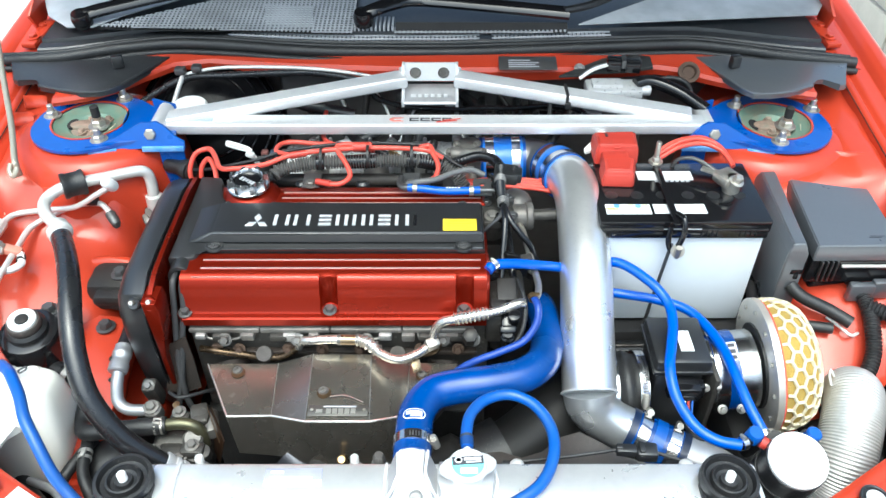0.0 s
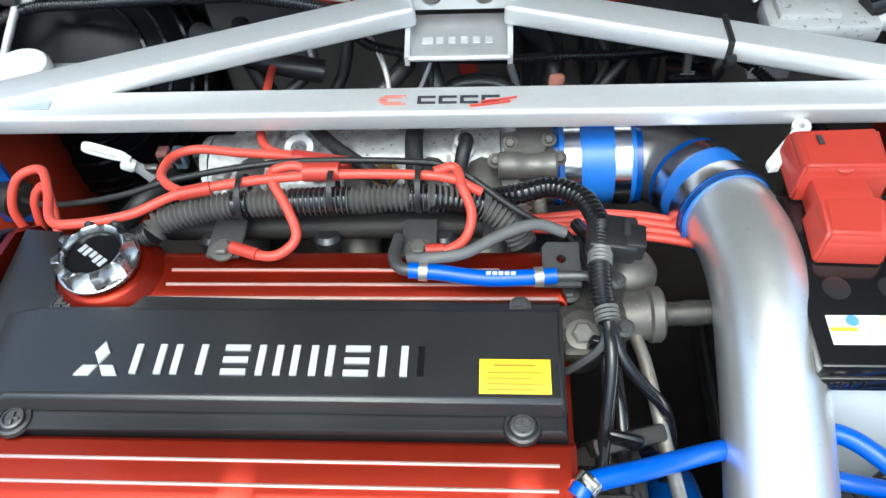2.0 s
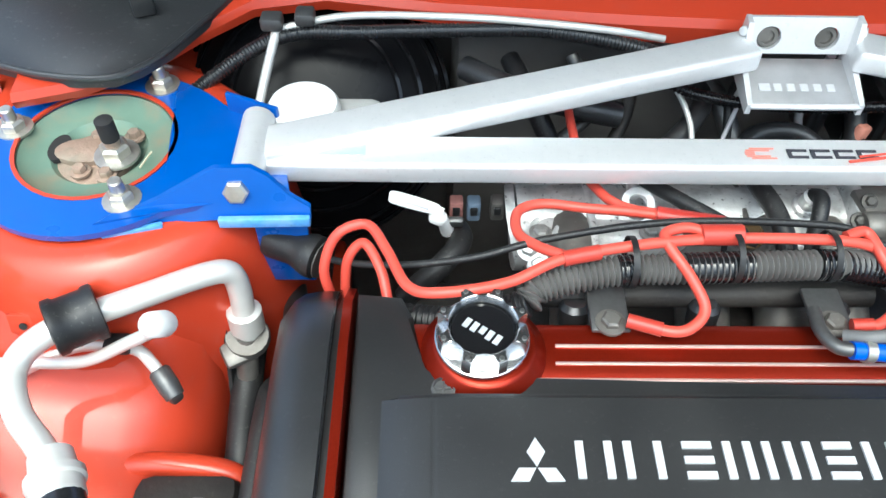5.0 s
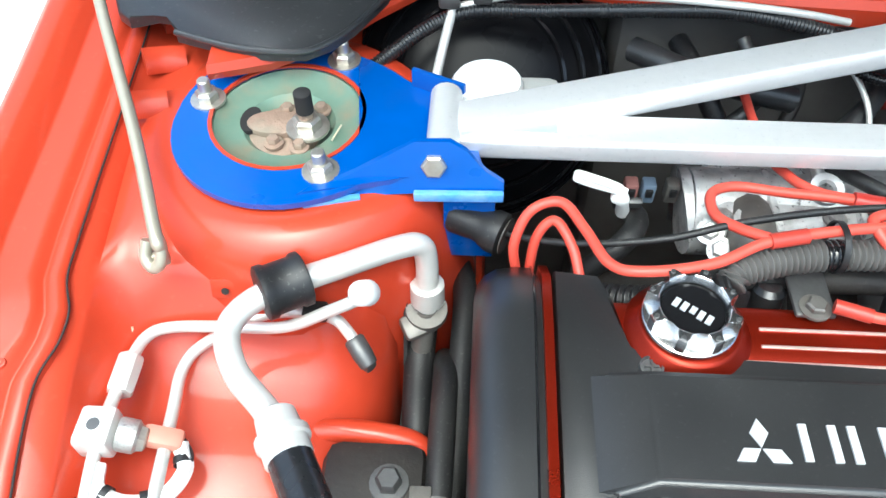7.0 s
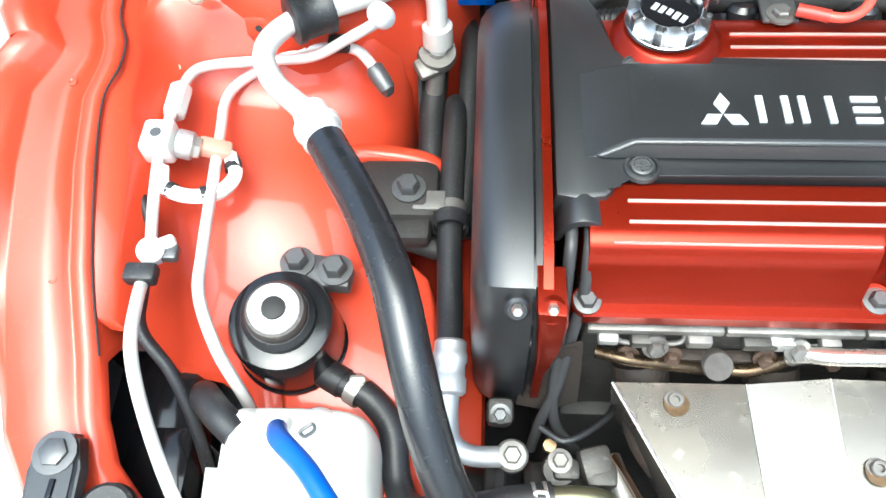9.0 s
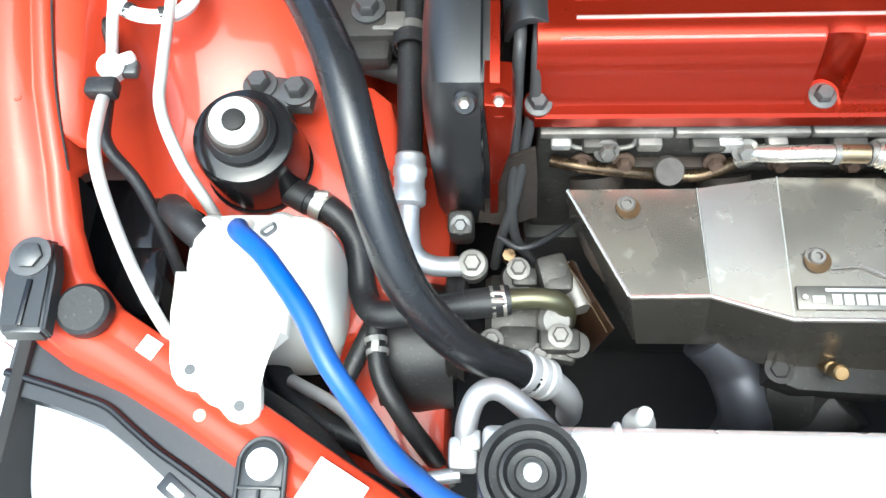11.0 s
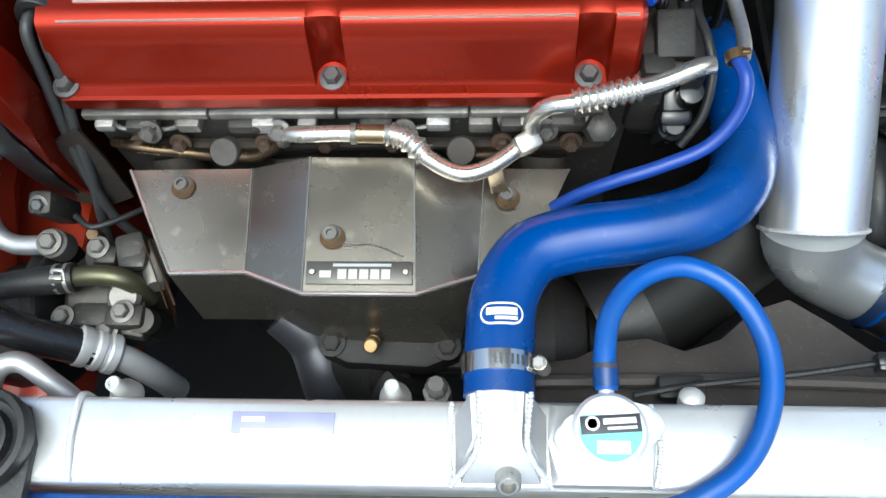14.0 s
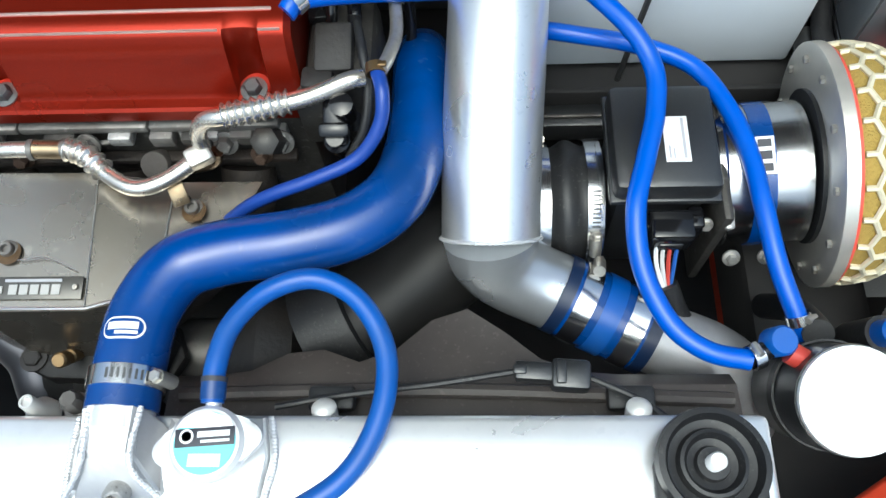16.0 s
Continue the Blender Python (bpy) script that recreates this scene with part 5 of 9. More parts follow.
for x in (-0.30, -0.27, -0.205, -0.16, -0.11, -0.03, 0.02):
    add_bolt(ex, (x, 0.703, 0.727), (0, -1, 0.4), 0.0055, 0.008, RUST)

tb = thing("turbocharger", "dark cast turbocharger below the heat shield", "turbocharger", (-0.08, 0.58, 0.6))
part("turbine_housing", lathe([(0.03, -0.04), (0.055, -0.03), (0.066, 0), (0.055, 0.03), (0.03, 0.04), (0, 0.04)], (-0.13, 0.59, 0.595), (1, 0, 0), 28), SHADED_IRON, tb)
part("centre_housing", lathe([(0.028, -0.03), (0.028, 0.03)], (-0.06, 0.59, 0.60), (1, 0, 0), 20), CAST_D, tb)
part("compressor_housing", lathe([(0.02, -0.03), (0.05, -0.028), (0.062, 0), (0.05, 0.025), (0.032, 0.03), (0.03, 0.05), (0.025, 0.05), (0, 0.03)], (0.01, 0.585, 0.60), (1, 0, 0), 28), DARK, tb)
part("outlet", tube([(-0.1, 0.56, 0.62), (-0.118, 0.545, 0.60), (-0.12, 0.535, 0.52)], 0.03, 14), SHADED_IRON, tb)
part("outlet_flange", prism([(-0.165, 0.562), (-0.145, 0.553), (-0.085, 0.550), (-0.062, 0.560), (-0.055, 0.585), (-0.07, 0.61), (-0.16, 0.61)], 0.640, 0.660, 0.005), SHADED_IRON, tb)
part("brass_stud", lathe([(0.0055, -0.012), (0.0055, 0.0), (0.0042, 0.001), (0.0042, 0.005), (0.0058, 0.006), (0.0058, 0.014), (0.0045, 0.0155), (0, 0.0155)], (-0.124, 0.566, 0.672), (0, -0.5, 1), 16), BRASS, tb, "small brass stud")
for x, y, z in ((-0.157, 0.568, 0.661), (-0.070, 0.566, 0.661)):
    add_bolt(tb, (x, y, z), (0, 0, 1), 0.007, 0.005, DARK)

part("downpipe", tube([(-0.20, 0.60, 0.64), (-0.178, 0.58, 0.625), (-0.165, 0.545, 0.60), (-0.16, 0.53, 0.50)], 0.022, 18), mat("dull_blue_grey_steel", (0.07, 0.072, 0.085), 0.4, 0.6, 0.2, 60, dirt=0.5, dirt_c=(0.03, 0.028, 0.027)), tb, "dull blue-grey downpipe")
part("flange_rim", prism([(-0.155, 0.556), (-0.06, 0.556), (-0.05, 0.575), (-0.06, 0.60), (-0.155, 0.60)], 0.628, 0.638, 0.004), DARK, tb)

rbk = thing("rusty_bracket", "rusty flat steel bracket beside the heat shield", "bracket", (-0.30, 0.62, 0.63))
part("strip", box((-0.296, 0.617, 0.656), (0.002, 0.062, 0.042), 0.0006, pose(0, 0, 0, 0, 18, 28)), mat("burnt_brown_steel", (0.035, 0.018, 0.010), 0.35, 0.6, 0.4, 60, dirt=0.5, dirt_c=(0.09, 0.05, 0.03), dscale=40), rbk)
part("edge", tube([(-0.309, 0.645, 0.678), (-0.281, 0.590, 0.676)], 0.0006, 6, 2), STAIN, rbk)

wp = thing("coolant_pipe", "silver metal coolant pipe with flexible bellows", "pipe", (-0.05, 0.69, 0.75))
PIPE_L = [(-0.190, 0.700, 0.735), (-0.184, 0.697, 0.748), (-0.170, 0.693, 0.754), (-0.146, 0.692, 0.757), (-0.115, 0.692, 0.756), (-0.098, 0.691, 0.754), (-0.082, 0.676, 0.750), (-0.060, 0.664, 0.750), (-0.040, 0.668, 0.751), (-0.020, 0.682, 0.753), (-0.012, 0.688, 0.758), (-0.010, 0.692, 0.774), (0.0, 0.692, 0.789), (0.02, 0.692, 0.795), (0.065, 0.703, 0.796), (0.094, 0.713, 0.80), (0.104, 0.717, 0.798)]
part("pipe", tube(PIPE_L, 0.0060, 14), STEELP, wp)
for pts_, r_, n_ in (([(-0.109, 0.692, 0.756), (-0.098, 0.689, 0.7545), (-0.084, 0.678, 0.751)], 0.0086, 5), ([(0.014, 0.692, 0.794), (0.034, 0.695, 0.796), (0.056, 0.7005, 0.796)], 0.0084, 8)):
    part("bellows", tube(pts_, lambda t, n=n_, r=r_: r - 0.0006 + 0.0011 * math.cos(2 * math.pi * n * t), 18, 36), STEELP, wp, "flexible metal bellows")
part("brown_sleeve", tube([(-0.132, 0.692, 0.7568), (-0.113, 0.692, 0.756)], 0.0068, 14, 3), STAINP, wp, "heat-browned pipe joint")
for x in (-0.134, -0.110):
    part("joint_ring", band((x, 0.692, 0.7565), (1, 0, 0), 0.0062, 0.004, 0.0014, 16), CAST_D, wp)
part("flange", box((-0.014, 0.684, 0.757), (0.018, 0.014, 0.016), 0.003, pose(0, 0, 0, 20, 0, 30)), ZINC, wp)
part("tab", box((-0.034, 0.666, 0.735), (0.012, 0.016, 0.0025), 0.001, pose(0, 0, 0, 40, 0, 20)), STAINP, wp)

# ---- intake side ----
im = thing("intake_manifold", "cast aluminium intake manifold, shiny and grimy in places", "manifold", (-0.1, 1.05, 0.75))
part("plenum", tube([(-0.24, 1.062, 0.775), (-0.22, 1.062, 0.775), (0.0, 1.062, 0.78), (0.02, 1.062, 0.785)], 0.036, 20, 6), PLENUM, im)
for x in (-0.20, -0.105, -0.045, 0.0):
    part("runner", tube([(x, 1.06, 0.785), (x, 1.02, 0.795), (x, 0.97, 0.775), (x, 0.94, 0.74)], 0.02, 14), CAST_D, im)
for x, y, z in ((-0.166, 1.075, 0.806), (-0.016, 1.075, 0.806), (-0.22, 1.04, 0.80), (-0.205, 1.025, 0.805), (-0.07, 1.03, 0.806)):
    part("boss", lathe([(0.012, -0.02), (0.012, 0.003), (0.009, 0.005), (0.006, 0.005), (0.006, 0.0), (0, 0.0)], (x, y, z), (0, -0.2, 1), 18), PLENUM, im)
part("flange", span(0.015, 0.03, 1.015, 1.105, 0.745, 0.825, 0.004), PLENUM, im)
part("plenum_shell", span(-0.232, -0.072, 1.02, 1.098, 0.765, 0.806, 0.014, 4), PLENUM, im)
part("plenum_shell", span(-0.058, 0.012, 1.02, 1.098, 0.765, 0.808, 0.014, 4), PLENUM, im)
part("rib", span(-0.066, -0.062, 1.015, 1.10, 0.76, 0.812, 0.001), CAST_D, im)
for x, y in ((-0.225, 1.028), (-0.212, 1.092), (-0.14, 1.03), (-0.085, 1.09), (-0.05, 1.028), (0.004, 1.03)):
    add_bolt(im, (x, y, 0.806), (0, 0, 1), 0.006, 0.006, CAST)
for x in (-0.185, -0.12, -0.03):
    part("stiffener", span(x - 0.003, x + 0.003, 1.012, 1.095, 0.80, 0.812, 0.002), PLENUM, im)
part("lifting_ring", lathe([(0.007, 0.0), (0.0125, 0.0), (0.0125, 0.005), (0.007, 0.005), (0.007, 0.0)], (-0.154, 1.038, 0.828), (0, -0.35, 1), 22), ALU_BR, im)
part("ring_stem", tube([(-0.154, 1.05, 0.826), (-0.152, 1.075, 0.826), (-0.150, 1.09, 0.82)], 0.005, 10, 4), ALU_BR, im)
part("hose_spigot", lathe([(0.010, -0.01), (0.010, 0.006), (0.0075, 0.007), (0.0075, 0.018), (0, 0.018)], (-0.017, 1.052, 0.812), (0, -0.3, 1), 18), PLENUM, im)
for q in ((-0.232, 1.022, 0.795), (-0.236, 1.04, 0.79), (-0.225, 1.008, 0.79)):
    add_bolt(im, q, (-0.3, -0.5, 1), 0.007, 0.008, PLENUM)
tbd = thing("throttle_housing", "grey cast throttle body with blue hose coupler", "throttle body", (0.045, 1.06, 0.75))
part("body", merge(lathe([(0.036, -0.018), (0.038, 0), (0.036, 0.02), (0, 0.02)], (0.045, 1.058, 0.79), (1, 0, 0), 28), box((0.04, 1.03, 0.815), (0.04, 0.025, 0.02), 0.003)), CAST_D, tbd)
part("shaft_barrel", lathe([(0.010, -0.024), (0.0115, -0.022), (0.0115, -0.006), (0.010, -0.004), (0.010, 0.012), (0.0115, 0.014), (0.0115, 0.022), (0.009, 0.024), (0, 0.024)], (0.036, 1.020, 0.826), (1, 0, 0), 20), CAST_D, tbd)
for q in ((0.010, 1.024, 0.828), (0.062, 1.026, 0.828), (0.022, 1.040, 0.832), (0.054, 1.044, 0.832)):
    add_bolt(tbd, q, (0, -0.6, 0.8), 0.0042, 0.004, GRIME)
part("return_spring", tube([(0.026, 1.006, 0.818), (0.030, 0.984, 0.806)], 0.0088, 14, 20, 0.004, 0.0048), ZINC, tbd)
part("cable_quadrant", prism([(0.018, 1.03), (0.05, 1.03), (0.054, 1.05), (0.04, 1.06), (0.016, 1.055)], 0.823, 0.830, 0.002), CAST_D, tbd)
part("linkage", box((0.035, 1.018, 0.80), (0.028, 0.014, 0.012), 0.003), CAST, tbd)
part("spring", tube([(0.045, 1.015, 0.795), (0.047, 0.995, 0.79)], 0.006, 10, 6, 0.0025, 0.003), ZINC, tbd)
fr = thing("fuel_rail", "dark fuel rail with injectors along the head", "rail", (-0.1, 0.95, 0.8))
part("rail", tube([(-0.25, 0.962, 0.818), (0.0, 0.964, 0.818)], 0.010, 12, 4), DARK, fr)
for x in (-0.21, -0.12, -0.03, 0.03):
    part("injector", lathe([(0.010, -0.03), (0.011, 0), (0.008, 0.004), (0, 0.004)], (x, 0.95, 0.82), (0, 0.3, 1), 14), PLASTIC, fr)
part("rear_floor", span(-0.33, 0.10, 0.945, 1.02, 0.70, 0.76, 0.01), DARK, fr)
for x in (-0.192, -0.046):
    jb = thing("lead_bracket", "dark grey bolted lead bracket beside the valve cover", "bracket", (x, 0.926, 0.833), "lead brackets")
    part("tab", box((x, 0.936, 0.836), (0.026, 0.036, 0.004), 0.002), BOLT_D, jb)
    add_bolt(jb, (x, 0.924, 0.838), (0, 0, 1), 0.0068, 0.006, CAST_D)

# corrugated engine harness with its branches
hs2 = thing("wiring_harness", "dusty grey corrugated wiring harness tube with black tape wraps", "cable", (-0.1, 0.955, 0.84))
part("conduit", tube([(-0.246, 0.934, 0.846), (-0.236, 0.943, 0.851), (-0.19, 0.953, 0.855), (-0.136, 0.955, 0.856), (-0.045, 0.959, 0.856), (-0.01, 0.961, 0.85), (0.018, 0.953, 0.836), (0.03, 0.945, 0.82)], 0.0088, 16, 8, 0.0036, 0.0040), LOOM, hs2)
for a, b in (((-0.186, 0.9532, 0.8552), (-0.174, 0.954, 0.8556)), ((-0.142, 0.955, 0.856), (-0.098, 0.957, 0.856)), ((-0.053, 0.959, 0.856), (-0.040, 0.9595, 0.855)), ((-0.036, 0.9597, 0.8548), (0.0, 0.9605, 0.846))):
    part("tape_wrap", tube([a, b], 0.0106, 14, 6, 0.0005, 0.004), PLASTIC_G, hs2)
for x, y, z in ((-0.178, 0.954, 0.855), (-0.046, 0.959, 0.856), (-0.11, 0.957, 0.857)):
    part("cable_tie", band((x, y + 0.004, z + 0.004), (1, 0, 0), 0.0165, 0.004, 0.001, 20), RUBBER, hs2)
hose("harness_tail", [(-0.246, 0.934, 0.846), (-0.27, 0.932, 0.835), (-0.30, 0.938, 0.82), (-0.335, 0.955, 0.80)], 0.009, RUBBER, "black taped harness tail behind the oil cap", "cable", ribs=0.002, pitch=0.005)
ebl = [(0.010, 0.974, 0.838), (0.029, 0.968, 0.850), (0.052, 0.967, 0.858), (0.073, 0.951, 0.863), (0.083, 0.925, 0.865), (0.080, 0.895, 0.862), (0.080, 0.872, 0.859), (0.083, 0.852, 0.854), (0.084, 0.825, 0.843), (0.080, 0.79, 0.81), (0.076, 0.75, 0.765)]
eb = thing("engine_loom", "black wiring loom bending round the end of the head", "cable", (0.08, 0.9, 0.8))
part("taped_bend", tube(ebl[:5], 0.0078, 14, 8, 0.0006, 0.0045), PLASTIC_G, eb)
part("conduit", tube(ebl[4:8], 0.0072, 14, 8, 0.0014, 0.0030), PLASTIC_G, eb)
part("split_wire", tube(ebl[7:], 0.0045, 10), PLASTIC_G, eb)
part("split_wire", tube([(0.083, 0.85, 0.853), (0.078, 0.838, 0.846), (0.066, 0.832, 0.836), (0.05, 0.83, 0.82)], 0.0028, 8), WIREG, eb)
part("split_wire", tube([(0.085, 0.848, 0.852), (0.092, 0.832, 0.842), (0.106, 0.820, 0.828), (0.122, 0.812, 0.808), (0.130, 0.80, 0.77), (0.128, 0.785, 0.72)], 0.0042, 10), PLASTIC_G, eb)
part("connector", merge(box((0.090, 0.916, 0.861), (0.034, 0.030, 0.018), 0.003, pose(0, 0, 0, 0, 4, -6)), box((0.105, 0.912, 0.862), (0.014, 0.020, 0.016), 0.002, pose(0, 0, 0, 0, 4, -6))), PLASTIC, eb, "black clip-on connector block")
part("connector_slot", box((0.100, 0.918, 0.8702), (0.004, 0.014, 0.0012), 0.0004, pose(0, 0, 0, 0, 4, -6)), UNDER, eb)
part("tape_mark", tube([(0.0815, 0.904, 0.8628), (0.080, 0.892, 0.8618)], 0.0082, 14, 4, 0.001, 0.003), LOOM, eb, "grey tape wrap")
part("tape_mark", tube([(0.082, 0.862, 0.8565), (0.083, 0.852, 0.854)], 0.0078, 14, 4, 0.001, 0.003), LOOM, eb, "grey tape wrap")
part("tie_block", box((0.069, 0.775, 0.79), (0.014, 0.010, 0.01), 0.002), PLASTIC_G, eb)

rnl = random.Random(11)
for k in range(3):
    a = rnl.uniform(-0.012, 0.016)
    hose("end_loom", [(0.07 + a, 0.955 - 0.01 * k, 0.83), (0.082 + a, 0.92 - 0.012 * k, 0.838), (0.088 + a * 0.8, 0.86 - 0.006 * k, 0.822 + rnl.uniform(-0.012, 0.008)), (0.092 + a, 0.80, 0.80 + rnl.uniform(-0.02, 0.008)), (0.094 + a * 1.5, 0.75, 0.775 + rnl.uniform(-0.015, 0.01)), (0.09 + a, 0.715, 0.74)], rnl.choice((0.0028, 0.0036, 0.005)), rnl.choice((RUBBER, HOSE, PLASTIC_G)), "black wire of the loom at the end of the head", "cable", "looms at the head end")
for q in ((0.083, 0.845, 0.835), (0.092, 0.79, 0.812)):
    part("wrap", box(q, (0.024, 0.006, 0.016), 0.003, pose(0, 0, 0, 0, 10, -10)), PLASTIC_G, thing("loom_tie", "black tie round the loom", "cable tie", q, "loom ties"))

# red silicone lines
G = "red silicone lines"
vl = hose("vacuum_line", [(-0.381, 0.972, 0.80), (-0.384, 0.978, 0.825), (-0.374, 0.990, 0.847), (-0.353, 0.994, 0.853), (-0.338, 0.970, 0.853), (-0.324, 0.94, 0.855), (-0.303, 0.931, 0.86), (-0.26, 0.938, 0.862), (-0.224, 0.953, 0.868), (-0.176, 0.962, 0.871), (-0.127, 0.968, 0.871), (-0.076, 0.969, 0.871), (-0.026, 0.968, 0.868), (0.0, 0.962, 0.858)], 0.0037, LEAD, "long red silicone vacuum line over the harness", "hose", G)
part("sleeve", tube([(-0.224, 0.953, 0.868), (-0.200, 0.9575, 0.8695)], 0.0052, 12, 4), REDPL, vl, "darker red joining sleeve")
hose("vacuum_line", [(-0.372, 0.975, 0.79), (-0.368, 0.985, 0.825), (-0.356, 0.990, 0.838), (-0.344, 0.972, 0.832), (-0.338, 0.952, 0.82)], 0.0037, LEAD, "short red silicone line looping beside the head", "hose", G)
hose("vacuum_line", [(-0.222, 0.955, 0.868), (-0.238, 0.968, 0.862), (-0.25, 0.985, 0.856), (-0.248, 1.008, 0.852), (-0.23, 1.017, 0.851), (-0.198, 1.014, 0.85), (-0.16, 1.01, 0.85), (-0.126, 1.003, 0.85)], 0.0037, LEAD, "red silicone line in a loop over the manifold", "hose", G)
vl = hose("vacuum_line", [(-0.125, 0.972, 0.871), (-0.14, 0.976, 0.873), (-0.155, 0.972, 0.872), (-0.154, 0.962, 0.87), (-0.142, 0.944, 0.862), (-0.134, 0.926, 0.853), (-0.142, 0.915, 0.848), (-0.156, 0.912, 0.846), (-0.182, 0.921, 0.845)], 0.0037, LEAD, "red silicone line curling down to a bracket", "hose", G)
part("end_sleeve", tube([(-0.162, 0.9135, 0.8458), (-0.183, 0.9212, 0.845)], 0.0048, 12, 3), REDPL, vl, "darker red end sleeve")
vl = hose("vacuum_line", [(-0.035, 0.972, 0.87), (-0.02, 0.976, 0.87), (-0.014, 0.960, 0.866), (-0.007, 0.942, 0.858), (-0.011, 0.926, 0.85), (-0.024, 0.917, 0.847), (-0.038, 0.918, 0.845)], 0.0037, LEAD, "red silicone line curling down to a bracket", "hose", G)
part("end_sleeve", tube([(-0.026, 0.9172, 0.8468), (-0.039, 0.918, 0.845)], 0.0048, 12, 3), REDPL, vl, "darker red end sleeve")
hose("vacuum_line", [(-0.190, 1.165, 0.82), (-0.195, 1.141, 0.832), (-0.194, 1.10, 0.833), (-0.190, 1.06, 0.836), (-0.185, 1.042, 0.840), (-0.178, 1.027, 0.844), (-0.165, 1.016, 0.847), (-0.14, 1.008, 0.85), (-0.115, 1.002, 0.85)], 0.0037, LEAD, "red silicone line running back to the firewall", "hose", G)
part("dark_sleeve", tube([(-0.150, 1.008, 0.85), (-0.128, 1.0035, 0.85), (-0.104, 0.999, 0.85)], 0.0066, 14, 4), mat("dark_red_sleeve", (0.4, 0.03, 0.022), 0.4), thing("line_sleeve", "dark red sleeve joining two red lines", "fitting", (-0.12, 1.0, 0.85)))
part("tee_sleeve", tube([(-0.132, 0.971, 0.8715), (-0.105, 0.9715, 0.8715)], 0.0072, 14, 2), REDPL, thing("line_sleeve", "red sleeve joining lines over the harness", "fitting", (-0.116, 0.97, 0.87)))
for dy in (0, 0.007, 0.014, 0.021):
    hose("plug_lead", [(0.035, 0.975 + dy * 0.5, 0.80), (0.10, 0.968 + dy, 0.802), (0.16, 0.96 + dy, 0.80), (0.24, 0.95 + dy, 0.78)], 0.0034, LEAD, "red cable in a flat bundle behind the head", "cable", "red cable bundle")
for dy, dz in ((0, 0), (0.008, 0.003), (0.016, 0.0)):
    hose("battery_lead", [(0.318, 0.962 + dy, 0.857), (0.350, 0.976 + dy, 0.868 + dz), (0.386, 0.981 + dy, 0.871 + dz), (0.411, 0.969 + dy * 0.7, 0.866), (0.422, 0.940 + dy * 0.3, 0.858)], 0.0038, LEAD, "red battery lead arching over the battery", "cable", "red battery leads")

# short blue hose at the rear of the cover
sh = thing("breather_hose", "short bright blue silicone hose with spring clips", "hose", (-0.0, 0.892, 0.85))
BH = [(-0.050, 0.895, 0.852), (-0.03, 0.894, 0.851), (0.0, 0.890, 0.850), (0.025, 0.890, 0.850), (0.052, 0.892, 0.850)]
part("hose", tube(BH, 0.0058, 14), BLUE_H, sh)
for u in (0.1, 0.88):
    p, d = along(BH, u)
    part("spring_clip", band(p, d, 0.0060, 0.006, 0.001, 18), ZINC, sh)
bars(sh, (0.004, 0.8885, 0.8557), (1, 0, 0), (0, 1, 0), [(0.0042 * k, 0, 0.0042 * k + 0.003, 0.0024) for k in range(5)], PAPER)
hose("breather_pipe", [(-0.060, 0.93, 0.845), (-0.062, 0.912, 0.848), (-0.057, 0.899, 0.850), (-0.046, 0.895, 0.852)], 0.0045, BOLT_D, "dark metal breather pipe", "pipe")
hose("breather_pipe", [(0.05, 0.892, 0.850), (0.075, 0.892, 0.849), (0.092, 0.89, 0.842)], 0.0036, BOLT_D, "dark metal breather pipe", "pipe")
hose("grey_hose", [(-0.05, 0.907, 0.85), (-0.036, 0.901, 0.858), (-0.011, 0.904, 0.86), (0.016, 0.921, 0.86), (0.039, 0.931, 0.858), (0.06, 0.93, 0.85)], 0.0042, mat("grey_hose_rubber", (0.12, 0.12, 0.12), 0.5, 0, 0.2, 90), "dull grey hose beside the harness", "hose")
hose("thin_black_cable", [(-0.40, 1.003, 0.811), (-0.37, 0.987, 0.82), (-0.33, 0.972, 0.836), (-0.28, 0.968, 0.85), (-0.23, 0.975, 0.862), (-0.15, 0.985, 0.868), (-0.06, 0.985, 0.868), (-0.02, 0.978, 0.866), (0.02, 0.955, 0.852), (0.045, 0.937, 0.85)], 0.0026, RUBBER, "thin black cable slung across the engine", "cable", n=10)
ub = thing("cable_boot", "black rubber boot where a cable leaves the bracket", "boot", (-0.42, 1.01, 0.81))
part("boot", lathe([(0.013, -0.022), (0.014, -0.018), (0.0125, 0.0), (0.0145, 0.006), (0.0165, 0.012), (0.0165, 0.019), (0.008, 0.022), (0, 0.022)], (-0.409, 1.006, 0.812), (0.9, -0.42, -0.05), 22), RUBBER, ub)
part("end_disc", lathe([(0.0145, 0.0215), (0.0145, 0.0225), (0, 0.0225)], (-0.409, 1.006, 0.812), (0.9, -0.42, -0.05), 22), SHROUD, ub)
hose("rear_black_hose", [(-0.16, 1.085, 0.825), (-0.14, 1.056, 0.832), (-0.122, 1.032, 0.838), (-0.093, 1.007, 0.838), (-0.075, 1.0, 0.83)], 0.0058, RUBBER, "black hose at the manifold", "hose")
hose("rear_black_hose", [(-0.017, 1.052, 0.825), (-0.014, 1.043, 0.832), (-0.017, 1.03, 0.828), (-0.021, 1.015, 0.81), (-0.022, 1.0, 0.79)], 0.0062, RUBBER, "black hose at the manifold", "hose")
hose("rear_black_hose", [(-0.058, 1.085, 0.825), (-0.058, 1.055, 0.832), (-0.056, 1.025, 0.838), (-0.053, 1.0, 0.832), (-0.05, 0.985, 0.81)], 0.0075, RUBBER, "black hose at the manifold", "hose")
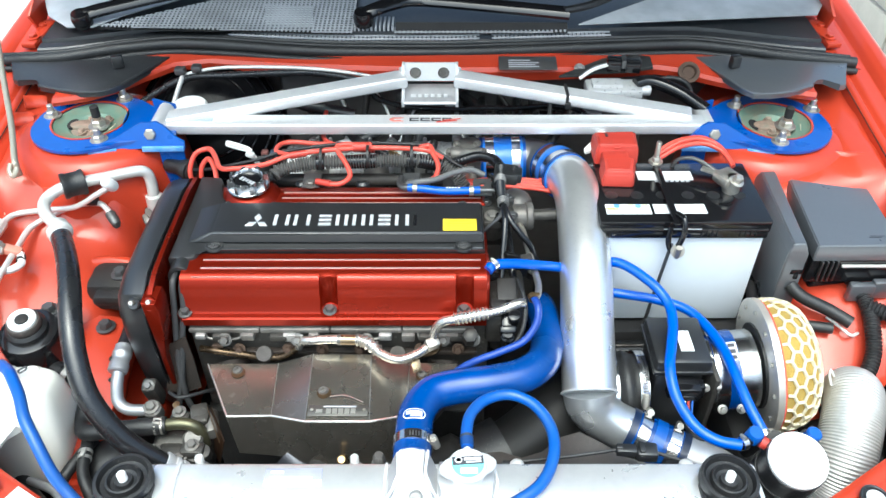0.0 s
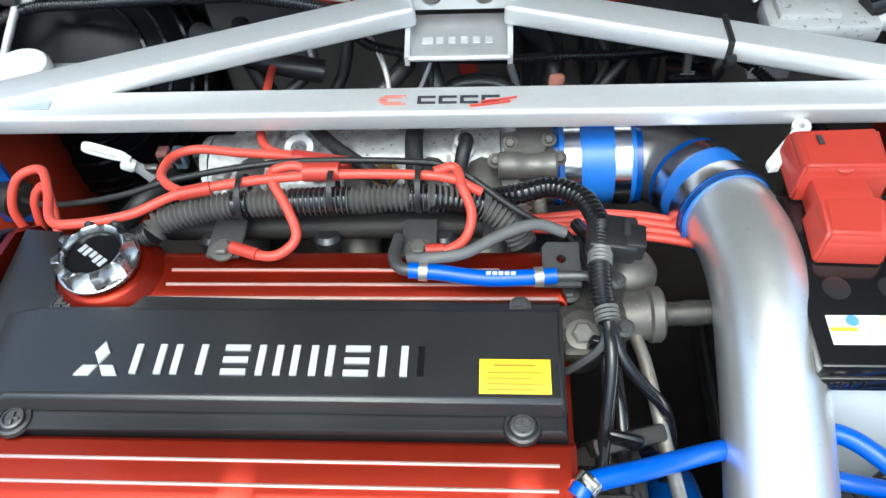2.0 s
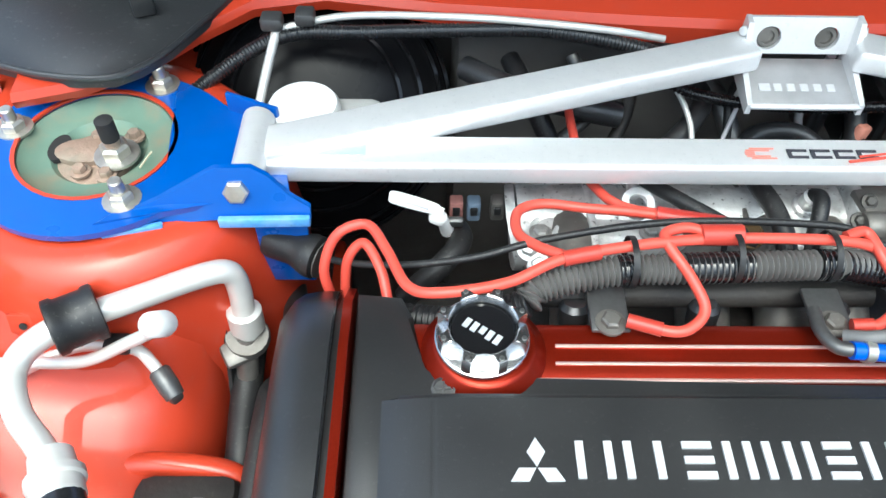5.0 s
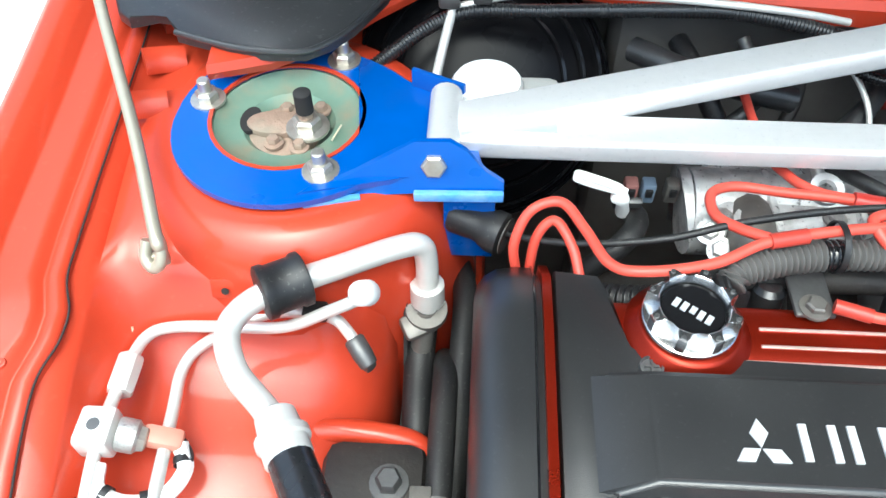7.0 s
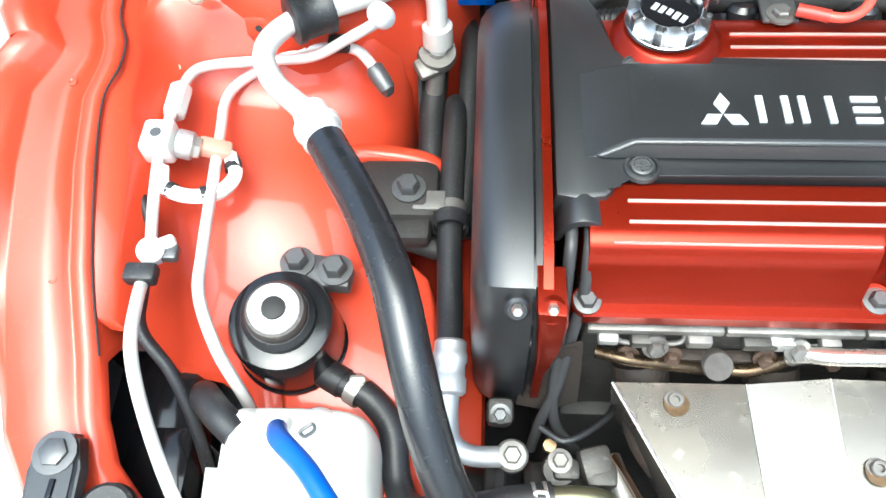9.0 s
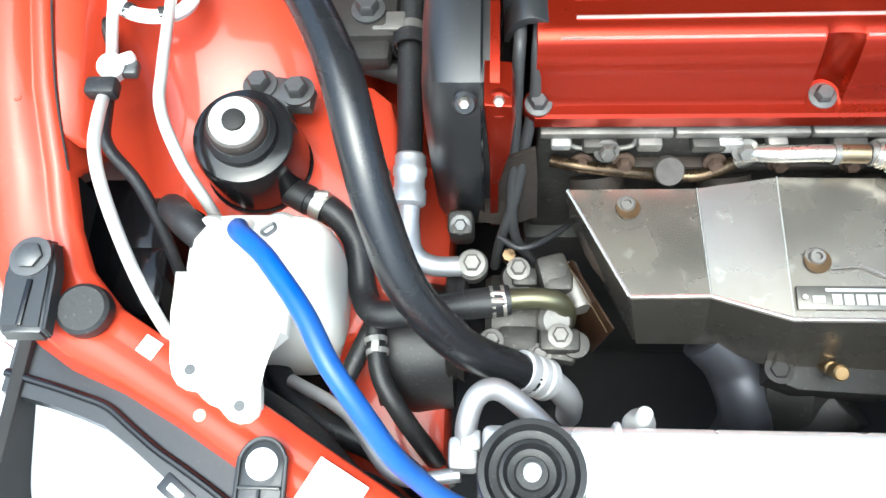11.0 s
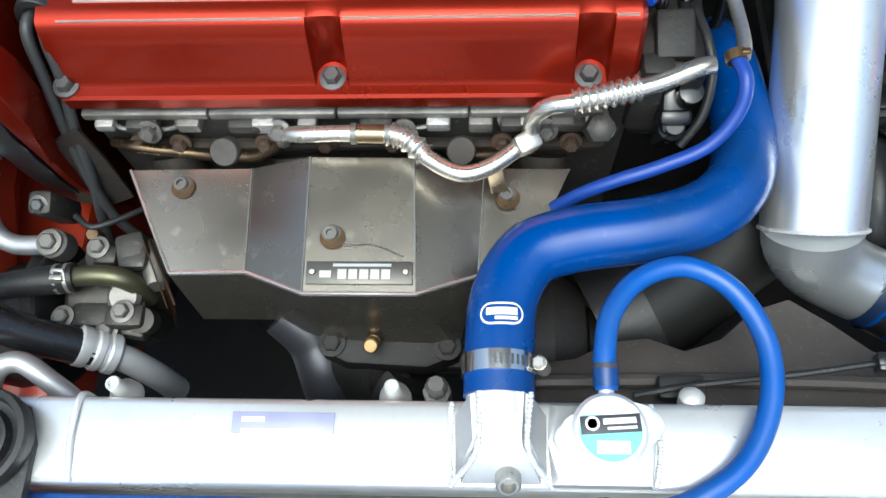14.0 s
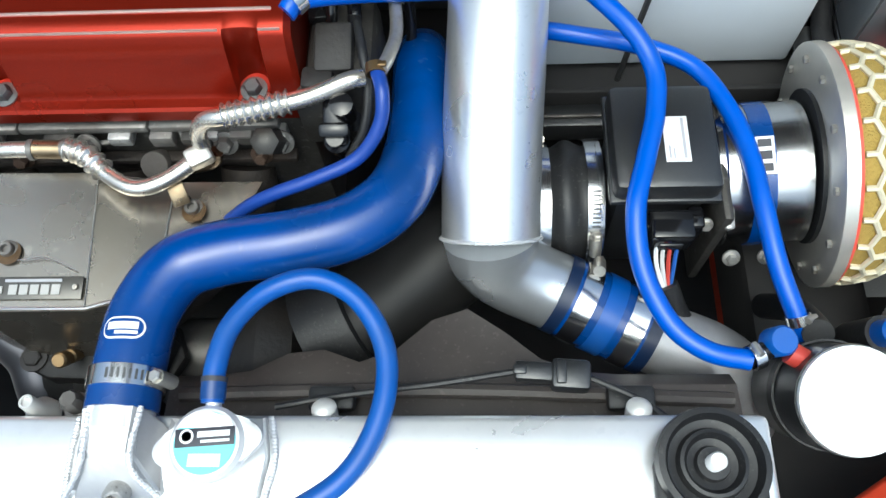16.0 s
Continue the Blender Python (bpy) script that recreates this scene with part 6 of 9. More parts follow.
for q, mm in (((-0.289, 1.064, 0.795), mat("dull_pink_plastic", (0.35, 0.16, 0.14), 0.5)), ((-0.275, 1.064, 0.795), mat("slate_blue_plastic", (0.15, 0.2, 0.27), 0.5)), ((-0.256, 1.065, 0.795), CAST_D)):
    lc = thing("loom_connector", "small dull plug connector beside the manifold", "connector", q, "loom connectors")
    part("shell", box(q, (0.011, 0.012, 0.020), 0.002), mm, lc)
    part("latch", box((q[0], q[1] - 0.007, q[2] + 0.003), (0.006, 0.003, 0.008), 0.001), PLASTIC, lc)
hose("rear_black_hose", [(-0.33, 1.0, 0.76), (-0.30, 1.01, 0.79), (-0.285, 1.035, 0.79), (-0.29, 1.07, 0.77)], 0.009, RUBBER, "black hose at the manifold", "hose")
bz = thing("brass_sensor", "small brass sensor on the manifold", "sensor", (-0.079, 1.006, 0.832))
part("hex", hexbolt((-0.079, 1.006, 0.832), (0, -0.2, 1), 0.008, 0.009), BRASS, bz)
wc = thing("dipstick_handle", "white plastic handle with a clip", "handle", (-0.31, 1.035, 0.80))
part("handle", tube([(-0.3405, 1.0368, 0.8362), (-0.336, 1.0365, 0.8355), (-0.322, 1.0345, 0.8320), (-0.306, 1.0318, 0.8285), (-0.300, 1.0305, 0.8265)], lambda t: 0.0030 + 0.0022 * math.sin(math.pi * min(1.0, t * 1.2)) ** 0.5, 12, 6, flat=0.55), WHITE, wc)
part("slot", tube([(-0.334, 1.0338, 0.8358), (-0.320, 1.0318, 0.8325), (-0.311, 1.0302, 0.8302)], 0.0011, 6, 4), INK_G, wc)
part("clip", merge(box((-0.304, 1.031, 0.820), (0.013, 0.010, 0.010), 0.003, pose(0, 0, 0, 0, 30, 0)), tube([(-0.304, 1.032, 0.822), (-0.299, 1.038, 0.806), (-0.296, 1.044, 0.79)], lambda t: 0.0042 + 0.0016 * t, 12)), WHITE, wc)
part("clip_plate", box((-0.291, 1.040, 0.805), (0.014, 0.006, 0.012), 0.002, pose(0, 0, 0, 20)), BOLT_D, wc)

# idle valve and thermostat clutter at the gearbox end of the head
iv = thing("idle_valve", "grey cast idle valve housing at the end of the head", "valve", (0.11, 0.89, 0.78))
part("body", merge(box((0.082, 0.888, 0.806), (0.042, 0.054, 0.040), 0.008), lathe([(0.017, -0.03), (0.018, -0.004), (0.0155, 0.0), (0.0155, 0.006), (0, 0.006)], (0.069, 0.860, 0.826), (0, -0.15, 1), 22)), GRIME, iv)
part("dome", lathe([(0.023, -0.02), (0.023, 0.0), (0.0215, 0.006), (0.016, 0.012), (0.008, 0.0155), (0, 0.0165)], (0.110, 0.932, 0.802), (0.25, 0.1, 1), 28), CAST_D, iv)
part("barrel", lathe([(0.017, -0.040), (0.0175, -0.018), (0.016, -0.015), (0.0175, -0.012), (0.018, 0.006), (0.0205, 0.008), (0.0205, 0.015), (0.0185, 0.017), (0.011, 0.018), (0, 0.018)], (0.112, 0.888, 0.807), (1, 0.06, 0), 30), CAST_D, iv, "pale worn cast barrel")
part("neck", lathe([(0.0095, 0.014), (0.0085, 0.030), (0.0095, 0.034), (0.0090, 0.060), (0, 0.060)], (0.112, 0.888, 0.807), (1, 0.06, 0), 18), GRIME, iv)
part("bracket_tab", holed([(-0.013, -0.018), (0.013, -0.018), (0.013, 0.018), (-0.010, 0.018), (-0.013, 0.014)], [(0.0, 0.004, 0.0035)], 0.003, pose(0.056, 0.904, 0.8465, 4)), BOLT_D, iv, "flat grey bracket tab with a hole")
part("ear", merge(box((0.068, 0.848, 0.826), (0.026, 0.016, 0.012), 0.004), box((0.062, 0.87, 0.828), (0.02, 0.02, 0.010), 0.003)), GRIME, iv)
add_bolt(iv, (0.0685, 0.8555, 0.8325), (0, -0.15, 1), 0.0075, 0.006, CAST_D)
for q in ((0.062, 0.892, 0.828), (0.098, 0.865, 0.826), (0.096, 0.905, 0.826)):
    add_bolt(iv, q, (0, 0, 1), 0.005, 0.005, BOLT_D)
th = thing("thermostat_housing", "grimy aluminium thermostat housing with sensors", "housing", (0.09, 0.74, 0.7))
part("body", merge(box((0.085, 0.76, 0.745), (0.05, 0.08, 0.09), 0.012), box((0.07, 0.72, 0.76), (0.03, 0.03, 0.05), 0.006)), GRIME, th)
part("sensor", lathe([(0.009, -0.02), (0.009, 0.012), (0.006, 0.014), (0.006, 0.02), (0, 0.02)], (0.083, 0.694, 0.755), (0, -0.4, 1), 16), PLASTIC_G, th)
part("sensor", lathe([(0.010, -0.02), (0.010, 0.008), (0.007, 0.010), (0, 0.012)], (0.035, 0.69, 0.765), (0, -0.6, 1), 6), GRIME, th)
part("plug", lathe([(0.007, -0.02), (0.008, 0.006), (0, 0.008)], (0.09, 0.70, 0.79), (0, -0.3, 1), 12), PLASTIC_G, th)
part("cast_bracket", merge(box((0.083, 0.742, 0.797), (0.026, 0.034, 0.010), 0.003, pose(0, 0, 0, 18)), box((0.072, 0.722, 0.785), (0.022, 0.018, 0.020), 0.004)), DARK, th)
part("dark_bracket", box((0.095, 0.80, 0.785), (0.05, 0.012, 0.05), 0.003, pose(0, 0, 0, 20, 0, 15)), DARK, th)
part("bolt_boss", lathe([(0.009, 0), (0.009, 0.02), (0.006, 0.022), (0, 0.022)], (0.125, 0.815, 0.76), (0, -0.5, 1), 14), GRIME, th)
cp = thing("coil_connector", "black sensor connector with brass terminals", "connector", (0.083, 0.70, 0.765))
part("shell", merge(box((0.083, 0.702, 0.772), (0.017, 0.036, 0.018), 0.004, pose(0, 0, 0, 35)), box((0.083, 0.694, 0.772), (0.021, 0.010, 0.020), 0.003, pose(0, 0, 0, 35))), PLASTIC_G, cp)
part("terminal", merge(box((0.082, 0.688, 0.757), (0.005, 0.008, 0.004), 0.001), box((0.087, 0.690, 0.760), (0.003, 0.008, 0.004), 0.001)), BRASS, cp)
hose("thin_loom", [(0.098, 0.76, 0.80), (0.103, 0.735, 0.80), (0.106, 0.715, 0.79), (0.102, 0.695, 0.772), (0.09, 0.682, 0.755)], 0.0032, RUBBER, "thin black loom with pale stripe", "cable")
hose("steel_coolant_line", [(0.098, 0.90, 0.80), (0.112, 0.86, 0.805), (0.12, 0.80, 0.80), (0.125, 0.755, 0.80), (0.122, 0.725, 0.81), (0.118, 0.71, 0.815)], 0.0045, ZINC, "silver steel coolant line", "pipe")
sb = thing("small_coolant_hose", "thin blue silicone hose with clip", "hose", (0.1, 0.68, 0.78))
SBH = [(0.114, 0.715, 0.813), (0.119, 0.695, 0.811), (0.116, 0.68, 0.797), (0.10, 0.666, 0.781), (0.07, 0.656, 0.772), (0.045, 0.651, 0.764), (0.024, 0.648, 0.752), (0.005, 0.645, 0.735)]
part("hose", tube(SBH, 0.0047, 12), mat("purplish_blue_silicone", (0.012, 0.046, 0.27), 0.4), sb)
part("clip", merge(band((0.1145, 0.712, 0.8125), (0.1, -0.9, -0.1), 0.0058, 0.007, 0.001, 16), box((0.119, 0.712, 0.8185), (0.006, 0.004, 0.003), 0.001)), BRASS, sb)

# ---- intercooler pipe ----
PIPE = [(0.176, 1.015, 0.803), (0.184, 0.995, 0.809), (0.194, 0.955, 0.820), (0.198, 0.905, 0.821), (0.196, 0.84, 0.807), (0.193, 0.77, 0.783), (0.1885, 0.70, 0.750), (0.187, 0.64, 0.714)]
ip = thing("intercooler_pipe", "polished aluminium intercooler pipe rising over the engine", "pipe", (0.19, 0.8, 0.75))
part("upper_pipe", tube(PIPE, 0.0350, 32, 10), ALU, ip)
LOWP = [(0.187, 0.641, 0.7145), (0.189, 0.633, 0.703), (0.199, 0.626, 0.691), (0.216, 0.619, 0.681), (0.24, 0.611, 0.672), (0.27, 0.598, 0.665)]
part("lower_elbow", tube(LOWP, lambda t: 0.0342 - 0.0052 * min(1.0, t * 1.6), 32, 8), SATIN, ip)
part("weld_bead", tube([(0.187 + 0.0352 * math.cos(a), 0.6395 + 0.0352 * math.sin(a) * -0.52, 0.7140 + 0.0352 * math.sin(a) * 0.855) for a in np.linspace(0, 2 * math.pi, 40)], lambda t: 0.0013 + 0.0004 * math.sin(t * 300), 8, 3), ALU_BR, ip, "wavy weld bead")
part("end_pipe", tube([(0.28, 0.594, 0.663), (0.315, 0.580, 0.656), (0.345, 0.570, 0.648), (0.368, 0.558, 0.632), (0.38, 0.54, 0.60), (0.382, 0.53, 0.55)], 0.0275, 28), DULLAL, ip, "matte cast pipe end")


def coupler(name, pts, r, label):
    c = thing(name, label, "hose", pts[len(pts) // 2], "blue couplers")
    # rear couplers take the brighter blue, the front one the darker
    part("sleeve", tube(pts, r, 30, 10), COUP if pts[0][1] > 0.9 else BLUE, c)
    for u in (0.22, 0.78):
        p, d = along(pts, u)
        worm_clamp(c, p, d, r + 0.0005, 0.0135, (0.2, 0.5, -1) if p.y > 0.9 else (0.3, 0.8, 1))
    for u in (0.035, 0.965):
        p, d = along(pts, u)
        part("dark_edge", band(p, d, r + 0.0002, 0.0048 if pts[0][1] > 0.9 else 0.009, 0.0005, 30), BLUE if pts[0][1] > 0.9 else NAVY, c, "darker sleeve edge")
    p, d = along(pts, 0.5)
    if pts[0][1] < 0.9:
        part("marking", band(p, d, r + 0.0003, 0.014, 0.0006, 30), BLUE_V, c)
    return c


coupler("silicone_coupler", [(0.236, 0.6125, 0.6735), (0.27, 0.598, 0.665), (0.302, 0.584, 0.659)], 0.0298, "blue silicone coupler with two clamps on the pipe")
coupler("silicone_coupler", [(0.060, 1.058, 0.79), (0.095, 1.058, 0.792), (0.132, 1.058, 0.793)], 0.037, "blue silicone coupler at the throttle body")
coupler("silicone_coupler", [(0.172, 1.028, 0.800), (0.181, 1.004, 0.807), (0.189, 0.976, 0.814)], 0.0372, "blue silicone coupler on the pipe bend")
ie = thing("throttle_elbow", "dark metal elbow between two blue couplers", "pipe", (0.14, 1.058, 0.79))
part("elbow", tube([(0.11, 1.058, 0.793), (0.135, 1.057, 0.793), (0.155, 1.048, 0.795), (0.174, 1.022, 0.801), (0.182, 1.0, 0.807)], 0.0345, 28, 8), DCHROME, ie)

# ---- radiator hose ----
rh = thing("radiator_hose", "thick blue silicone radiator hose in an S bend", "hose", (0.05, 0.6, 0.72))
RH = [(-0.034, 0.506, 0.764), (-0.0335, 0.535, 0.764), (-0.030, 0.570, 0.763), (-0.014, 0.598, 0.762), (0.015, 0.609, 0.762), (0.06, 0.616, 0.762), (0.098, 0.628, 0.761), (0.124, 0.652, 0.758), (0.135, 0.69, 0.750), (0.137, 0.73, 0.742), (0.1365, 0.77, 0.732), (0.136, 0.80, 0.712), (0.135, 0.82, 0.675)]
part("hose", tube(RH, 0.0213, 28, 10), BLUE, rh)
worm_clamp(rh, (-0.034, 0.524, 0.764), (0, 1, 0), 0.0216, 0.012, (1, 0, 0.25))
def pill(w, h, n=10):
    r = h / 2
    return [(w / 2 - r + r * math.cos(a), r * math.sin(a)) for a in np.linspace(-math.pi / 2, math.pi / 2, n)] + [(-w / 2 + r + r * math.cos(a), r * math.sin(a)) for a in np.linspace(math.pi / 2, 1.5 * math.pi, n)]


def wrap_mark(poly, r, cy, h, mtl, nm):
    """A flat outline bent round a hose of radius r that runs along y."""
    bm = prism(poly, 0, h)
    bmesh.ops.subdivide_edges(bm, edges=[e for e in bm.edges if abs(e.verts[0].co.x - e.verts[1].co.x) > 0.004], cuts=4)
    bmesh.ops.triangulate(bm, faces=bm.faces[:])
    for v in bm.verts:
        a = v.co.x / r
        v.co = Vector((-0.0325 + (r + v.co.z) * math.sin(a), cy + v.co.y, 0.7635 + (r + v.co.z) * math.cos(a)))
    return part(nm, bm, mtl, rh)


wrap_mark(pill(0.0265, 0.0135), 0.0214, 0.5515, 0.0006, PAPER, "maker_mark")
wrap_mark(pill(0.0240, 0.0110), 0.0214, 0.5515, 0.0009, BLUE, "mark_field")
wrap_mark([(-0.009, -0.001), (0.009, -0.001), (0.009, 0.0035), (-0.009, 0.0035)], 0.0214, 0.5515, 0.0012, PAPER, "print_bar")
wrap_mark([(-0.004, -0.004), (0.009, -0.004), (0.009, -0.002), (-0.004, -0.002)], 0.0214, 0.5515, 0.0012, PAPER, "print_bar")

# ---- radiator ----
rad = thing("radiator", "welded bare aluminium radiator", "radiator", (0, 0.48, 0.35))
part("top_tank", span(-0.37, 0.345, 0.454, 0.506, 0.712, 0.757, 0.005, 3), TANK, rad)
part("core", span(-0.36, 0.335, 0.458, 0.502, 0.35, 0.712, 0.001), CORE, rad)
part("end_seam", tube([(-0.288, 0.4545, 0.757), (-0.291, 0.48, 0.7585), (-0.290, 0.5055, 0.757), (-0.29, 0.5065, 0.73)], 0.0022, 8), ALU_BR, rad)
# outlet neck and filler boxes with weld beads
nb = bmesh.new()
ring_a = [(-0.060, 0.457, 0.756), (-0.006, 0.457, 0.756), (-0.006, 0.500, 0.757), (-0.060, 0.500, 0.757)]
ring_b = [(-0.047, 0.478, 0.777), (-0.019, 0.478, 0.777), (-0.017, 0.509, 0.781), (-0.050, 0.509, 0.781)]
va = [nb.verts.new(v) for v in ring_a]
vb = [nb.verts.new(v) for v in ring_b]
for i in range(4):
    nb.faces.new((va[i], va[(i + 1) % 4], vb[(i + 1) % 4], vb[i]))
nb.faces.new(vb)
bmesh.ops.bevel(nb, geom=nb.edges[:], offset=0.003, segments=2, affect="EDGES")
# greyer metal than the tank carries the shading of the neck's facets
part("outlet_neck", nb, DULLAL, rad, "faceted welded outlet neck")
part("drain_spigot", lathe([(0.0075, -0.004), (0.0075, 0.010), (0.006, 0.012), (0.0045, 0.012), (0.004, 0.006), (0, 0.006)], (-0.029, 0.464, 0.758), (0, -0.75, 0.66), 20), CAST, rad)
part("outlet_spigot", tube([(-0.034, 0.495, 0.763), (-0.034, 0.522, 0.764)], 0.0195, 24, 2), ALU_BR, rad)
part("filler_box", prism([(-0.004, 0.456), (0.052, 0.456), (0.056, 0.480), (0.052, 0.503), (-0.004, 0.503), (-0.006, 0.48)], 0.750, 0.7655, 0.004), TANK, rad)
part("filler_neck", lathe([(0.018, 0), (0.018, 0.014), (0, 0.014)], (0.0265, 0.484, 0.765), (0, 0, 1), 28), ALU_BR, rad)
part("overflow_spigot", tube([(0.0265, 0.498, 0.776), (0.0262, 0.512, 0.782)], 0.0045, 10, 2), ALU_BR, rad)
for loop in ([(-0.062, 0.456, 0.758), (-0.047, 0.474, 0.777), (-0.046, 0.506, 0.779)], [(-0.004, 0.456, 0.758), (-0.018, 0.474, 0.777), (-0.016, 0.506, 0.779)], [(-0.062, 0.456, 0.758), (-0.063, 0.48, 0.758), (-0.062, 0.504, 0.758)], [(0.055, 0.457, 0.759), (0.059, 0.48, 0.759), (0.055, 0.504, 0.759)]):
    part("weld_bead", tube(loop, lambda t: 0.0018 + 0.0002 * math.sin(t * 150) + 0.0002 * math.sin(t * 37), 8, 60), ALU_BR, rad)
rc = thing("pressure_cap", "silver radiator cap with black and turquoise print", "cap", (0.0265, 0.484, 0.779))
part("disc", merge(lathe([(0.020, 0), (0.0213, 0.001), (0.0213, 0.005), (0.019, 0.0075), (0, 0.0085)], (0.0265, 0.484, 0.779), (0, 0, 1), 40), prism([(0.0265 + 0.031 * math.copysign(abs(math.cos(a)) ** 1.3, math.cos(a)) * 0.99 - 0.013 * math.sin(a) * 0.16, 0.484 + 0.0165 * math.sin(a) + 0.031 * math.cos(a) * 0.16) for a in np.linspace(0, 2 * math.pi, 40, endpoint=False)], 0.7795, 0.7835, 0.0012)), ALU_BR, rc)
part("turquoise_field", lathe([(0.0172, 0), (0.0172, 0.0006), (0, 0.0006)], (0.0265, 0.484, 0.7872), (0, 0, 1), 36), TEAL, rc)
part("white_field", prism([(0.0105, 0.492), (0.0135, 0.4975), (0.0265, 0.5015), (0.0395, 0.4975), (0.0425, 0.492)], 0.7875, 0.7883, 0), PAPER, rc)
part("black_field", box((0.0265, 0.487, 0.7881), (0.033, 0.010, 0.0008), 0.0002, pose(0, 0, 0, 0, 0, 4)), INK, rc)
part("white_field", box((0.0275, 0.4745, 0.7879), (0.018, 0.007, 0.0006), 0.0002), PAPER, rc)
bars(rc, (0.0225, 0.4865, 0.7886), (1, 0.07, 0), (-0.07, 1, 0), [(0, 0, 0.018, 0.0032), (0.002, -0.003, 0.018, -0.0015)], PAPER, 0.0003)
part("dot", lathe([(0.004, 0), (0.004, 0.0004), (0.0028, 0.0004), (0.0028, 0.0)], (0.0165, 0.487, 0.7886), (0, 0, 1), 20), PAPER, rc)
stk = thing("radiator_sticker", "pale violet and white sticker on the radiator tank", "sticker", (-0.163, 0.486, 0.757))
part("field", box((-0.163, 0.4905, 0.7575), (0.062, 0.013, 0.0008), 0.0002), INK_B, stk)
part("field", box((-0.163, 0.4795, 0.7575), (0.062, 0.008, 0.0008), 0.0002), PAPER, stk)
bars(stk, (-0.188, 0.481, 0.7579), (1, 0, 0), (0, 1, 0), [(0, 0, 0.046, 0.006), (0, 0.010, 0.014, 0.013)], PAPER, 0.0004)
for x in (-0.273, -0.099):
    part("stay_peg", lathe([(0.0105, -0.014), (0.0095, -0.007), (0.0052, -0.001), (0.0048, 0.011), (0.0042, 0.0118), (0.0030, 0.0118), (0.0028, 0.010), (0, 0.010)], (x, 0.513, 0.744), (0, 0.1, 1), 18), GREYMET, thing("mounting_peg", "white plastic peg behind the radiator tank", "peg", (x, 0.513, 0.74), "radiator pegs"))
part("sensor_body", lathe([(0.009, -0.012), (0.009, 0.0), (0.0065, 0.001), (0.007, 0.010), (0.005, 0.014), (0, 0.014)], (-0.072, 0.514, 0.744), (0, 0.1, 1), 8), CAST_D, thing("radiator_sensor", "zinc plated hexagonal sensor behind the radiator", "sensor", (-0.072, 0.514, 0.745)))
for x, s in ((-0.3415, -1), (0.306, 1)):
    b = thing("radiator_mount", "black rubber radiator mount in a steel bracket", "mount", (x, 0.476, 0.757), "radiator mounts")
    part("bracket", prism([(x - 0.031, 0.42), (x + 0.031, 0.42), (x + 0.031, 0.476), (x + 0.022, 0.498), (x, 0.507), (x - 0.022, 0.498), (x - 0.031, 0.476)], 0.756, 0.762, 0.002), RUBBER, b)
    part("bushing", lathe([(0.0305, 0.004), (0.0315, 0.010), (0.0305, 0.016), (0.027, 0.0165), (0.0245, 0.010), (0.020, 0.009), (0.0185, 0.0145), (0.0165, 0.015), (0.014, 0.010), (0.010, 0.009), (0.009, 0.013), (0, 0.013)], (x, 0.476, 0.757), (0, 0, 1), 40), RUBBER, b)
    part("pin", lathe([(0.005, 0.0), (0.005, 0.022), (0.004, 0.0235), (0, 0.0235)], (x, 0.476, 0.757), (0, 0, 1), 16), WHITE, b)
fs = thing("fan_shroud", "dusty brown-black plastic fan shroud behind the radiator", "shroud", (0.15, 0.55, 0.6))
part("rim", sheet([[(x, 0.508, 0.712) for x in np.linspace(-0.03, 0.345, 16)], [(x, 0.535, 0.708) for x in np.linspace(-0.03, 0.345, 16)], [(x, 0.545 + 0.048 * math.exp(-((x - 0.165) / 0.045) ** 2) + 0.02 * math.exp(-((x - 0.06) / 0.03) ** 2), 0.696) for x in np.linspace(-0.03, 0.345, 16)], [(x, 0.552 + 0.048 * math.exp(-((x - 0.165) / 0.045) ** 2) + 0.02 * math.exp(-((x - 0.06) / 0.03) ** 2), 0.60) for x in np.linspace(-0.03, 0.345, 16)]], 0.003), SHROUD, fs)
part("rib", tube([(-0.02, 0.528, 0.713), (0.15, 0.53, 0.714), (0.34, 0.524, 0.712)], 0.005, 8), SHROUD, fs)
for x in (0.083, 0.273):
    c = thing("shroud_clip", "black clip with a white nub at the radiator edge", "clip", (x, 0.515, 0.73), "shroud clips")
    part("base", box((x, 0.523, 0.722), (0.03, 0.016, 0.01), 0.003), RUBBER, c)
    part("nub", lathe([(0.008, -0.006), (0.0078, 0.002), (0.005, 0.005), (0, 0.006)], (x, 0.511, 0.745), (0, 0.5, 1), 16), GREYMET, c)
cn = thing("fan_connector", "black two-part electrical connector with thin wire", "connector", (0.207, 0.527, 0.735))
part("plug", merge(box((0.212, 0.536, 0.737), (0.024, 0.012, 0.011), 0.002, pose(0, 0, 0, 0, 0, -4)), box((0.203, 0.5365, 0.7425), (0.008, 0.006, 0.004), 0.001)), PLASTIC, cn)
part("socket", merge(box((0.2345, 0.5335, 0.737), (0.024, 0.019, 0.015), 0.003, pose(0, 0, 0, 0, 0, -4)), box((0.228, 0.534, 0.745), (0.006, 0.014, 0.005), 0.001)), PLASTIC, cn)
part("wire", tube([(0.05, 0.515, 0.735), (0.09, 0.522, 0.735), (0.15, 0.529, 0.736), (0.20, 0.5365, 0.737)], 0.0022, 8), RUBBER, cn)
part("wire", tube([(0.246, 0.5325, 0.737), (0.275, 0.518, 0.74), (0.295, 0.5, 0.748)], 0.0022, 8), RUBBER, cn)

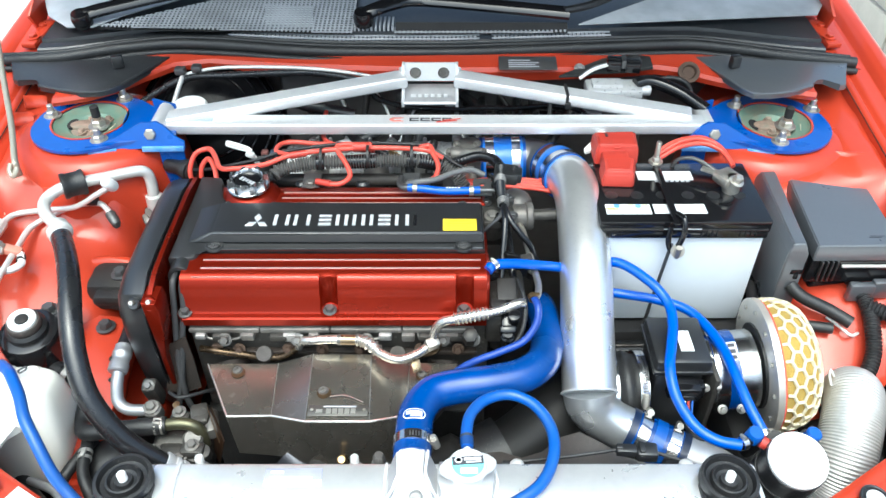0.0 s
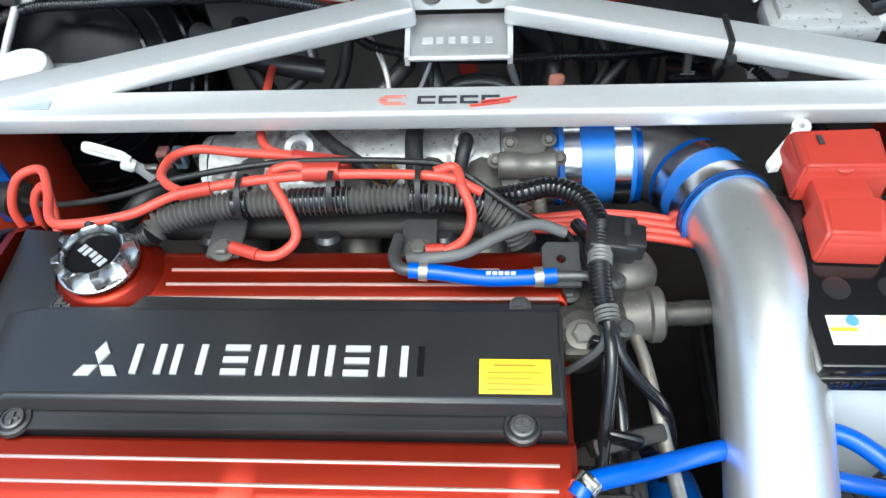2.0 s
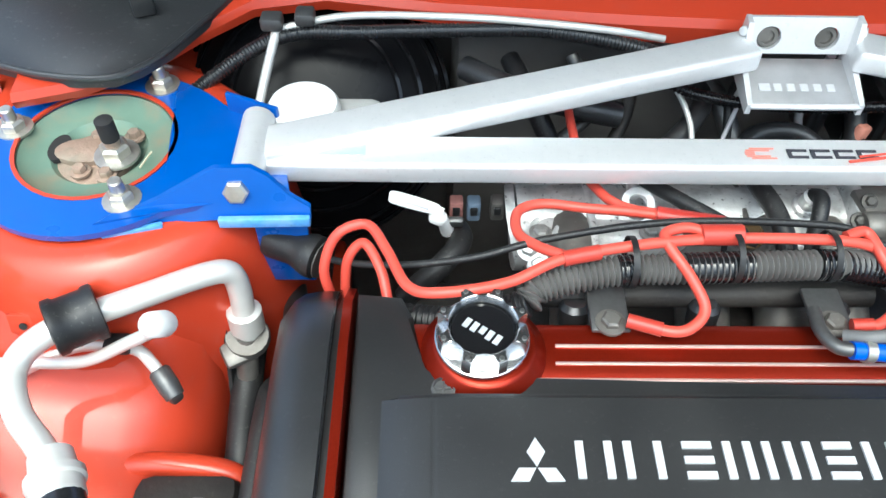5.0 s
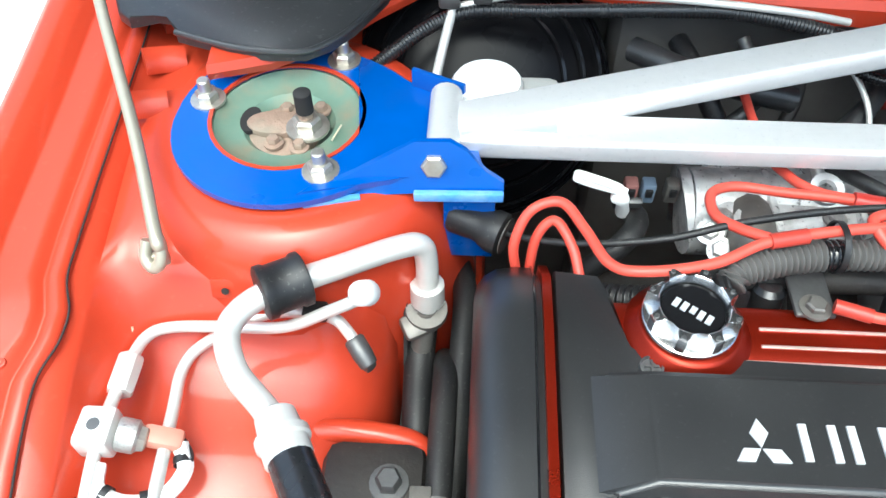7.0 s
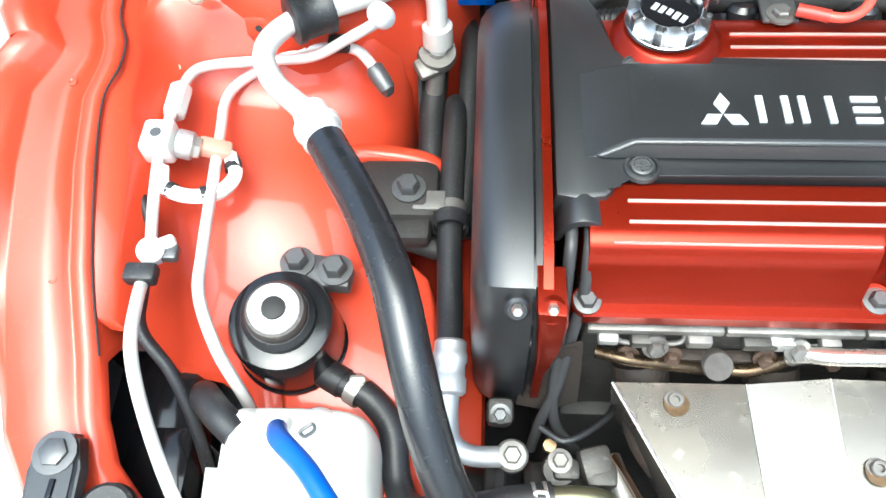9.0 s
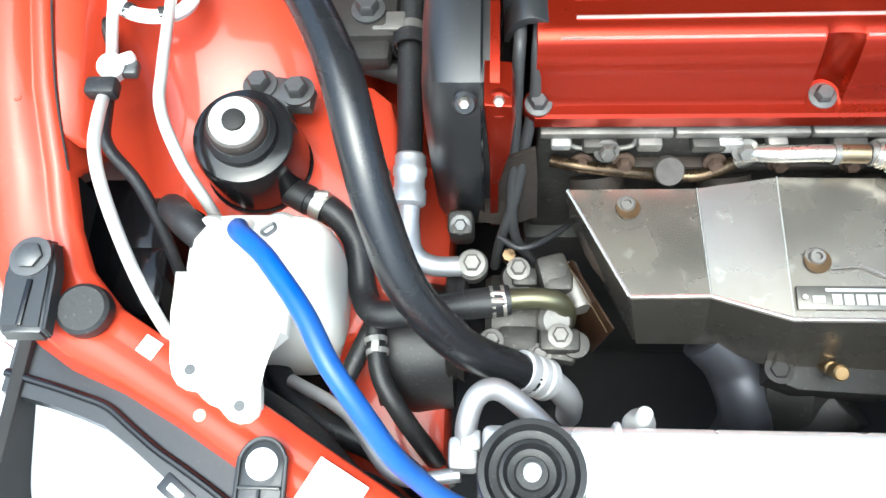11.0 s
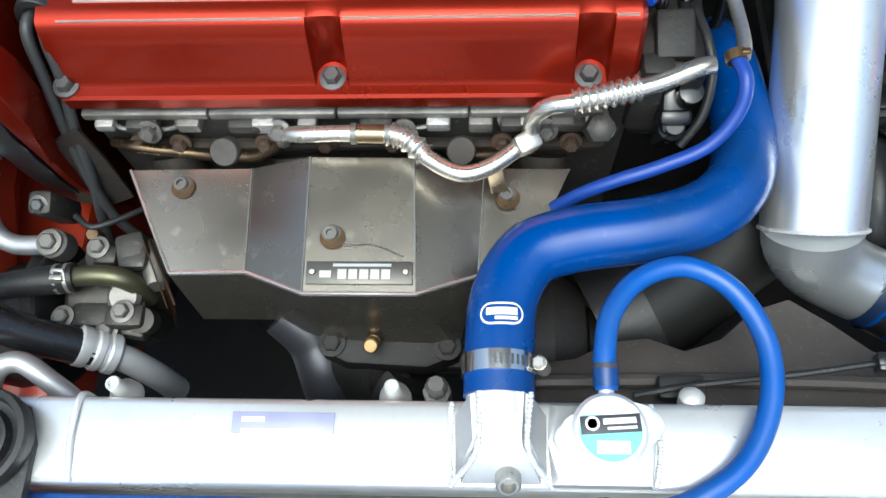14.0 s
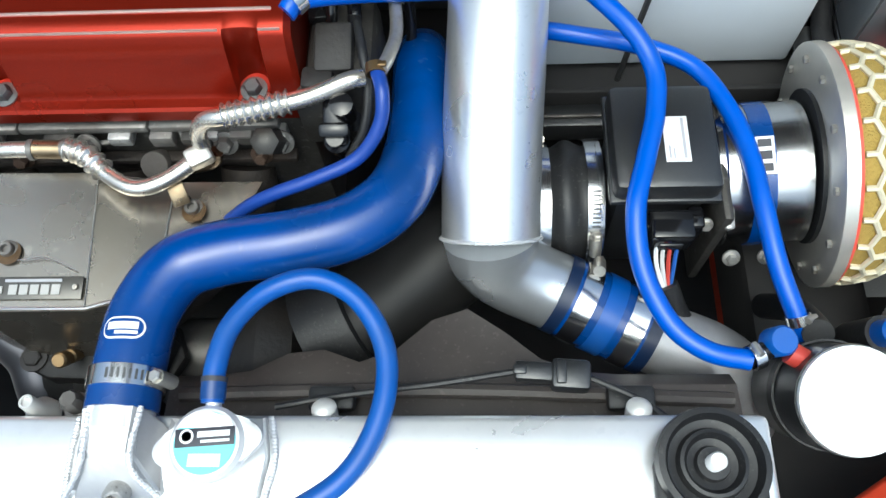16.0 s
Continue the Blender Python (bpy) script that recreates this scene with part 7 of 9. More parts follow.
# ---- blue overflow hose: from the cap round to the reservoir ----
OVER = [(-0.386, 0.461, 0.737), (-0.407, 0.473, 0.752), (-0.422, 0.485, 0.772), (-0.439, 0.506, 0.795), (-0.455, 0.527, 0.808), (-0.471, 0.555, 0.812), (-0.492, 0.583, 0.81), (-0.503, 0.596, 0.806), (-0.521, 0.613, 0.797), (-0.528, 0.624, 0.780)]
oh = thing("overflow_hose", "long bright blue silicone overflow hose looping past the radiator", "hose", (0.05, 0.45, 0.77))
part("hose", tube([(0.0262, 0.507, 0.782), (0.0262, 0.528, 0.784), (0.032, 0.553, 0.783), (0.05, 0.575, 0.780), (0.078, 0.584, 0.778), (0.105, 0.571, 0.776), (0.122, 0.542, 0.772), (0.122, 0.508, 0.770), (0.108, 0.476, 0.768), (0.085, 0.456, 0.767), (0.05, 0.443, 0.763), (-0.03, 0.438, 0.757), (-0.18, 0.442, 0.75), (-0.29, 0.443, 0.738), (-0.34, 0.447, 0.732)] + OVER, 0.0066, 14, 10), BLUE_V, oh)
part("spring_clip", band((0.0262, 0.520, 0.7835), (0, 1, 0.1), 0.0068, 0.003, 0.0008, 18), INK, oh, "dark spring clip near the cap")
part("hose_end", tube([(0.0262, 0.509, 0.782), (0.0262, 0.519, 0.7835)], 0.0074, 14, 2), BLUE, oh)

# ---- right side: battery, fuse box, air flow meter and filter ----
bt = thing("battery", "pale grey battery with black top and hold-down rod", "battery", (0.33, 0.895, 0.66))
part("case", span(0.218, 0.444, 0.830, 0.963, 0.655, 0.826, 0.004), BATT, bt)
part("lid", span(0.213, 0.447, 0.825, 0.968, 0.826, 0.846, 0.003), PLASTIC_G, bt)
part("lid_step", span(0.216, 0.444, 0.823, 0.845, 0.818, 0.834, 0.002), PLASTIC_G, bt)
for x in (0.222, 0.352, 0.405):
    part("rib", merge(*[span(x + 0.007 * k, x + 0.007 * k + 0.002, 0.8215, 0.8235, 0.822, 0.832, 0.0004) for k in range(4)]), PLASTIC_G, bt)
for k in range(6):
    part("filler_cap", lathe([(0.009, 0), (0.009, 0.0008), (0.007, 0.001), (0, 0.001)], (0.237 + 0.036 * k, 0.885, 0.846), (0, 0, 1), 20), PLASTIC, bt)
part("warning_label", box((0.255, 0.852, 0.8465), (0.062, 0.022, 0.0008), 0.0002), PAPER, bt, "white battery label with coloured marks")
bars(bt, (0.227, 0.842, 0.8469), (1, 0, 0), (0, 1, 0), [(0.0085 * k + 0.001 * j, 0.0026 * j, 0.0085 * k + 0.006 + 0.001 * (j % 2), 0.0026 * j + 0.0014) for j in range(4) for k in range(7)], INK_G, 0.0003)
bars(bt, (0.2245, 0.8505, 0.8469), (1, 0, 0), (0, 1, 0), [(0, 0, 0.017, 0.003)], YELLOW, 0.0004)
for k, mt_ in enumerate((PAPER, PALEBLUE, PAPER, GOLD, PALEBLUE, GOLD)):
    part("warning_mark", lathe([(0.0042, 0), (0.0042, 0.0006), (0, 0.0006)], (0.230 + 0.0098 * k, 0.8585, 0.8468), (0, 0, 1), 14), mt_, bt)
part("label", box((0.326, 0.853, 0.8465), (0.072, 0.021, 0.0008), 0.0002), PAPER, bt)
part("label", box((0.322, 0.933, 0.8465), (0.080, 0.022, 0.0008), 0.0002), PAPER, bt)
bars(bt, (0.305, 0.917, 0.8465), (1, 0, 0), (0, 1, 0), [(0.0075 * k, 0, 0.0075 * k + 0.0055, 0.004) for k in range(7)], INK_G, 0.0003)
for y_ in (0.8235, 0.8300):
    part("lid_line", span(0.300, 0.352, y_ - 0.0006, y_ + 0.0006, 0.8335, 0.8348, 0.0003), INK_G, bt)
bars(bt, (0.315, 0.928, 0.8469), (1, 0, 0), (0, 1, 0), [(0, 0, 0.03, 0.0015), (0, 0.004, 0.025, 0.0055)], INK_G, 0.0003)
hd = thing("battery_clamp", "black steel battery hold-down bar with hooked rod", "clamp", (0.313, 0.87, 0.85))
part("bar", box((0.313, 0.885, 0.851), (0.010, 0.15, 0.006), 0.002), PLASTIC_G, hd)
part("rear_stud", lathe([(0.004, 0), (0.004, 0.04), (0.0035, 0.041), (0, 0.041)], (0.313, 0.957, 0.848), (0, 0, 1), 12), ZINC, hd)
add_bolt(hd, (0.313, 0.957, 0.855), (0, 0, 1), 0.007, 0.008, ZINC)
part("hook", tube([(0.316, 0.83, 0.856), (0.321, 0.815, 0.858), (0.322, 0.806, 0.845), (0.318, 0.803, 0.825), (0.312, 0.806, 0.81), (0.306, 0.812, 0.82), (0.306, 0.816, 0.845)], 0.004, 10), PLASTIC_G, hd)
part("wing_nut", merge(hexbolt((0.317, 0.800, 0.815), (0, -1, 0.4), 0.0065, 0.007), tube([(0.316, 0.797, 0.808), (0.314, 0.79, 0.829)], 0.004, 10, 2)), ZINC, hd)
part("thin_rod", tube([(0.312, 0.815, 0.815), (0.306, 0.818, 0.73), (0.300, 0.82, 0.64)], 0.0026, 8), BOLT_D, hd)
rcv = thing("terminal_cover", "red plastic battery terminal cover", "cover", (0.256, 0.965, 0.846))
part("upper_shell", loft([([(0.224, 0.962), (0.288, 0.962), (0.292, 1.010), (0.224, 1.008)], 0.846), ([(0.225, 0.963), (0.287, 0.963), (0.291, 1.009), (0.225, 1.007)], 0.872), ([(0.229, 0.967), (0.283, 0.967), (0.286, 1.004), (0.230, 1.002)], 0.878)], 0.002), REDPL, rcv)
part("lower_shell", loft([([(0.226, 0.905), (0.272, 0.903), (0.282, 0.945), (0.228, 0.945)], 0.846), ([(0.228, 0.907), (0.270, 0.905), (0.280, 0.945), (0.230, 0.945)], 0.866), ([(0.232, 0.912), (0.266, 0.910), (0.275, 0.943), (0.235, 0.943)], 0.872)], 0.002), REDPL, rcv)
part("waist", box((0.252, 0.952, 0.857), (0.040, 0.03, 0.026), 0.005), REDPL, rcv)
part("hinge_lip", span(0.228, 0.284, 0.9655, 0.9685, 0.870, 0.8765, 0.001), REDPL, rcv)
part("side_tab", box((0.2845, 0.985, 0.858), (0.006, 0.016, 0.022), 0.0015), REDPL, rcv)
part("slot", box((0.243, 0.992, 0.8792), (0.004, 0.010, 0.001), 0.0003, pose(0, 0, 0, -6)), INK, rcv)
part("knob", lathe([(0.009, 0), (0.009, 0.003), (0.007, 0.004), (0, 0.004)], (0.255, 0.972, 0.873), (0, -0.1, 1), 18), REDPL, rcv)
nt_ = thing("battery_terminal", "grey lead battery terminal clamp with bolt", "terminal", (0.408, 0.9, 0.846))
part("post", lathe([(0.012, 0), (0.011, 0.022), (0.009, 0.024), (0, 0.024)], (0.408, 0.897, 0.846), (0, 0, 1), 18), ZINC, nt_)
part("clamp", box((0.402, 0.905, 0.862), (0.03, 0.03, 0.016), 0.004, pose(0, 0, 0, 0, 0, 25)), ZINC, nt_)
add_bolt(nt_, (0.409, 0.888, 0.868), (0.2, -0.3, 1), 0.007, 0.010, ZINC)
part("lug", box((0.385, 0.922, 0.862), (0.03, 0.012, 0.004), 0.001, pose(0, 0, 0, 0, 0, -35)), ZINC, nt_)
hose("ground_lead", [(0.39, 0.925, 0.862), (0.365, 0.945, 0.868), (0.345, 0.955, 0.86), (0.338, 0.96, 0.84)], 0.003, BOLT_D, "thin dark earth lead on the battery", "cable")
bt = thing("battery_tray", "black steel battery tray", "tray", (0.33, 0.9, 0.635))
part("floor", span(0.20, 0.46, 0.80, 0.98, 0.635, 0.648, 0.003), UNDER, bt)
for x0, x1, y0, y1 in ((0.20, 0.46, 0.797, 0.803), (0.20, 0.46, 0.978, 0.984), (0.197, 0.203, 0.80, 0.98), (0.457, 0.463, 0.80, 0.98)):
    part("lip", span(x0, x1, y0, y1, 0.635, 0.662, 0.002), UNDER, bt)
part("front_strip", span(0.235, 0.345, 0.782, 0.7855, 0.646, 0.6485, 0.001), CAST_D, bt, "thin bright steel edge")
part("bracket", span(0.23, 0.43, 0.775, 0.798, 0.620, 0.645, 0.003), PLASTIC, bt)
wk = thing("white_bracket", "white plastic bracket behind the battery", "bracket", (0.23, 1.01, 0.83))
part("tab", holed([(0.007 * math.cos(a), 0.007 * math.sin(a)) for a in np.linspace(-2.6, 2.6, 14)] + [(-0.045, 0.005), (-0.05, 0.0), (-0.045, -0.005)], [(0.0, 0.0, 0.0025)], 0.005, pose(0.245, 1.029, 0.856, 0, -8, 52)), WHITE, wk)

fb = thing("fuse_box", "black plastic fuse box, lid greyed for reflected sky", "fuse box", (0.58, 0.9, 0.7))
# lid greyed for the sky on its top, sides left black
part("lid", loft([([(0.506, 0.801), (0.628, 0.803), (0.638, 0.982), (0.520, 0.982)], 0.795), ([(0.506, 0.802), (0.628, 0.804), (0.638, 0.981), (0.520, 0.981)], 0.806), ([(0.510, 0.807), (0.624, 0.809), (0.633, 0.977), (0.525, 0.977)], 0.818)], 0.0015), SKY_GREYED, fb)
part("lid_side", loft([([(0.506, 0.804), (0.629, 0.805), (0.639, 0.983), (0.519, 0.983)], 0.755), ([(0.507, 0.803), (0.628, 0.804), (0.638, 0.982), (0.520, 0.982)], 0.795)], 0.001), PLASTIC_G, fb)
part("base", span(0.525, 0.625, 0.82, 0.97, 0.66, 0.755, 0.004), PLASTIC_G, fb)
for k in range(4):
    part("latch_rib", span(0.518 + 0.007 * k, 0.521 + 0.007 * k, 0.797, 0.803, 0.762, 0.797, 0.001), PLASTIC, fb)
part("trim_line", span(0.548, 0.622, 0.799, 0.803, 0.785, 0.789, 0.001), GREYMET, fb)
part("loom_outlet", box((0.585, 0.795, 0.745), (0.035, 0.012, 0.03), 0.003), SKY_GREYED, fb)
part("loom_outlet", box((0.612, 0.796, 0.75), (0.026, 0.012, 0.03), 0.003), SKY_GREYED, fb)
bars(fb, (0.585, 0.825, 0.8182), (1, 0, 0), (0, 1, 0), [(0, 0, 0.018, 0.0012), (0.003, 0.003, 0.022, 0.004), (0.012, -0.008, 0.0135, -0.004)], INK, 0.0003)
rb = thing("relay_box", "slim black relay box beside the fuse box", "relay box", (0.49, 0.9, 0.7))
part("body", loft([([(0.468, 0.80), (0.499, 0.80), (0.506, 0.975), (0.474, 0.975)], 0.70), ([(0.466, 0.796), (0.494, 0.796), (0.508, 0.980), (0.476, 0.980)], 0.812), ([(0.472, 0.801), (0.489, 0.802), (0.503, 0.976), (0.482, 0.974)], 0.826)], 0.0015), SKY_GREYED, rb)
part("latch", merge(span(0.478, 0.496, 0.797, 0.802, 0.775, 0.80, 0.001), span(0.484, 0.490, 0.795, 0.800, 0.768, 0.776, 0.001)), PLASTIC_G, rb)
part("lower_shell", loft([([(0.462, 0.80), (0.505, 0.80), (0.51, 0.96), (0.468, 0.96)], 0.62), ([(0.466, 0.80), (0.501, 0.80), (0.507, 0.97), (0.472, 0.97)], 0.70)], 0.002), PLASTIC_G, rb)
hose("loom_branch", [(0.462, 0.86, 0.70), (0.458, 0.82, 0.695), (0.468, 0.785, 0.70), (0.50, 0.765, 0.71), (0.54, 0.752, 0.715)], 0.008, RUBBER, "black taped cable under the relay box", "cable")
hose("loom_branch", [(0.452, 0.84, 0.68), (0.455, 0.80, 0.675), (0.475, 0.76, 0.675), (0.51, 0.72, 0.68)], 0.010, RUBBER, "black taped cable under the relay box", "cable")
hose("loom_branch", [(0.58, 0.82, 0.75), (0.585, 0.805, 0.742), (0.592, 0.78, 0.735), (0.59, 0.745, 0.722), (0.58, 0.705, 0.70), (0.545, 0.665, 0.68), (0.50, 0.64, 0.67)], 0.010, RUBBER, "black corrugated loom below the fuse box", "cable", ribs=0.0022, pitch=0.005)
hose("loom_branch", [(0.592, 0.775, 0.735), (0.615, 0.757, 0.737), (0.655, 0.745, 0.745)], 0.011, RUBBER, "black corrugated loom below the fuse box", "cable", ribs=0.0022, pitch=0.005)
hose("loom_branch", [(0.485, 0.80, 0.755), (0.50, 0.785, 0.745), (0.535, 0.768, 0.735), (0.56, 0.75, 0.728)], 0.009, RUBBER, "black taped cable under the relay box", "cable")
hose("white_striped_wire", [(0.535, 0.768, 0.722), (0.55, 0.755, 0.716), (0.562, 0.742, 0.712), (0.575, 0.748, 0.71)], 0.0022, GREYMET, "thin pale wire hanging at the loom", "cable")

AX = (1, 0, 0)
af = thing("air_flow_meter", "black air flow meter box with wiring plug", "air flow meter", (0.308, 0.69, 0.66))
part("box", merge(span(0.271, 0.344, 0.658, 0.742, 0.722, 0.750, 0.006), span(0.275, 0.340, 0.662, 0.738, 0.61, 0.722, 0.01)), PLASTIC, af)
part("rim", span(0.269, 0.346, 0.656, 0.744, 0.728, 0.7335, 0.002), PLASTIC, af)
lb = part("label", box((0.3145, 0.6955, 0.7506), (0.017, 0.036, 0.0008), 0.0002), PAPER, af)
bars(lb, (0.3085, 0.68, 0.751), (1, 0, 0), (0, 1, 0), [(0, 0, 0.0012, 0.010), (0.003, 0, 0.004, 0.008), (0.0098, 0.0, 0.0118, 0.032)], INK_G, 0.0003)
part("plug", box((0.312, 0.643, 0.715), (0.03, 0.022, 0.024), 0.003), PLASTIC_G, af)
for k, mt_ in enumerate((PAPER, GREYMET, REDPL, BLUE_V)):
    part("plug_wire", tube([(0.303 + 0.005 * k, 0.636, 0.712), (0.304 + 0.004 * k, 0.622, 0.70), (0.315, 0.60, 0.68), (0.33, 0.585, 0.65)], 0.0016, 6), mt_, af)
part("wire_sleeve", tube([(0.312, 0.612, 0.69), (0.325, 0.592, 0.67), (0.35, 0.575, 0.65), (0.37, 0.57, 0.62)], 0.008, 10), RUBBER, af)
add_bolt(af, (0.338, 0.648, 0.713), (0, -1, 0.6), 0.0035, 0.005, ZINC)
part("end_flange", box((0.349, 0.697, 0.678), (0.008, 0.11, 0.110), 0.004), GRIME, af)
part("silver_clip", box((0.352, 0.652, 0.712), (0.007, 0.016, 0.026), 0.002, pose(0, 0, 0, 20)), CAST, af)
for q_, d_ in (((0.296, 0.652, 0.706), (0.012, 0.014, 0.02)), ((0.331, 0.652, 0.708), (0.011, 0.016, 0.022)), ((0.312, 0.6365, 0.708), (0.018, 0.012, 0.016))):
    part("plug_socket", box(q_, d_, 0.002), PLASTIC_G, af)
add_bolt(af, (0.349, 0.745, 0.73), (0, 0.3, 1), 0.006, 0.012, ZINC)
for x, y, z in ((0.36, 0.632, 0.69), (0.385, 0.633, 0.69)):
    add_bolt(af, (x, y, z), (0, -0.8, 0.6), 0.0042, 0.005, ZINC)
it = thing("intake_tube", "black rubber intake bellows with steel clamps", "hose", (0.235, 0.69, 0.66))
part("bellows", tube([(0.195, 0.69, 0.655), (0.272, 0.69, 0.665)], lambda t: 0.049 + 0.003 * math.cos(t * 18), 30, 20), RUBBER, it)
worm_clamp(it, (0.226, 0.69, 0.658), AX, 0.050, 0.012, (0, 1, 0.5))
worm_clamp(it, (0.264, 0.69, 0.663), AX, 0.051, 0.012, (0, -1, 0.6))
part("metal_neck", tube([(0.06, 0.60, 0.62), (0.10, 0.62, 0.625), (0.15, 0.66, 0.635), (0.20, 0.69, 0.655)], 0.045, 26), NECK, it)
part("bright_collar", lathe([(0.046, -0.012), (0.047, -0.010), (0.047, 0.010), (0.046, 0.012)], (0.212, 0.69, 0.657), AX, 32), ADAPT, it)
part("black_boot", tube([(0.05, 0.595, 0.62), (0.085, 0.61, 0.63)], 0.05, 24, 6), RUBBER, it)
FAX = Vector((1.0, -0.013, 0.136)).normalized()
FU = FAX.cross(Vector((0, 0, 1))).normalized() * -1
FV = FAX.cross(FU)
FC = Vector((0.424, 0.7045, 0.6935))
ad = thing("filter_adapter", "polished aluminium filter adapter with blue band", "adapter", (0.38, 0.70, 0.665))
AC = Vector((0.387, 0.703, 0.686))
part("barrel", lathe([(0.050, -0.034), (0.0532, -0.032), (0.0532, 0.030), (0.051, 0.032), (0, 0.032)], AC, FAX, 40), ADAPT, ad)
part("blue_band", band(AC - FAX * 0.002, FAX, 0.0534, 0.015, 0.0006, 40), BLUE, ad, "blue band with white patch")
part("rolled_rim", lathe([(0.0532, -0.034), (0.0548, -0.032), (0.0548, -0.028), (0.0532, -0.026)], AC, FAX, 40), ADAPT, ad)
a_m = radians(105)
m_n = FU * math.cos(a_m) + FV * math.sin(a_m)
if m_n.z < 0:
    m_n = FU * math.cos(a_m) - FV * math.sin(a_m)
m_t = m_n.cross(FAX)
m_c = AC - FAX * 0.002 + m_n * 0.0536
part("mark", prism([(-0.0065, -0.0135), (0.0065, -0.0135), (0.0065, 0.0135), (-0.0065, 0.0135)], -0.0035, 0.0009, 0, Matrix.Translation(m_c) @ Matrix((FAX, m_t, m_n)).transposed().to_4x4()), PAPER, ad)
bars(ad, m_c + m_n * 0.0009, FAX, m_t, [(-0.0045, -0.0115, 0.0045, -0.0060), (-0.0045, -0.0030, 0.0045, 0.0030), (-0.0045, 0.0060, 0.0045, 0.0115)], INK, 0.0003)
fl = thing("mushroom_air_filter", "gold mesh mushroom air filter with yellow foam", "air filter", (0.45, 0.70, 0.665))
part("ring_plate", lathe([(0.057, 0.0), (0.088, 0.0), (0.090, 0.002), (0.090, 0.006), (0.088, 0.0075), (0.057, 0.0075)], FC, FAX, 48), mat("satin_ring_metal", (0.36, 0.335, 0.29), 0.45, 0.75, 0.1, 100, dirt=0.4, dirt_c=(0.2, 0.185, 0.16), dscale=20), fl, "satin metal mounting ring")
part("bright_rim", lathe([(0.0886, -0.0008), (0.0912, 0.0004), (0.0912, 0.0085), (0.0886, 0.0098)], FC, FAX, 48), mat("champagne_rim", (0.72, 0.68, 0.6), 0.35, 0.7, 0.08, 90), fl, "pale rolled rim")
part("inner_throat", lathe([(0.052, -0.004), (0.058, -0.004), (0.058, 0.006), (0.052, 0.006)], FC, FAX, 36), RUBBER, fl)
for k in range(12):
    a = 2 * math.pi * k / 12 + 0.2
    add_bolt(fl, FC - FAX * 0.001 + (FU * math.cos(a) + FV * math.sin(a)) * 0.079, -FAX, 0.0032, 0.003, ZINC, False)
part("red_gasket", lathe([(0.086, 0.0085), (0.0892, 0.0095), (0.0888, 0.0115), (0.086, 0.0115)], FC, FAX, 48), LEAD, fl)
DOME = [(0.085, 0.010), (0.087, 0.018), (0.086, 0.030), (0.082, 0.043), (0.073, 0.055), (0.056, 0.064), (0.03, 0.070), (0.0, 0.072)]
part("foam", lathe(DOME, FC, FAX, 48), FOAM, fl)


def dome_at(u, a, off=0.0015):
    f = u * (len(DOME) - 1)
    i = min(int(f), len(DOME) - 2)
    t = f - i
    r = DOME[i][0] * (1 - t) + DOME[i + 1][0] * t + off
    h = DOME[i][1] * (1 - t) + DOME[i + 1][1] * t + off * u
    return FC + FAX * h + (FU * math.cos(a) + FV * math.sin(a)) * r


mesh_bm = bmesh.new()
NR, rows_u = 25, [0.0, 0.17, 0.32, 0.46, 0.58, 0.69]
for j in range(len(rows_u) - 1):
    for k in range(NR):
        sft = 0.5 * (j % 2)
        a0, a1, am = (2 * math.pi * (k + q + sft) / NR for q in (0, 1, 0.5))
        u0, u1 = rows_u[j], rows_u[j + 1]
        du = (u1 - u0)
        segs = [(dome_at(u0 + du * 0.3, a0), dome_at(u0 + du * 0.95, a0)), (dome_at(u0 + du * 0.95, a0), dome_at(u1 + du * 0.28, am)), (dome_at(u1 + du * 0.28, am), dome_at(u0 + du * 0.95, a1))]
        for p, q in segs:
            mesh_bm = merge(mesh_bm, tube([p, q], 0.0021, 6, 2))
part("hexagonal_mesh", mesh_bm, GOLD, fl, "pale gold hexagonal mesh")

G2 = "blue vacuum hoses"
hA = thing("vacuum_hose", "bright blue silicone vacuum hose over the intake", "hose", (0.3, 0.7, 0.76), G2)
HA = [(0.058, 0.745, 0.829), (0.067, 0.754, 0.831), (0.10, 0.766, 0.822), (0.15, 0.789, 0.797), (0.195, 0.807, 0.776), (0.238, 0.806, 0.79), (0.277, 0.769, 0.788), (0.297, 0.737, 0.778), (0.297, 0.705, 0.772), (0.288, 0.67, 0.769), (0.279, 0.635, 0.765), (0.282, 0.60, 0.752), (0.298, 0.567, 0.741), (0.32, 0.549, 0.738), (0.346, 0.543, 0.737)]
part("hose", tube(HA, 0.0067, 14, 10), BLUE_H, hA)
worm_clamp(hA, (0.064, 0.752, 0.8315), (0.6, 0.7, 0), 0.0075, 0.008, (0, -0.3, 1))
hB = thing("vacuum_hose", "bright blue silicone vacuum hose beside the battery", "hose", (0.35, 0.7, 0.74), G2)
HB = [(0.188, 0.803, 0.736), (0.212, 0.803, 0.739), (0.253, 0.793, 0.742), (0.30, 0.783, 0.74), (0.338, 0.763, 0.739), (0.358, 0.725, 0.739), (0.367, 0.69, 0.738), (0.371, 0.65, 0.736), (0.377, 0.61, 0.728), (0.388, 0.578, 0.716), (0.395, 0.565, 0.705)]
part("hose", tube(HB, 0.0067, 14, 10), BLUE_H, hB)
worm_clamp(hB, (0.389, 0.577, 0.7155), (0.3, -0.8, -0.5), 0.0072, 0.007, (0.3, 0.3, 1))
part("hose_end", tube([HB[0], (0.197, 0.803, 0.737)], 0.0076, 14, 2), BLUE, hB)

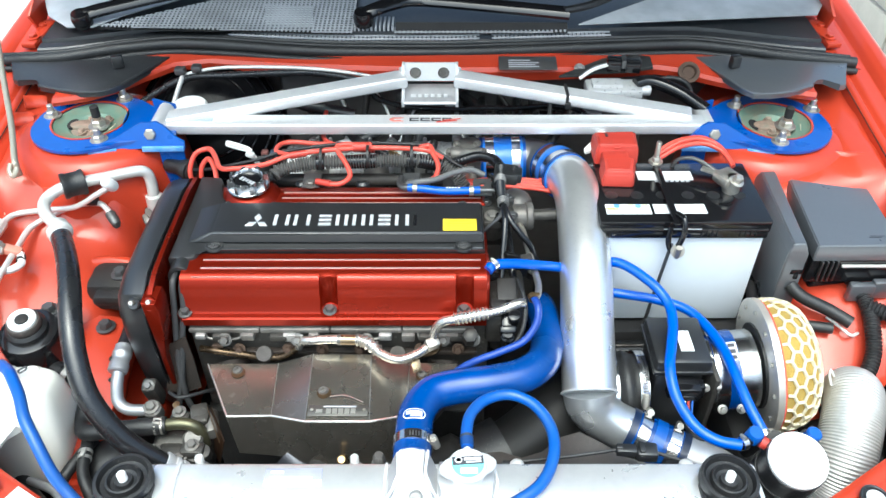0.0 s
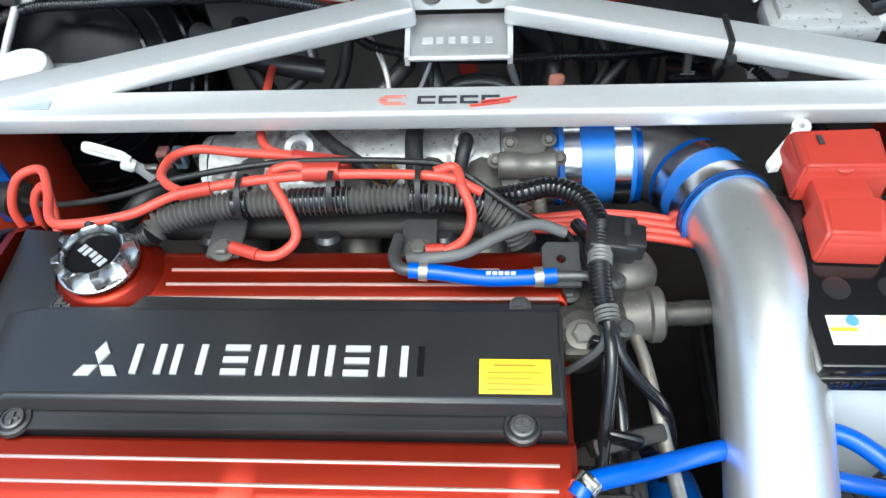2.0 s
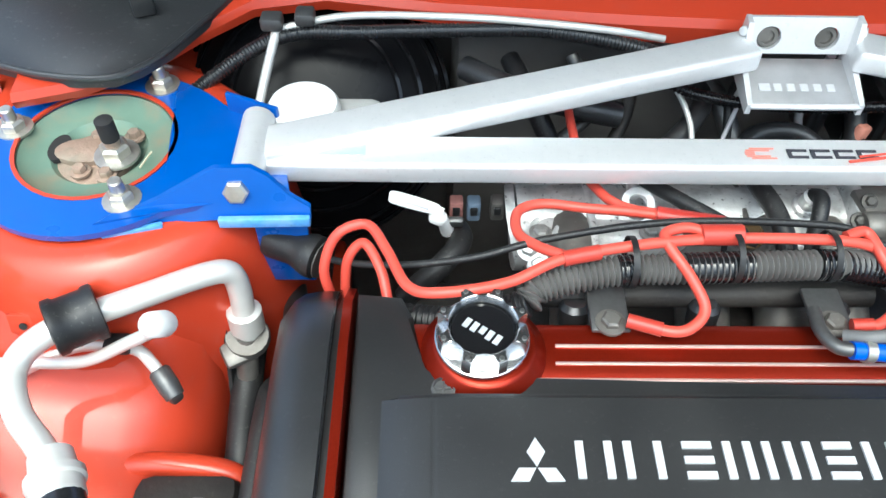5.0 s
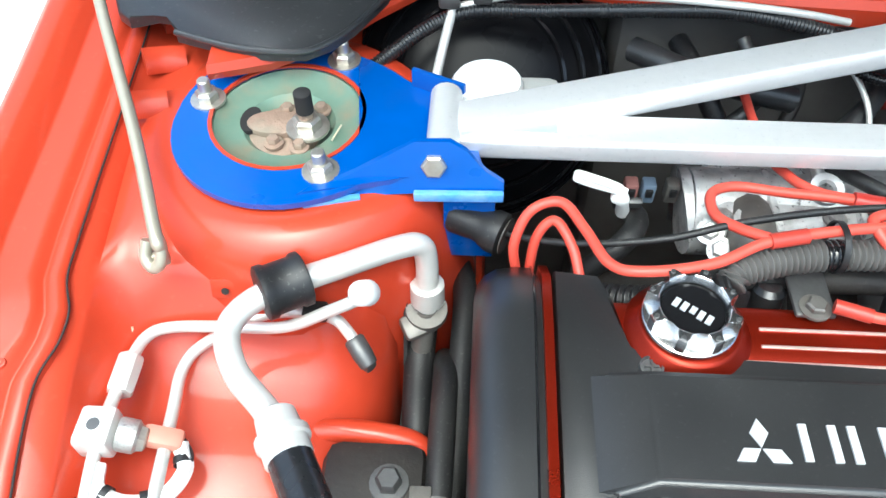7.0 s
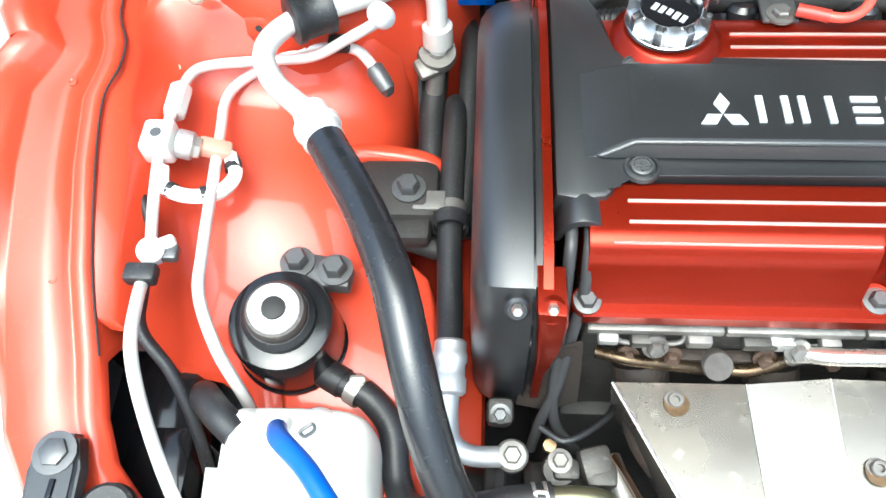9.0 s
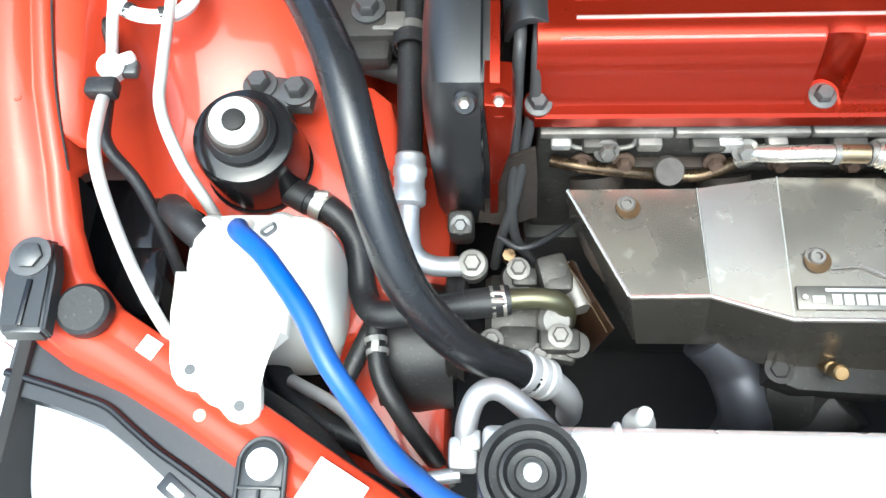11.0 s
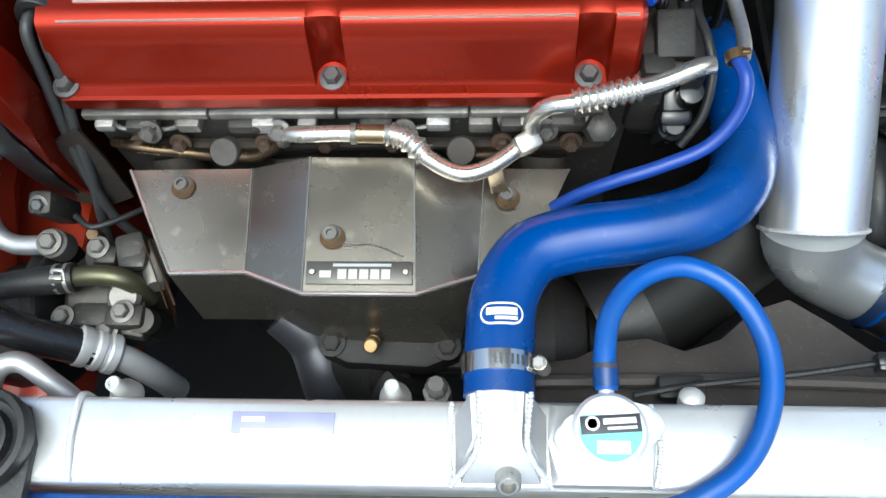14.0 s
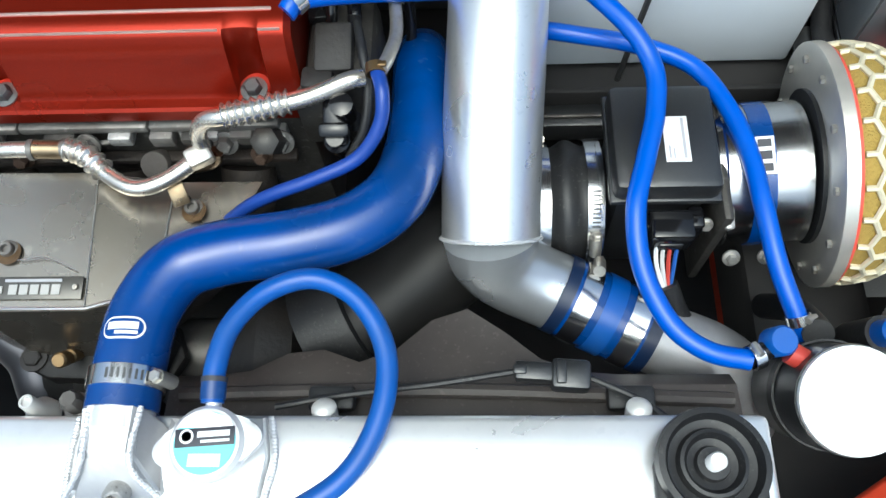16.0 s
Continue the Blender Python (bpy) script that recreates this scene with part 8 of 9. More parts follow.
# catch can, small valves and duct at the front corner
cc = thing("canister", "black canister with a white round lid", "canister", (0.40, 0.51, 0.68))
cax = (-0.05, -0.30, 0.95)
part("body", lathe([(0.032, -0.09), (0.034, -0.085), (0.034, 0.0), (0.0335, 0.002), (0, 0.002)], (0.400, 0.517, 0.742), cax, 32), PLASTIC, cc)
part("lid", lathe([(0.0325, 0.002), (0.033, 0.004), (0.0325, 0.007), (0, 0.0075)], (0.400, 0.517, 0.742), cax, 36), WHITE, cc)
part("strap", band((0.402, 0.529, 0.705), cax, 0.0345, 0.010, 0.0015, 30), RUBBER, cc)
vv = thing("check_valve", "small blue-capped valve with red joint", "valve", (0.366, 0.555, 0.735))
part("cap", lathe([(0.0095, -0.012), (0.0095, 0.002), (0.008, 0.004), (0, 0.004)], (0.364, 0.553, 0.745), (0.1, -0.2, 1), 22), BLUE_V, vv)
part("red_joint", tube([(0.37, 0.548, 0.738), (0.384, 0.54, 0.735)], 0.0075, 10, 2), REDPL, vv)
part("stem", tube([(0.345, 0.544, 0.737), (0.362, 0.552, 0.737)], 0.006, 10, 2), PLASTIC_G, vv)
worm_clamp(vv, (0.349, 0.545, 0.738), (1, 0.4, 0), 0.007, 0.007, (0, 0.3, 1))
v2 = thing("check_valve", "small blue-capped valve beside the duct", "valve", (0.44, 0.563, 0.72))
part("cap", lathe([(0.009, -0.012), (0.009, 0.002), (0.007, 0.004), (0, 0.004)], (0.44, 0.563, 0.731), (0.1, -0.2, 1), 22), BLUE_V, v2)
part("body", lathe([(0.012, -0.05), (0.012, -0.012), (0, -0.012)], (0.44, 0.563, 0.731), (0.1, -0.2, 1), 16), RUBBER, v2)
hose("can_hose", [(0.398, 0.565, 0.72), (0.402, 0.58, 0.70), (0.404, 0.60, 0.67), (0.404, 0.62, 0.62)], 0.010, RUBBER, "black rubber hose below the filter", "hose")
ad2 = thing("air_duct", "silver finely corrugated flexible air duct", "duct", (0.53, 0.6, 0.65))
part("duct", tube([(0.556, 0.69, 0.58), (0.552, 0.684, 0.64), (0.543, 0.662, 0.682), (0.526, 0.622, 0.683), (0.505, 0.575, 0.652), (0.495, 0.55, 0.58)], 0.037, 30, 40, 0.0013, 0.0034), DUCT, ad2)
part("wire_end", tube([(0.513, 0.672, 0.708), (0.508, 0.676, 0.716), (0.504, 0.668, 0.714), (0.506, 0.66, 0.704)], 0.0018, 6), GREYMET, ad2)

# ---- left side: air conditioning lines, power steering, reservoir ----
ac = thing("air_con_pipe", "thick grey aluminium air conditioning pipe", "pipe", (-0.5, 0.93, 0.8))
ACP = [(-0.446, 0.965, 0.757), (-0.446, 0.967, 0.78), (-0.446, 0.973, 0.806), (-0.450, 0.974, 0.824), (-0.465, 0.966, 0.831), (-0.50, 0.946, 0.834), (-0.54, 0.922, 0.838), (-0.562, 0.906, 0.834), (-0.568, 0.888, 0.830), (-0.556, 0.862, 0.830), (-0.535, 0.84, 0.832), (-0.522, 0.825, 0.834)]
part("pipe", tube(ACP, 0.0085, 16, 10), GREYMET, ac)
p, d = along(ACP, 0.60)
part("rubber_clamp", lathe([(0.017, -0.016), (0.019, -0.015), (0.019, -0.010), (0.0175, -0.008), (0.0175, 0.008), (0.019, 0.010), (0.019, 0.015), (0.017, 0.016)], (-0.537, 0.924, 0.838), (0.8, 0.5, -0.06), 26), RUBBER, ac, "black rubber pipe clamp")
part("fitting", merge(lathe([(0.011, -0.02), (0.013, -0.018), (0.013, 0.0), (0.010, 0.002)], (-0.446, 0.969, 0.785), (0, 0.1, 1), 16), hexbolt((-0.446, 0.969, 0.765), (0, 0, 1), 0.013, 0.012, False)), GREYMET, ac)
part("yoke", merge(lathe([(0.016, -0.006), (0.017, 0.0), (0.016, 0.006), (0, 0.006)], (-0.447, 0.964, 0.757), (0.1, -0.3, 1), 18), box((-0.452, 0.955, 0.752), (0.028, 0.02, 0.010), 0.004, pose(0, 0, 0, 20, 0, 30))), CAST_D, ac, "stained pipe yoke")
part("lower_pipe", tube([(-0.447, 0.963, 0.76), (-0.450, 0.952, 0.73), (-0.456, 0.940, 0.69), (-0.46, 0.93, 0.62)], 0.0085, 14), CAST_D, ac)
part("crimp_collar", lathe([(0.012, -0.018), (0.0145, -0.016), (0.0145, -0.006), (0.0165, -0.005), (0.0165, 0.0), (0.0135, 0.002), (0.0125, 0.014), (0.010, 0.016)], (-0.519, 0.82, 0.8345), (-0.45, 0.88, -0.02), 22), GREYMET, ac, "crimped aluminium collar")
ACH = [(-0.518, 0.818, 0.835), (-0.508, 0.80, 0.836), (-0.478, 0.745, 0.845), (-0.456, 0.695, 0.846), (-0.443, 0.65, 0.83), (-0.432, 0.615, 0.803), (-0.416, 0.585, 0.768), (-0.385, 0.565, 0.72), (-0.350, 0.560, 0.682), (-0.332, 0.559, 0.664)]
ae = thing("air_con_hose", "thick glossy black air conditioning hose with crimped end", "hose", (-0.45, 0.7, 0.83))
part("hose", tube(ACH, 0.0135, 18, 10), HOSE, ae)
part("collar", lathe([(0.014, -0.018), (0.0158, -0.016), (0.0158, -0.010), (0.0145, -0.0085), (0.0145, -0.006), (0.0158, -0.0045), (0.0158, 0.0), (0.0145, 0.0015), (0.0145, 0.004), (0.0155, 0.0055), (0.0155, 0.012), (0.012, 0.014)], (-0.336, 0.560, 0.667), (-0.7, 0.05, 0.7), 24), ALU_BR, ae)
part("pipe", tube([(-0.335, 0.560, 0.668), (-0.318, 0.557, 0.65), (-0.305, 0.552, 0.62), (-0.302, 0.55, 0.58)], 0.0105, 14), ALU_BR, ae)
la = thing("air_con_line", "thin aluminium air conditioning line with pressure switch", "pipe", (-0.64, 0.8, 0.79))
LA = [(-0.482, 0.918, 0.838), (-0.505, 0.915, 0.825), (-0.54, 0.913, 0.805), (-0.585, 0.917, 0.796), (-0.625, 0.918, 0.79), (-0.640, 0.908, 0.79), (-0.644, 0.88, 0.792), (-0.645, 0.834, 0.795), (-0.642, 0.79, 0.79), (-0.636, 0.744, 0.785), (-0.628, 0.70, 0.80), (-0.622, 0.665, 0.803), (-0.612, 0.63, 0.785), (-0.593, 0.586, 0.755), (-0.575, 0.55, 0.70)]
part("line", tube(LA, 0.0043, 12, 8), GREYMET, la)
part("union", lathe([(0.008, -0.014), (0.009, -0.012), (0.009, 0.012), (0.008, 0.014)], (-0.6435, 0.878, 0.792), (0, 1, 0), 8), GREYMET, la)
part("switch_block", box((-0.645, 0.834, 0.797), (0.024, 0.028, 0.022), 0.004), GREYMET, la)
part("switch", merge(lathe([(0.010, 0), (0.011, 0.002), (0.011, 0.012), (0.009, 0.014)], (-0.634, 0.834, 0.796), (1, 0, -0.4), 18)), CAST, la)
part("switch_plug", box((-0.608, 0.837, 0.785), (0.026, 0.014, 0.012), 0.0035, pose(0, 0, 0, 0, 20, 0)), TAN, la, "tan switch connector")
part("block_hole", lathe([(0.0042, 0), (0.0042, 0.0006), (0, 0.0006)], (-0.645, 0.834, 0.8078), (0, 0, 1), 16), BOLT_D, la)
part("switch_collar", lathe([(0.0095, 0.013), (0.0085, 0.018), (0.007, 0.019), (0, 0.019)], (-0.634, 0.834, 0.796), (1, 0, -0.4), 6), ZINC, la)
for dy in (-0.002, 0.003):
    part("plug_wire", tube([(-0.597, 0.836 + dy, 0.780), (-0.590, 0.826 + dy, 0.777), (-0.592, 0.812 + dy, 0.776), (-0.599, 0.802 + dy, 0.780)], 0.0022, 8), RUBBER, la)
part("switch_wire", tube([(-0.598, 0.836, 0.78), (-0.592, 0.82, 0.775), (-0.60, 0.80, 0.78), (-0.62, 0.793, 0.786), (-0.638, 0.80, 0.788), (-0.642, 0.815, 0.79)], 0.0055, 8), WHITE, la, "white taped switch wire")
for p_, d_ in (((-0.5945, 0.826, 0.7765), (0.35, -0.9, 0)), ((-0.6085, 0.7965, 0.783), (-0.9, -0.35, 0.2)), ((-0.632, 0.797, 0.787), (-0.9, 0.35, 0.1))):
    part("tape_band", band(p_, d_, 0.0056, 0.005, 0.0006, 12), RUBBER, la)
part("service_cap", lathe([(0.008, -0.012), (0.009, -0.008), (0.0085, 0.010), (0.006, 0.013), (0, 0.013)], (-0.482, 0.918, 0.842), (-0.1, -0.6, 0.8), 16), WHITE, la, "white service port cap")
part("line_clip", merge(lathe([(0.008, -0.007), (0.0095, -0.004), (0.0095, 0.005), (0.007, 0.008), (0, 0.0085)], (-0.631, 0.742, 0.792), (0.1, -0.3, 1), 22), box((-0.624, 0.747, 0.793), (0.018, 0.010, 0.008), 0.003, pose(0, 0, 0, 0, 0, 25))), WHITE, la)
part("clip_tab", box((-0.619, 0.742, 0.790), (0.012, 0.012, 0.008), 0.002), BOLT_D, la)
part("black_clip", box((-0.632, 0.722, 0.796), (0.022, 0.014, 0.012), 0.003), RUBBER, la)
lb2 = thing("air_con_line", "thin aluminium line bending across the apron", "pipe", (-0.58, 0.8, 0.78))
LB = [(-0.486, 0.905, 0.786), (-0.497, 0.916, 0.798), (-0.508, 0.924, 0.802), (-0.53, 0.930, 0.798), (-0.56, 0.932, 0.79), (-0.60, 0.915, 0.778), (-0.613, 0.895, 0.775), (-0.610, 0.86, 0.778), (-0.603, 0.80, 0.785), (-0.598, 0.745, 0.787), (-0.594, 0.712, 0.785), (-0.58, 0.68, 0.77), (-0.568, 0.662, 0.74), (-0.565, 0.655, 0.70)]
part("line", tube(LB, 0.0043, 12, 8), GREYMET, lb2)
part("end_connector", merge(lathe([(0.0065, -0.012), (0.0075, -0.004), (0.0075, 0.008), (0.006, 0.010)], (-0.488, 0.907, 0.789), (-0.55, 0.65, 0.5), 12), box((-0.483, 0.901, 0.783), (0.011, 0.010, 0.012), 0.003, pose(0, 0, 0, 0, 0, -40))), BOLT_D, lb2, "black line connector")
part("line_bracket", box((-0.520, 0.926, 0.806), (0.018, 0.014, 0.010), 0.003), RUBBER, lb2)
hose("sensor_cable", [(-0.66, 0.80, 0.78), (-0.645, 0.77, 0.772), (-0.64, 0.72, 0.772), (-0.632, 0.69, 0.775), (-0.61, 0.665, 0.76), (-0.598, 0.635, 0.72), (-0.595, 0.60, 0.66)], 0.0045, RUBBER, "thin black cable along the apron", "cable")
part("grommet", box((-0.662, 0.80, 0.782), (0.012, 0.018, 0.016), 0.003), RUBBER, thing("apron_grommet", "black cable grommet in the apron", "grommet", (-0.662, 0.8, 0.782)))

ps = thing("power_steering_reservoir", "glossy black power steering reservoir with grey hexagonal cap", "reservoir", (-0.538, 0.70, 0.68))
pax = (0.05, -0.14, 1)
PC = (-0.546, 0.7125, 0.750)
part("body", lathe([(0.034, -0.085), (0.039, -0.078), (0.041, -0.05), (0.0395, -0.02), (0.039, -0.006), (0.0365, 0.001), (0.030, 0.003), (0, 0.003)], PC, pax, 40), PLASTIC_G, ps)
part("rim", lathe([(0.040, -0.058), (0.0425, -0.056), (0.0425, -0.052), (0.040, -0.050), (0.040, -0.058)], PC, pax, 40), PLASTIC_G, ps)
part("neck", lathe([(0.026, 0.0), (0.026, 0.010), (0.0225, 0.014), (0, 0.014)], PC, pax, 28), RUBBER, ps)
part("cap", lathe([(0.0200, 0.010), (0.0215, 0.013), (0.0215, 0.021), (0.0200, 0.0235), (0.017, 0.024), (0, 0.024)], PC, pax, 36), SHROUD, ps, "dull grey screw cap")
part("cap_top", lathe([(0.0180, 0.0225), (0.0176, 0.0270), (0.0165, 0.0280), (0.0095, 0.0280), (0.0088, 0.0265), (0, 0.0262)], PC, pax, 28), WHITE, ps, "worn pale cap top with flats")
part("cap_dimple", lathe([(0.0086, 0.0263), (0.0080, 0.0285), (0.006, 0.0292), (0, 0.0294)], PC, pax, 20), NECK, ps)
part("red_mark", box((-0.549, 0.684, 0.70), (0.008, 0.002, 0.004), 0.0004, pose(0, 0, 0, -10)), LEAD, ps)
for q in ((-0.545, 0.768, 0.735), (-0.515, 0.762, 0.735)):
    add_bolt(ps, q, (0, 0, 1), 0.009, 0.010, BOLT_D)
part("bracket", prism([(-0.556, 0.750), (-0.504, 0.748), (-0.502, 0.766), (-0.511, 0.774), (-0.538, 0.777), (-0.550, 0.780), (-0.557, 0.772)], 0.724, 0.734, 0.004), BOLT_D, ps)
psh = thing("power_steering_hose", "black rubber power steering return hose", "hose", (-0.45, 0.60, 0.685))
PSH = [(-0.530, 0.699, 0.70), (-0.505, 0.685, 0.70), (-0.485, 0.675, 0.70), (-0.468, 0.655, 0.69), (-0.462, 0.62, 0.68), (-0.45, 0.60, 0.685), (-0.419, 0.599, 0.69), (-0.385, 0.606, 0.687), (-0.352, 0.611, 0.685)]
part("hose", tube(PSH, 0.0105, 14), RUBBER, psh)
part("reinforced_end", tube(PSH[:2], 0.0116, 14, 3), RUBBER, psh)
part("reinforced_end", tube(PSH[-2:], 0.0113, 14, 3), RUBBER, psh)
pc2 = thing("hose_clip", "silver spring clip on the return hose", "clip", (-0.358, 0.61, 0.685), "spring clips")
part("ring", merge(band((-0.3645, 0.6095, 0.6852), (1, 0.15, 0), 0.0109, 0.0026, 0.0009, 22), band((-0.3565, 0.6105, 0.6848), (1, 0.15, 0), 0.0109, 0.0026, 0.0009, 22), box((-0.3605, 0.606, 0.6965), (0.010, 0.004, 0.003), 0.001), box((-0.3605, 0.612, 0.6968), (0.010, 0.003, 0.002), 0.0008)), ZINC, pc2)
pc3 = thing("hose_clip", "silver spring clip at the reservoir outlet", "clip", (-0.497, 0.68, 0.70), "spring clips")
part("ring", merge(band((-0.495, 0.68, 0.70), (0.8, -0.5, 0), 0.0112, 0.010, 0.001, 20), box((-0.493, 0.684, 0.712), (0.012, 0.006, 0.006), 0.002)), ZINC, pc3)
pm = thing("power_steering_pump", "grimy aluminium power steering pump", "pump", (-0.33, 0.62, 0.62))
part("housing", merge(lathe([(0.034, -0.035), (0.038, -0.03), (0.038, 0.02), (0.032, 0.028), (0, 0.028)], (-0.335, 0.612, 0.63), (1, 0, 0), 28), box((-0.318, 0.625, 0.635), (0.036, 0.045, 0.05), 0.008)), GRIME, pm)
part("pulley", lathe([(0.045, -0.008), (0.048, -0.006), (0.044, 0.0), (0.048, 0.006), (0.045, 0.008), (0, 0.008)], (-0.392, 0.612, 0.63), (1, 0, 0), 32), DARK, pm)
part("reservoir_boss", lathe([(0.013, -0.03), (0.0135, 0.0), (0.0115, 0.003), (0, 0.003)], (-0.345, 0.635, 0.668), (-0.1, -0.15, 1), 20), GRIME, pm)
part("pressure_block", box((-0.318, 0.638, 0.668), (0.024, 0.03, 0.022), 0.005, pose(0, 0, 0, 10, 0, 15)), GRIME, pm)
part("flow_valve", lathe([(0.009, -0.02), (0.0095, 0.016), (0.008, 0.018), (0, 0.018)], (-0.302, 0.628, 0.664), (0.3, -1, 0.1), 16), CAST_D, pm)
part("mounting_ear", merge(box((-0.352, 0.585, 0.655), (0.03, 0.016, 0.012), 0.004), lathe([(0.010, -0.007), (0.010, 0.007), (0.006, 0.008), (0, 0.008)], (-0.366, 0.583, 0.658), (0, -0.2, 1), 18)), CAST_D, pm)
part("mounting_ear", merge(box((-0.318, 0.582, 0.655), (0.034, 0.018, 0.014), 0.004, pose(0, 0, 0, 0, 0, -10)), lathe([(0.010, -0.007), (0.010, 0.007), (0.006, 0.008), (0, 0.008)], (-0.303, 0.584, 0.662), (0, -0.2, 1), 18)), GRIME, pm)
hose("thin_pump_wire", [(-0.36, 0.66, 0.69), (-0.345, 0.65, 0.692), (-0.33, 0.655, 0.69), (-0.31, 0.672, 0.68), (-0.30, 0.69, 0.66)], 0.0025, RUBBER, "thin black wire over the pump", "cable")
part("outlet", tube([(-0.355, 0.611, 0.685), (-0.335, 0.612, 0.687), (-0.318, 0.611, 0.684), (-0.310, 0.609, 0.672), (-0.308, 0.607, 0.65)], 0.0078, 14), mat("olive_passivated_steel", (0.12, 0.115, 0.07), 0.35, 0.7, 0.2, 80), pm, "olive passivated outlet pipe")
for q, d in (((-0.315, 0.632, 0.672), (0.022, 0.02, 0.012)), ((-0.345, 0.588, 0.66), (0.03, 0.02, 0.015)), ((-0.315, 0.585, 0.668), (0.03, 0.018, 0.014)), ((-0.34, 0.635, 0.668), (0.02, 0.016, 0.012))):
    part("lug", box(q, d, 0.004), GRIME, pm)
part("valve_body", lathe([(0.012, -0.03), (0.013, 0.0), (0.010, 0.004), (0, 0.004)], (-0.318, 0.60, 0.672), (0.2, -0.3, 1), 16), CAST_D, pm)
part("brass_plug", lathe([(0.005, -0.01), (0.005, 0.004), (0, 0.004)], (-0.352, 0.652, 0.672), (0, -0.2, 1), 8), STAIN, pm)
for q in ((-0.365, 0.585, 0.668), (-0.315, 0.587, 0.676), (-0.33, 0.575, 0.665), (-0.345, 0.64, 0.675)):
    add_bolt(pm, q, (0, -0.1, 1), 0.006, 0.006, CAST_D)
part("banjo", merge(lathe([(0.012, -0.014), (0.012, 0.003), (0.0095, 0.005), (0, 0.005)], (-0.380, 0.642, 0.677), (0, -0.2, 1), 22), hexbolt((-0.380, 0.6405, 0.684), (0, -0.2, 1), 0.0068, 0.006)), CAST_D, pm, "pale banjo fitting")
pl = thing("power_steering_line", "black pressure hose with crimped grey metal end", "hose", (-0.428, 0.8, 0.7))
part("hose", tube([(-0.432, 0.955, 0.70), (-0.430, 0.925, 0.73), (-0.430, 0.86, 0.735), (-0.430, 0.79, 0.728), (-0.428, 0.74, 0.722), (-0.427, 0.705, 0.722)], 0.0098, 14), RUBBER, pl)
part("crimp", lathe([(0.0105, -0.020), (0.0128, -0.018), (0.0128, -0.008), (0.0115, -0.006), (0.0115, 0.002), (0.0128, 0.004), (0.0128, 0.009), (0.0118, 0.011), (0.0118, 0.018), (0.010, 0.020)], (-0.4265, 0.693, 0.7185), (0.02, 0.95, 0.25), 22), DULLAL, pl, "stepped grey crimp collar")
part("elbow", tube([(-0.426, 0.68, 0.715), (-0.427, 0.662, 0.700), (-0.424, 0.648, 0.685), (-0.41, 0.641, 0.678), (-0.385, 0.641, 0.677)], 0.0078, 14), DULLAL, pl)
part("clip", merge(band((-0.430, 0.815, 0.732), (0, 1, 0), 0.0108, 0.018, 0.0014, 24), box((-0.447, 0.822, 0.742), (0.026, 0.018, 0.004), 0.0015)), CAST_D, pl, "grey steel hose clamp")
part("clamp_rubber", band((-0.430, 0.808, 0.732), (0, 1, 0), 0.0130, 0.012, 0.0016, 24), RUBBER, pl)
# hoses added to fill and darken the gap beside the timing cover
hose("gap_hose", [(-0.455, 1.03, 0.74), (-0.450, 0.99, 0.735), (-0.452, 0.94, 0.715), (-0.45, 0.88, 0.70), (-0.452, 0.84, 0.67)], 0.012, RUBBER, "dull black hose beside the timing cover", "hose", "hoses beside the timing cover")
hose("gap_hose", [(-0.425, 1.04, 0.72), (-0.418, 1.0, 0.735), (-0.418, 0.95, 0.73), (-0.42, 0.88, 0.715), (-0.422, 0.82, 0.69)], 0.010, RUBBER, "dull black hose beside the timing cover", "hose", "hoses beside the timing cover")
# added dark panel in place of the gap's deep shade
gp = thing("gap_shade_panel", "dark panel added for shade between strut tower and timing cover", "guard", (-0.445, 0.95, 0.6))
part("panel", sheet([[(-0.464, y, 0.70 if y < 0.96 else 0.80), (-0.462, y, 0.66), (-0.45, y, 0.63), (-0.41, y, 0.62)] for y in (0.86, 0.93, 0.98, 1.08, 1.24)], 0.003), UNDER, gp)
mt = thing("engine_mount", "grimy black engine mount on a red bracket", "mount", (-0.475, 0.82, 0.68))
part("body", merge(box((-0.475, 0.835, 0.72), (0.075, 0.06, 0.05), 0.014), box((-0.470, 0.805, 0.728), (0.05, 0.03, 0.018), 0.006), tube([(-0.505, 0.812, 0.708), (-0.47, 0.806, 0.712), (-0.44, 0.80, 0.705)], 0.010, 14)), DARK, mt)
plate_bm = prism([(-0.553, 0.775), (-0.545, 0.790), (-0.525, 0.797), (-0.49, 0.796), (-0.462, 0.790), (-0.446, 0.775), (-0.438, 0.745), (-0.436, 0.70), (-0.436, 0.655), (-0.442, 0.60), (-0.50, 0.585), (-0.553, 0.65), (-0.556, 0.71)], 0.664, 0.702, 0.006)
for v in plate_bm.verts:
    v.co.z -= 0.55 * max(0.0, 0.705 - v.co.y)
part("red_bracket", plate_bm, PAINT, mt, "orange-red painted bracket plate")
for q, r_ in (((-0.448, 0.708, 0.7025), 0.0042), ((-0.445, 0.682, 0.6895), 0.003)):
    part("plate_hole", lathe([(r_, -0.001), (r_, 0.0004), (0, 0.0004)], q, (0, -0.2, 1), 16), UNDER, mt)
part("red_arm", tube([(-0.54, 0.872, 0.725), (-0.50, 0.873, 0.733), (-0.455, 0.870, 0.728), (-0.435, 0.862, 0.715)], 0.009, 12), PAINT, mt)
for q in ((-0.463, 0.83, 0.747), (-0.476, 0.768, 0.702)):
    add_bolt(mt, q, (0, 0, 1), 0.009, 0.010, BOLT_D)
part("rubber_snubber", lathe([(0.05, -0.03), (0.055, 0.0), (0.05, 0.03), (0, 0.03)], (-0.425, 0.60, 0.60), (1, 0, 0), 28), RUBBER, mt)

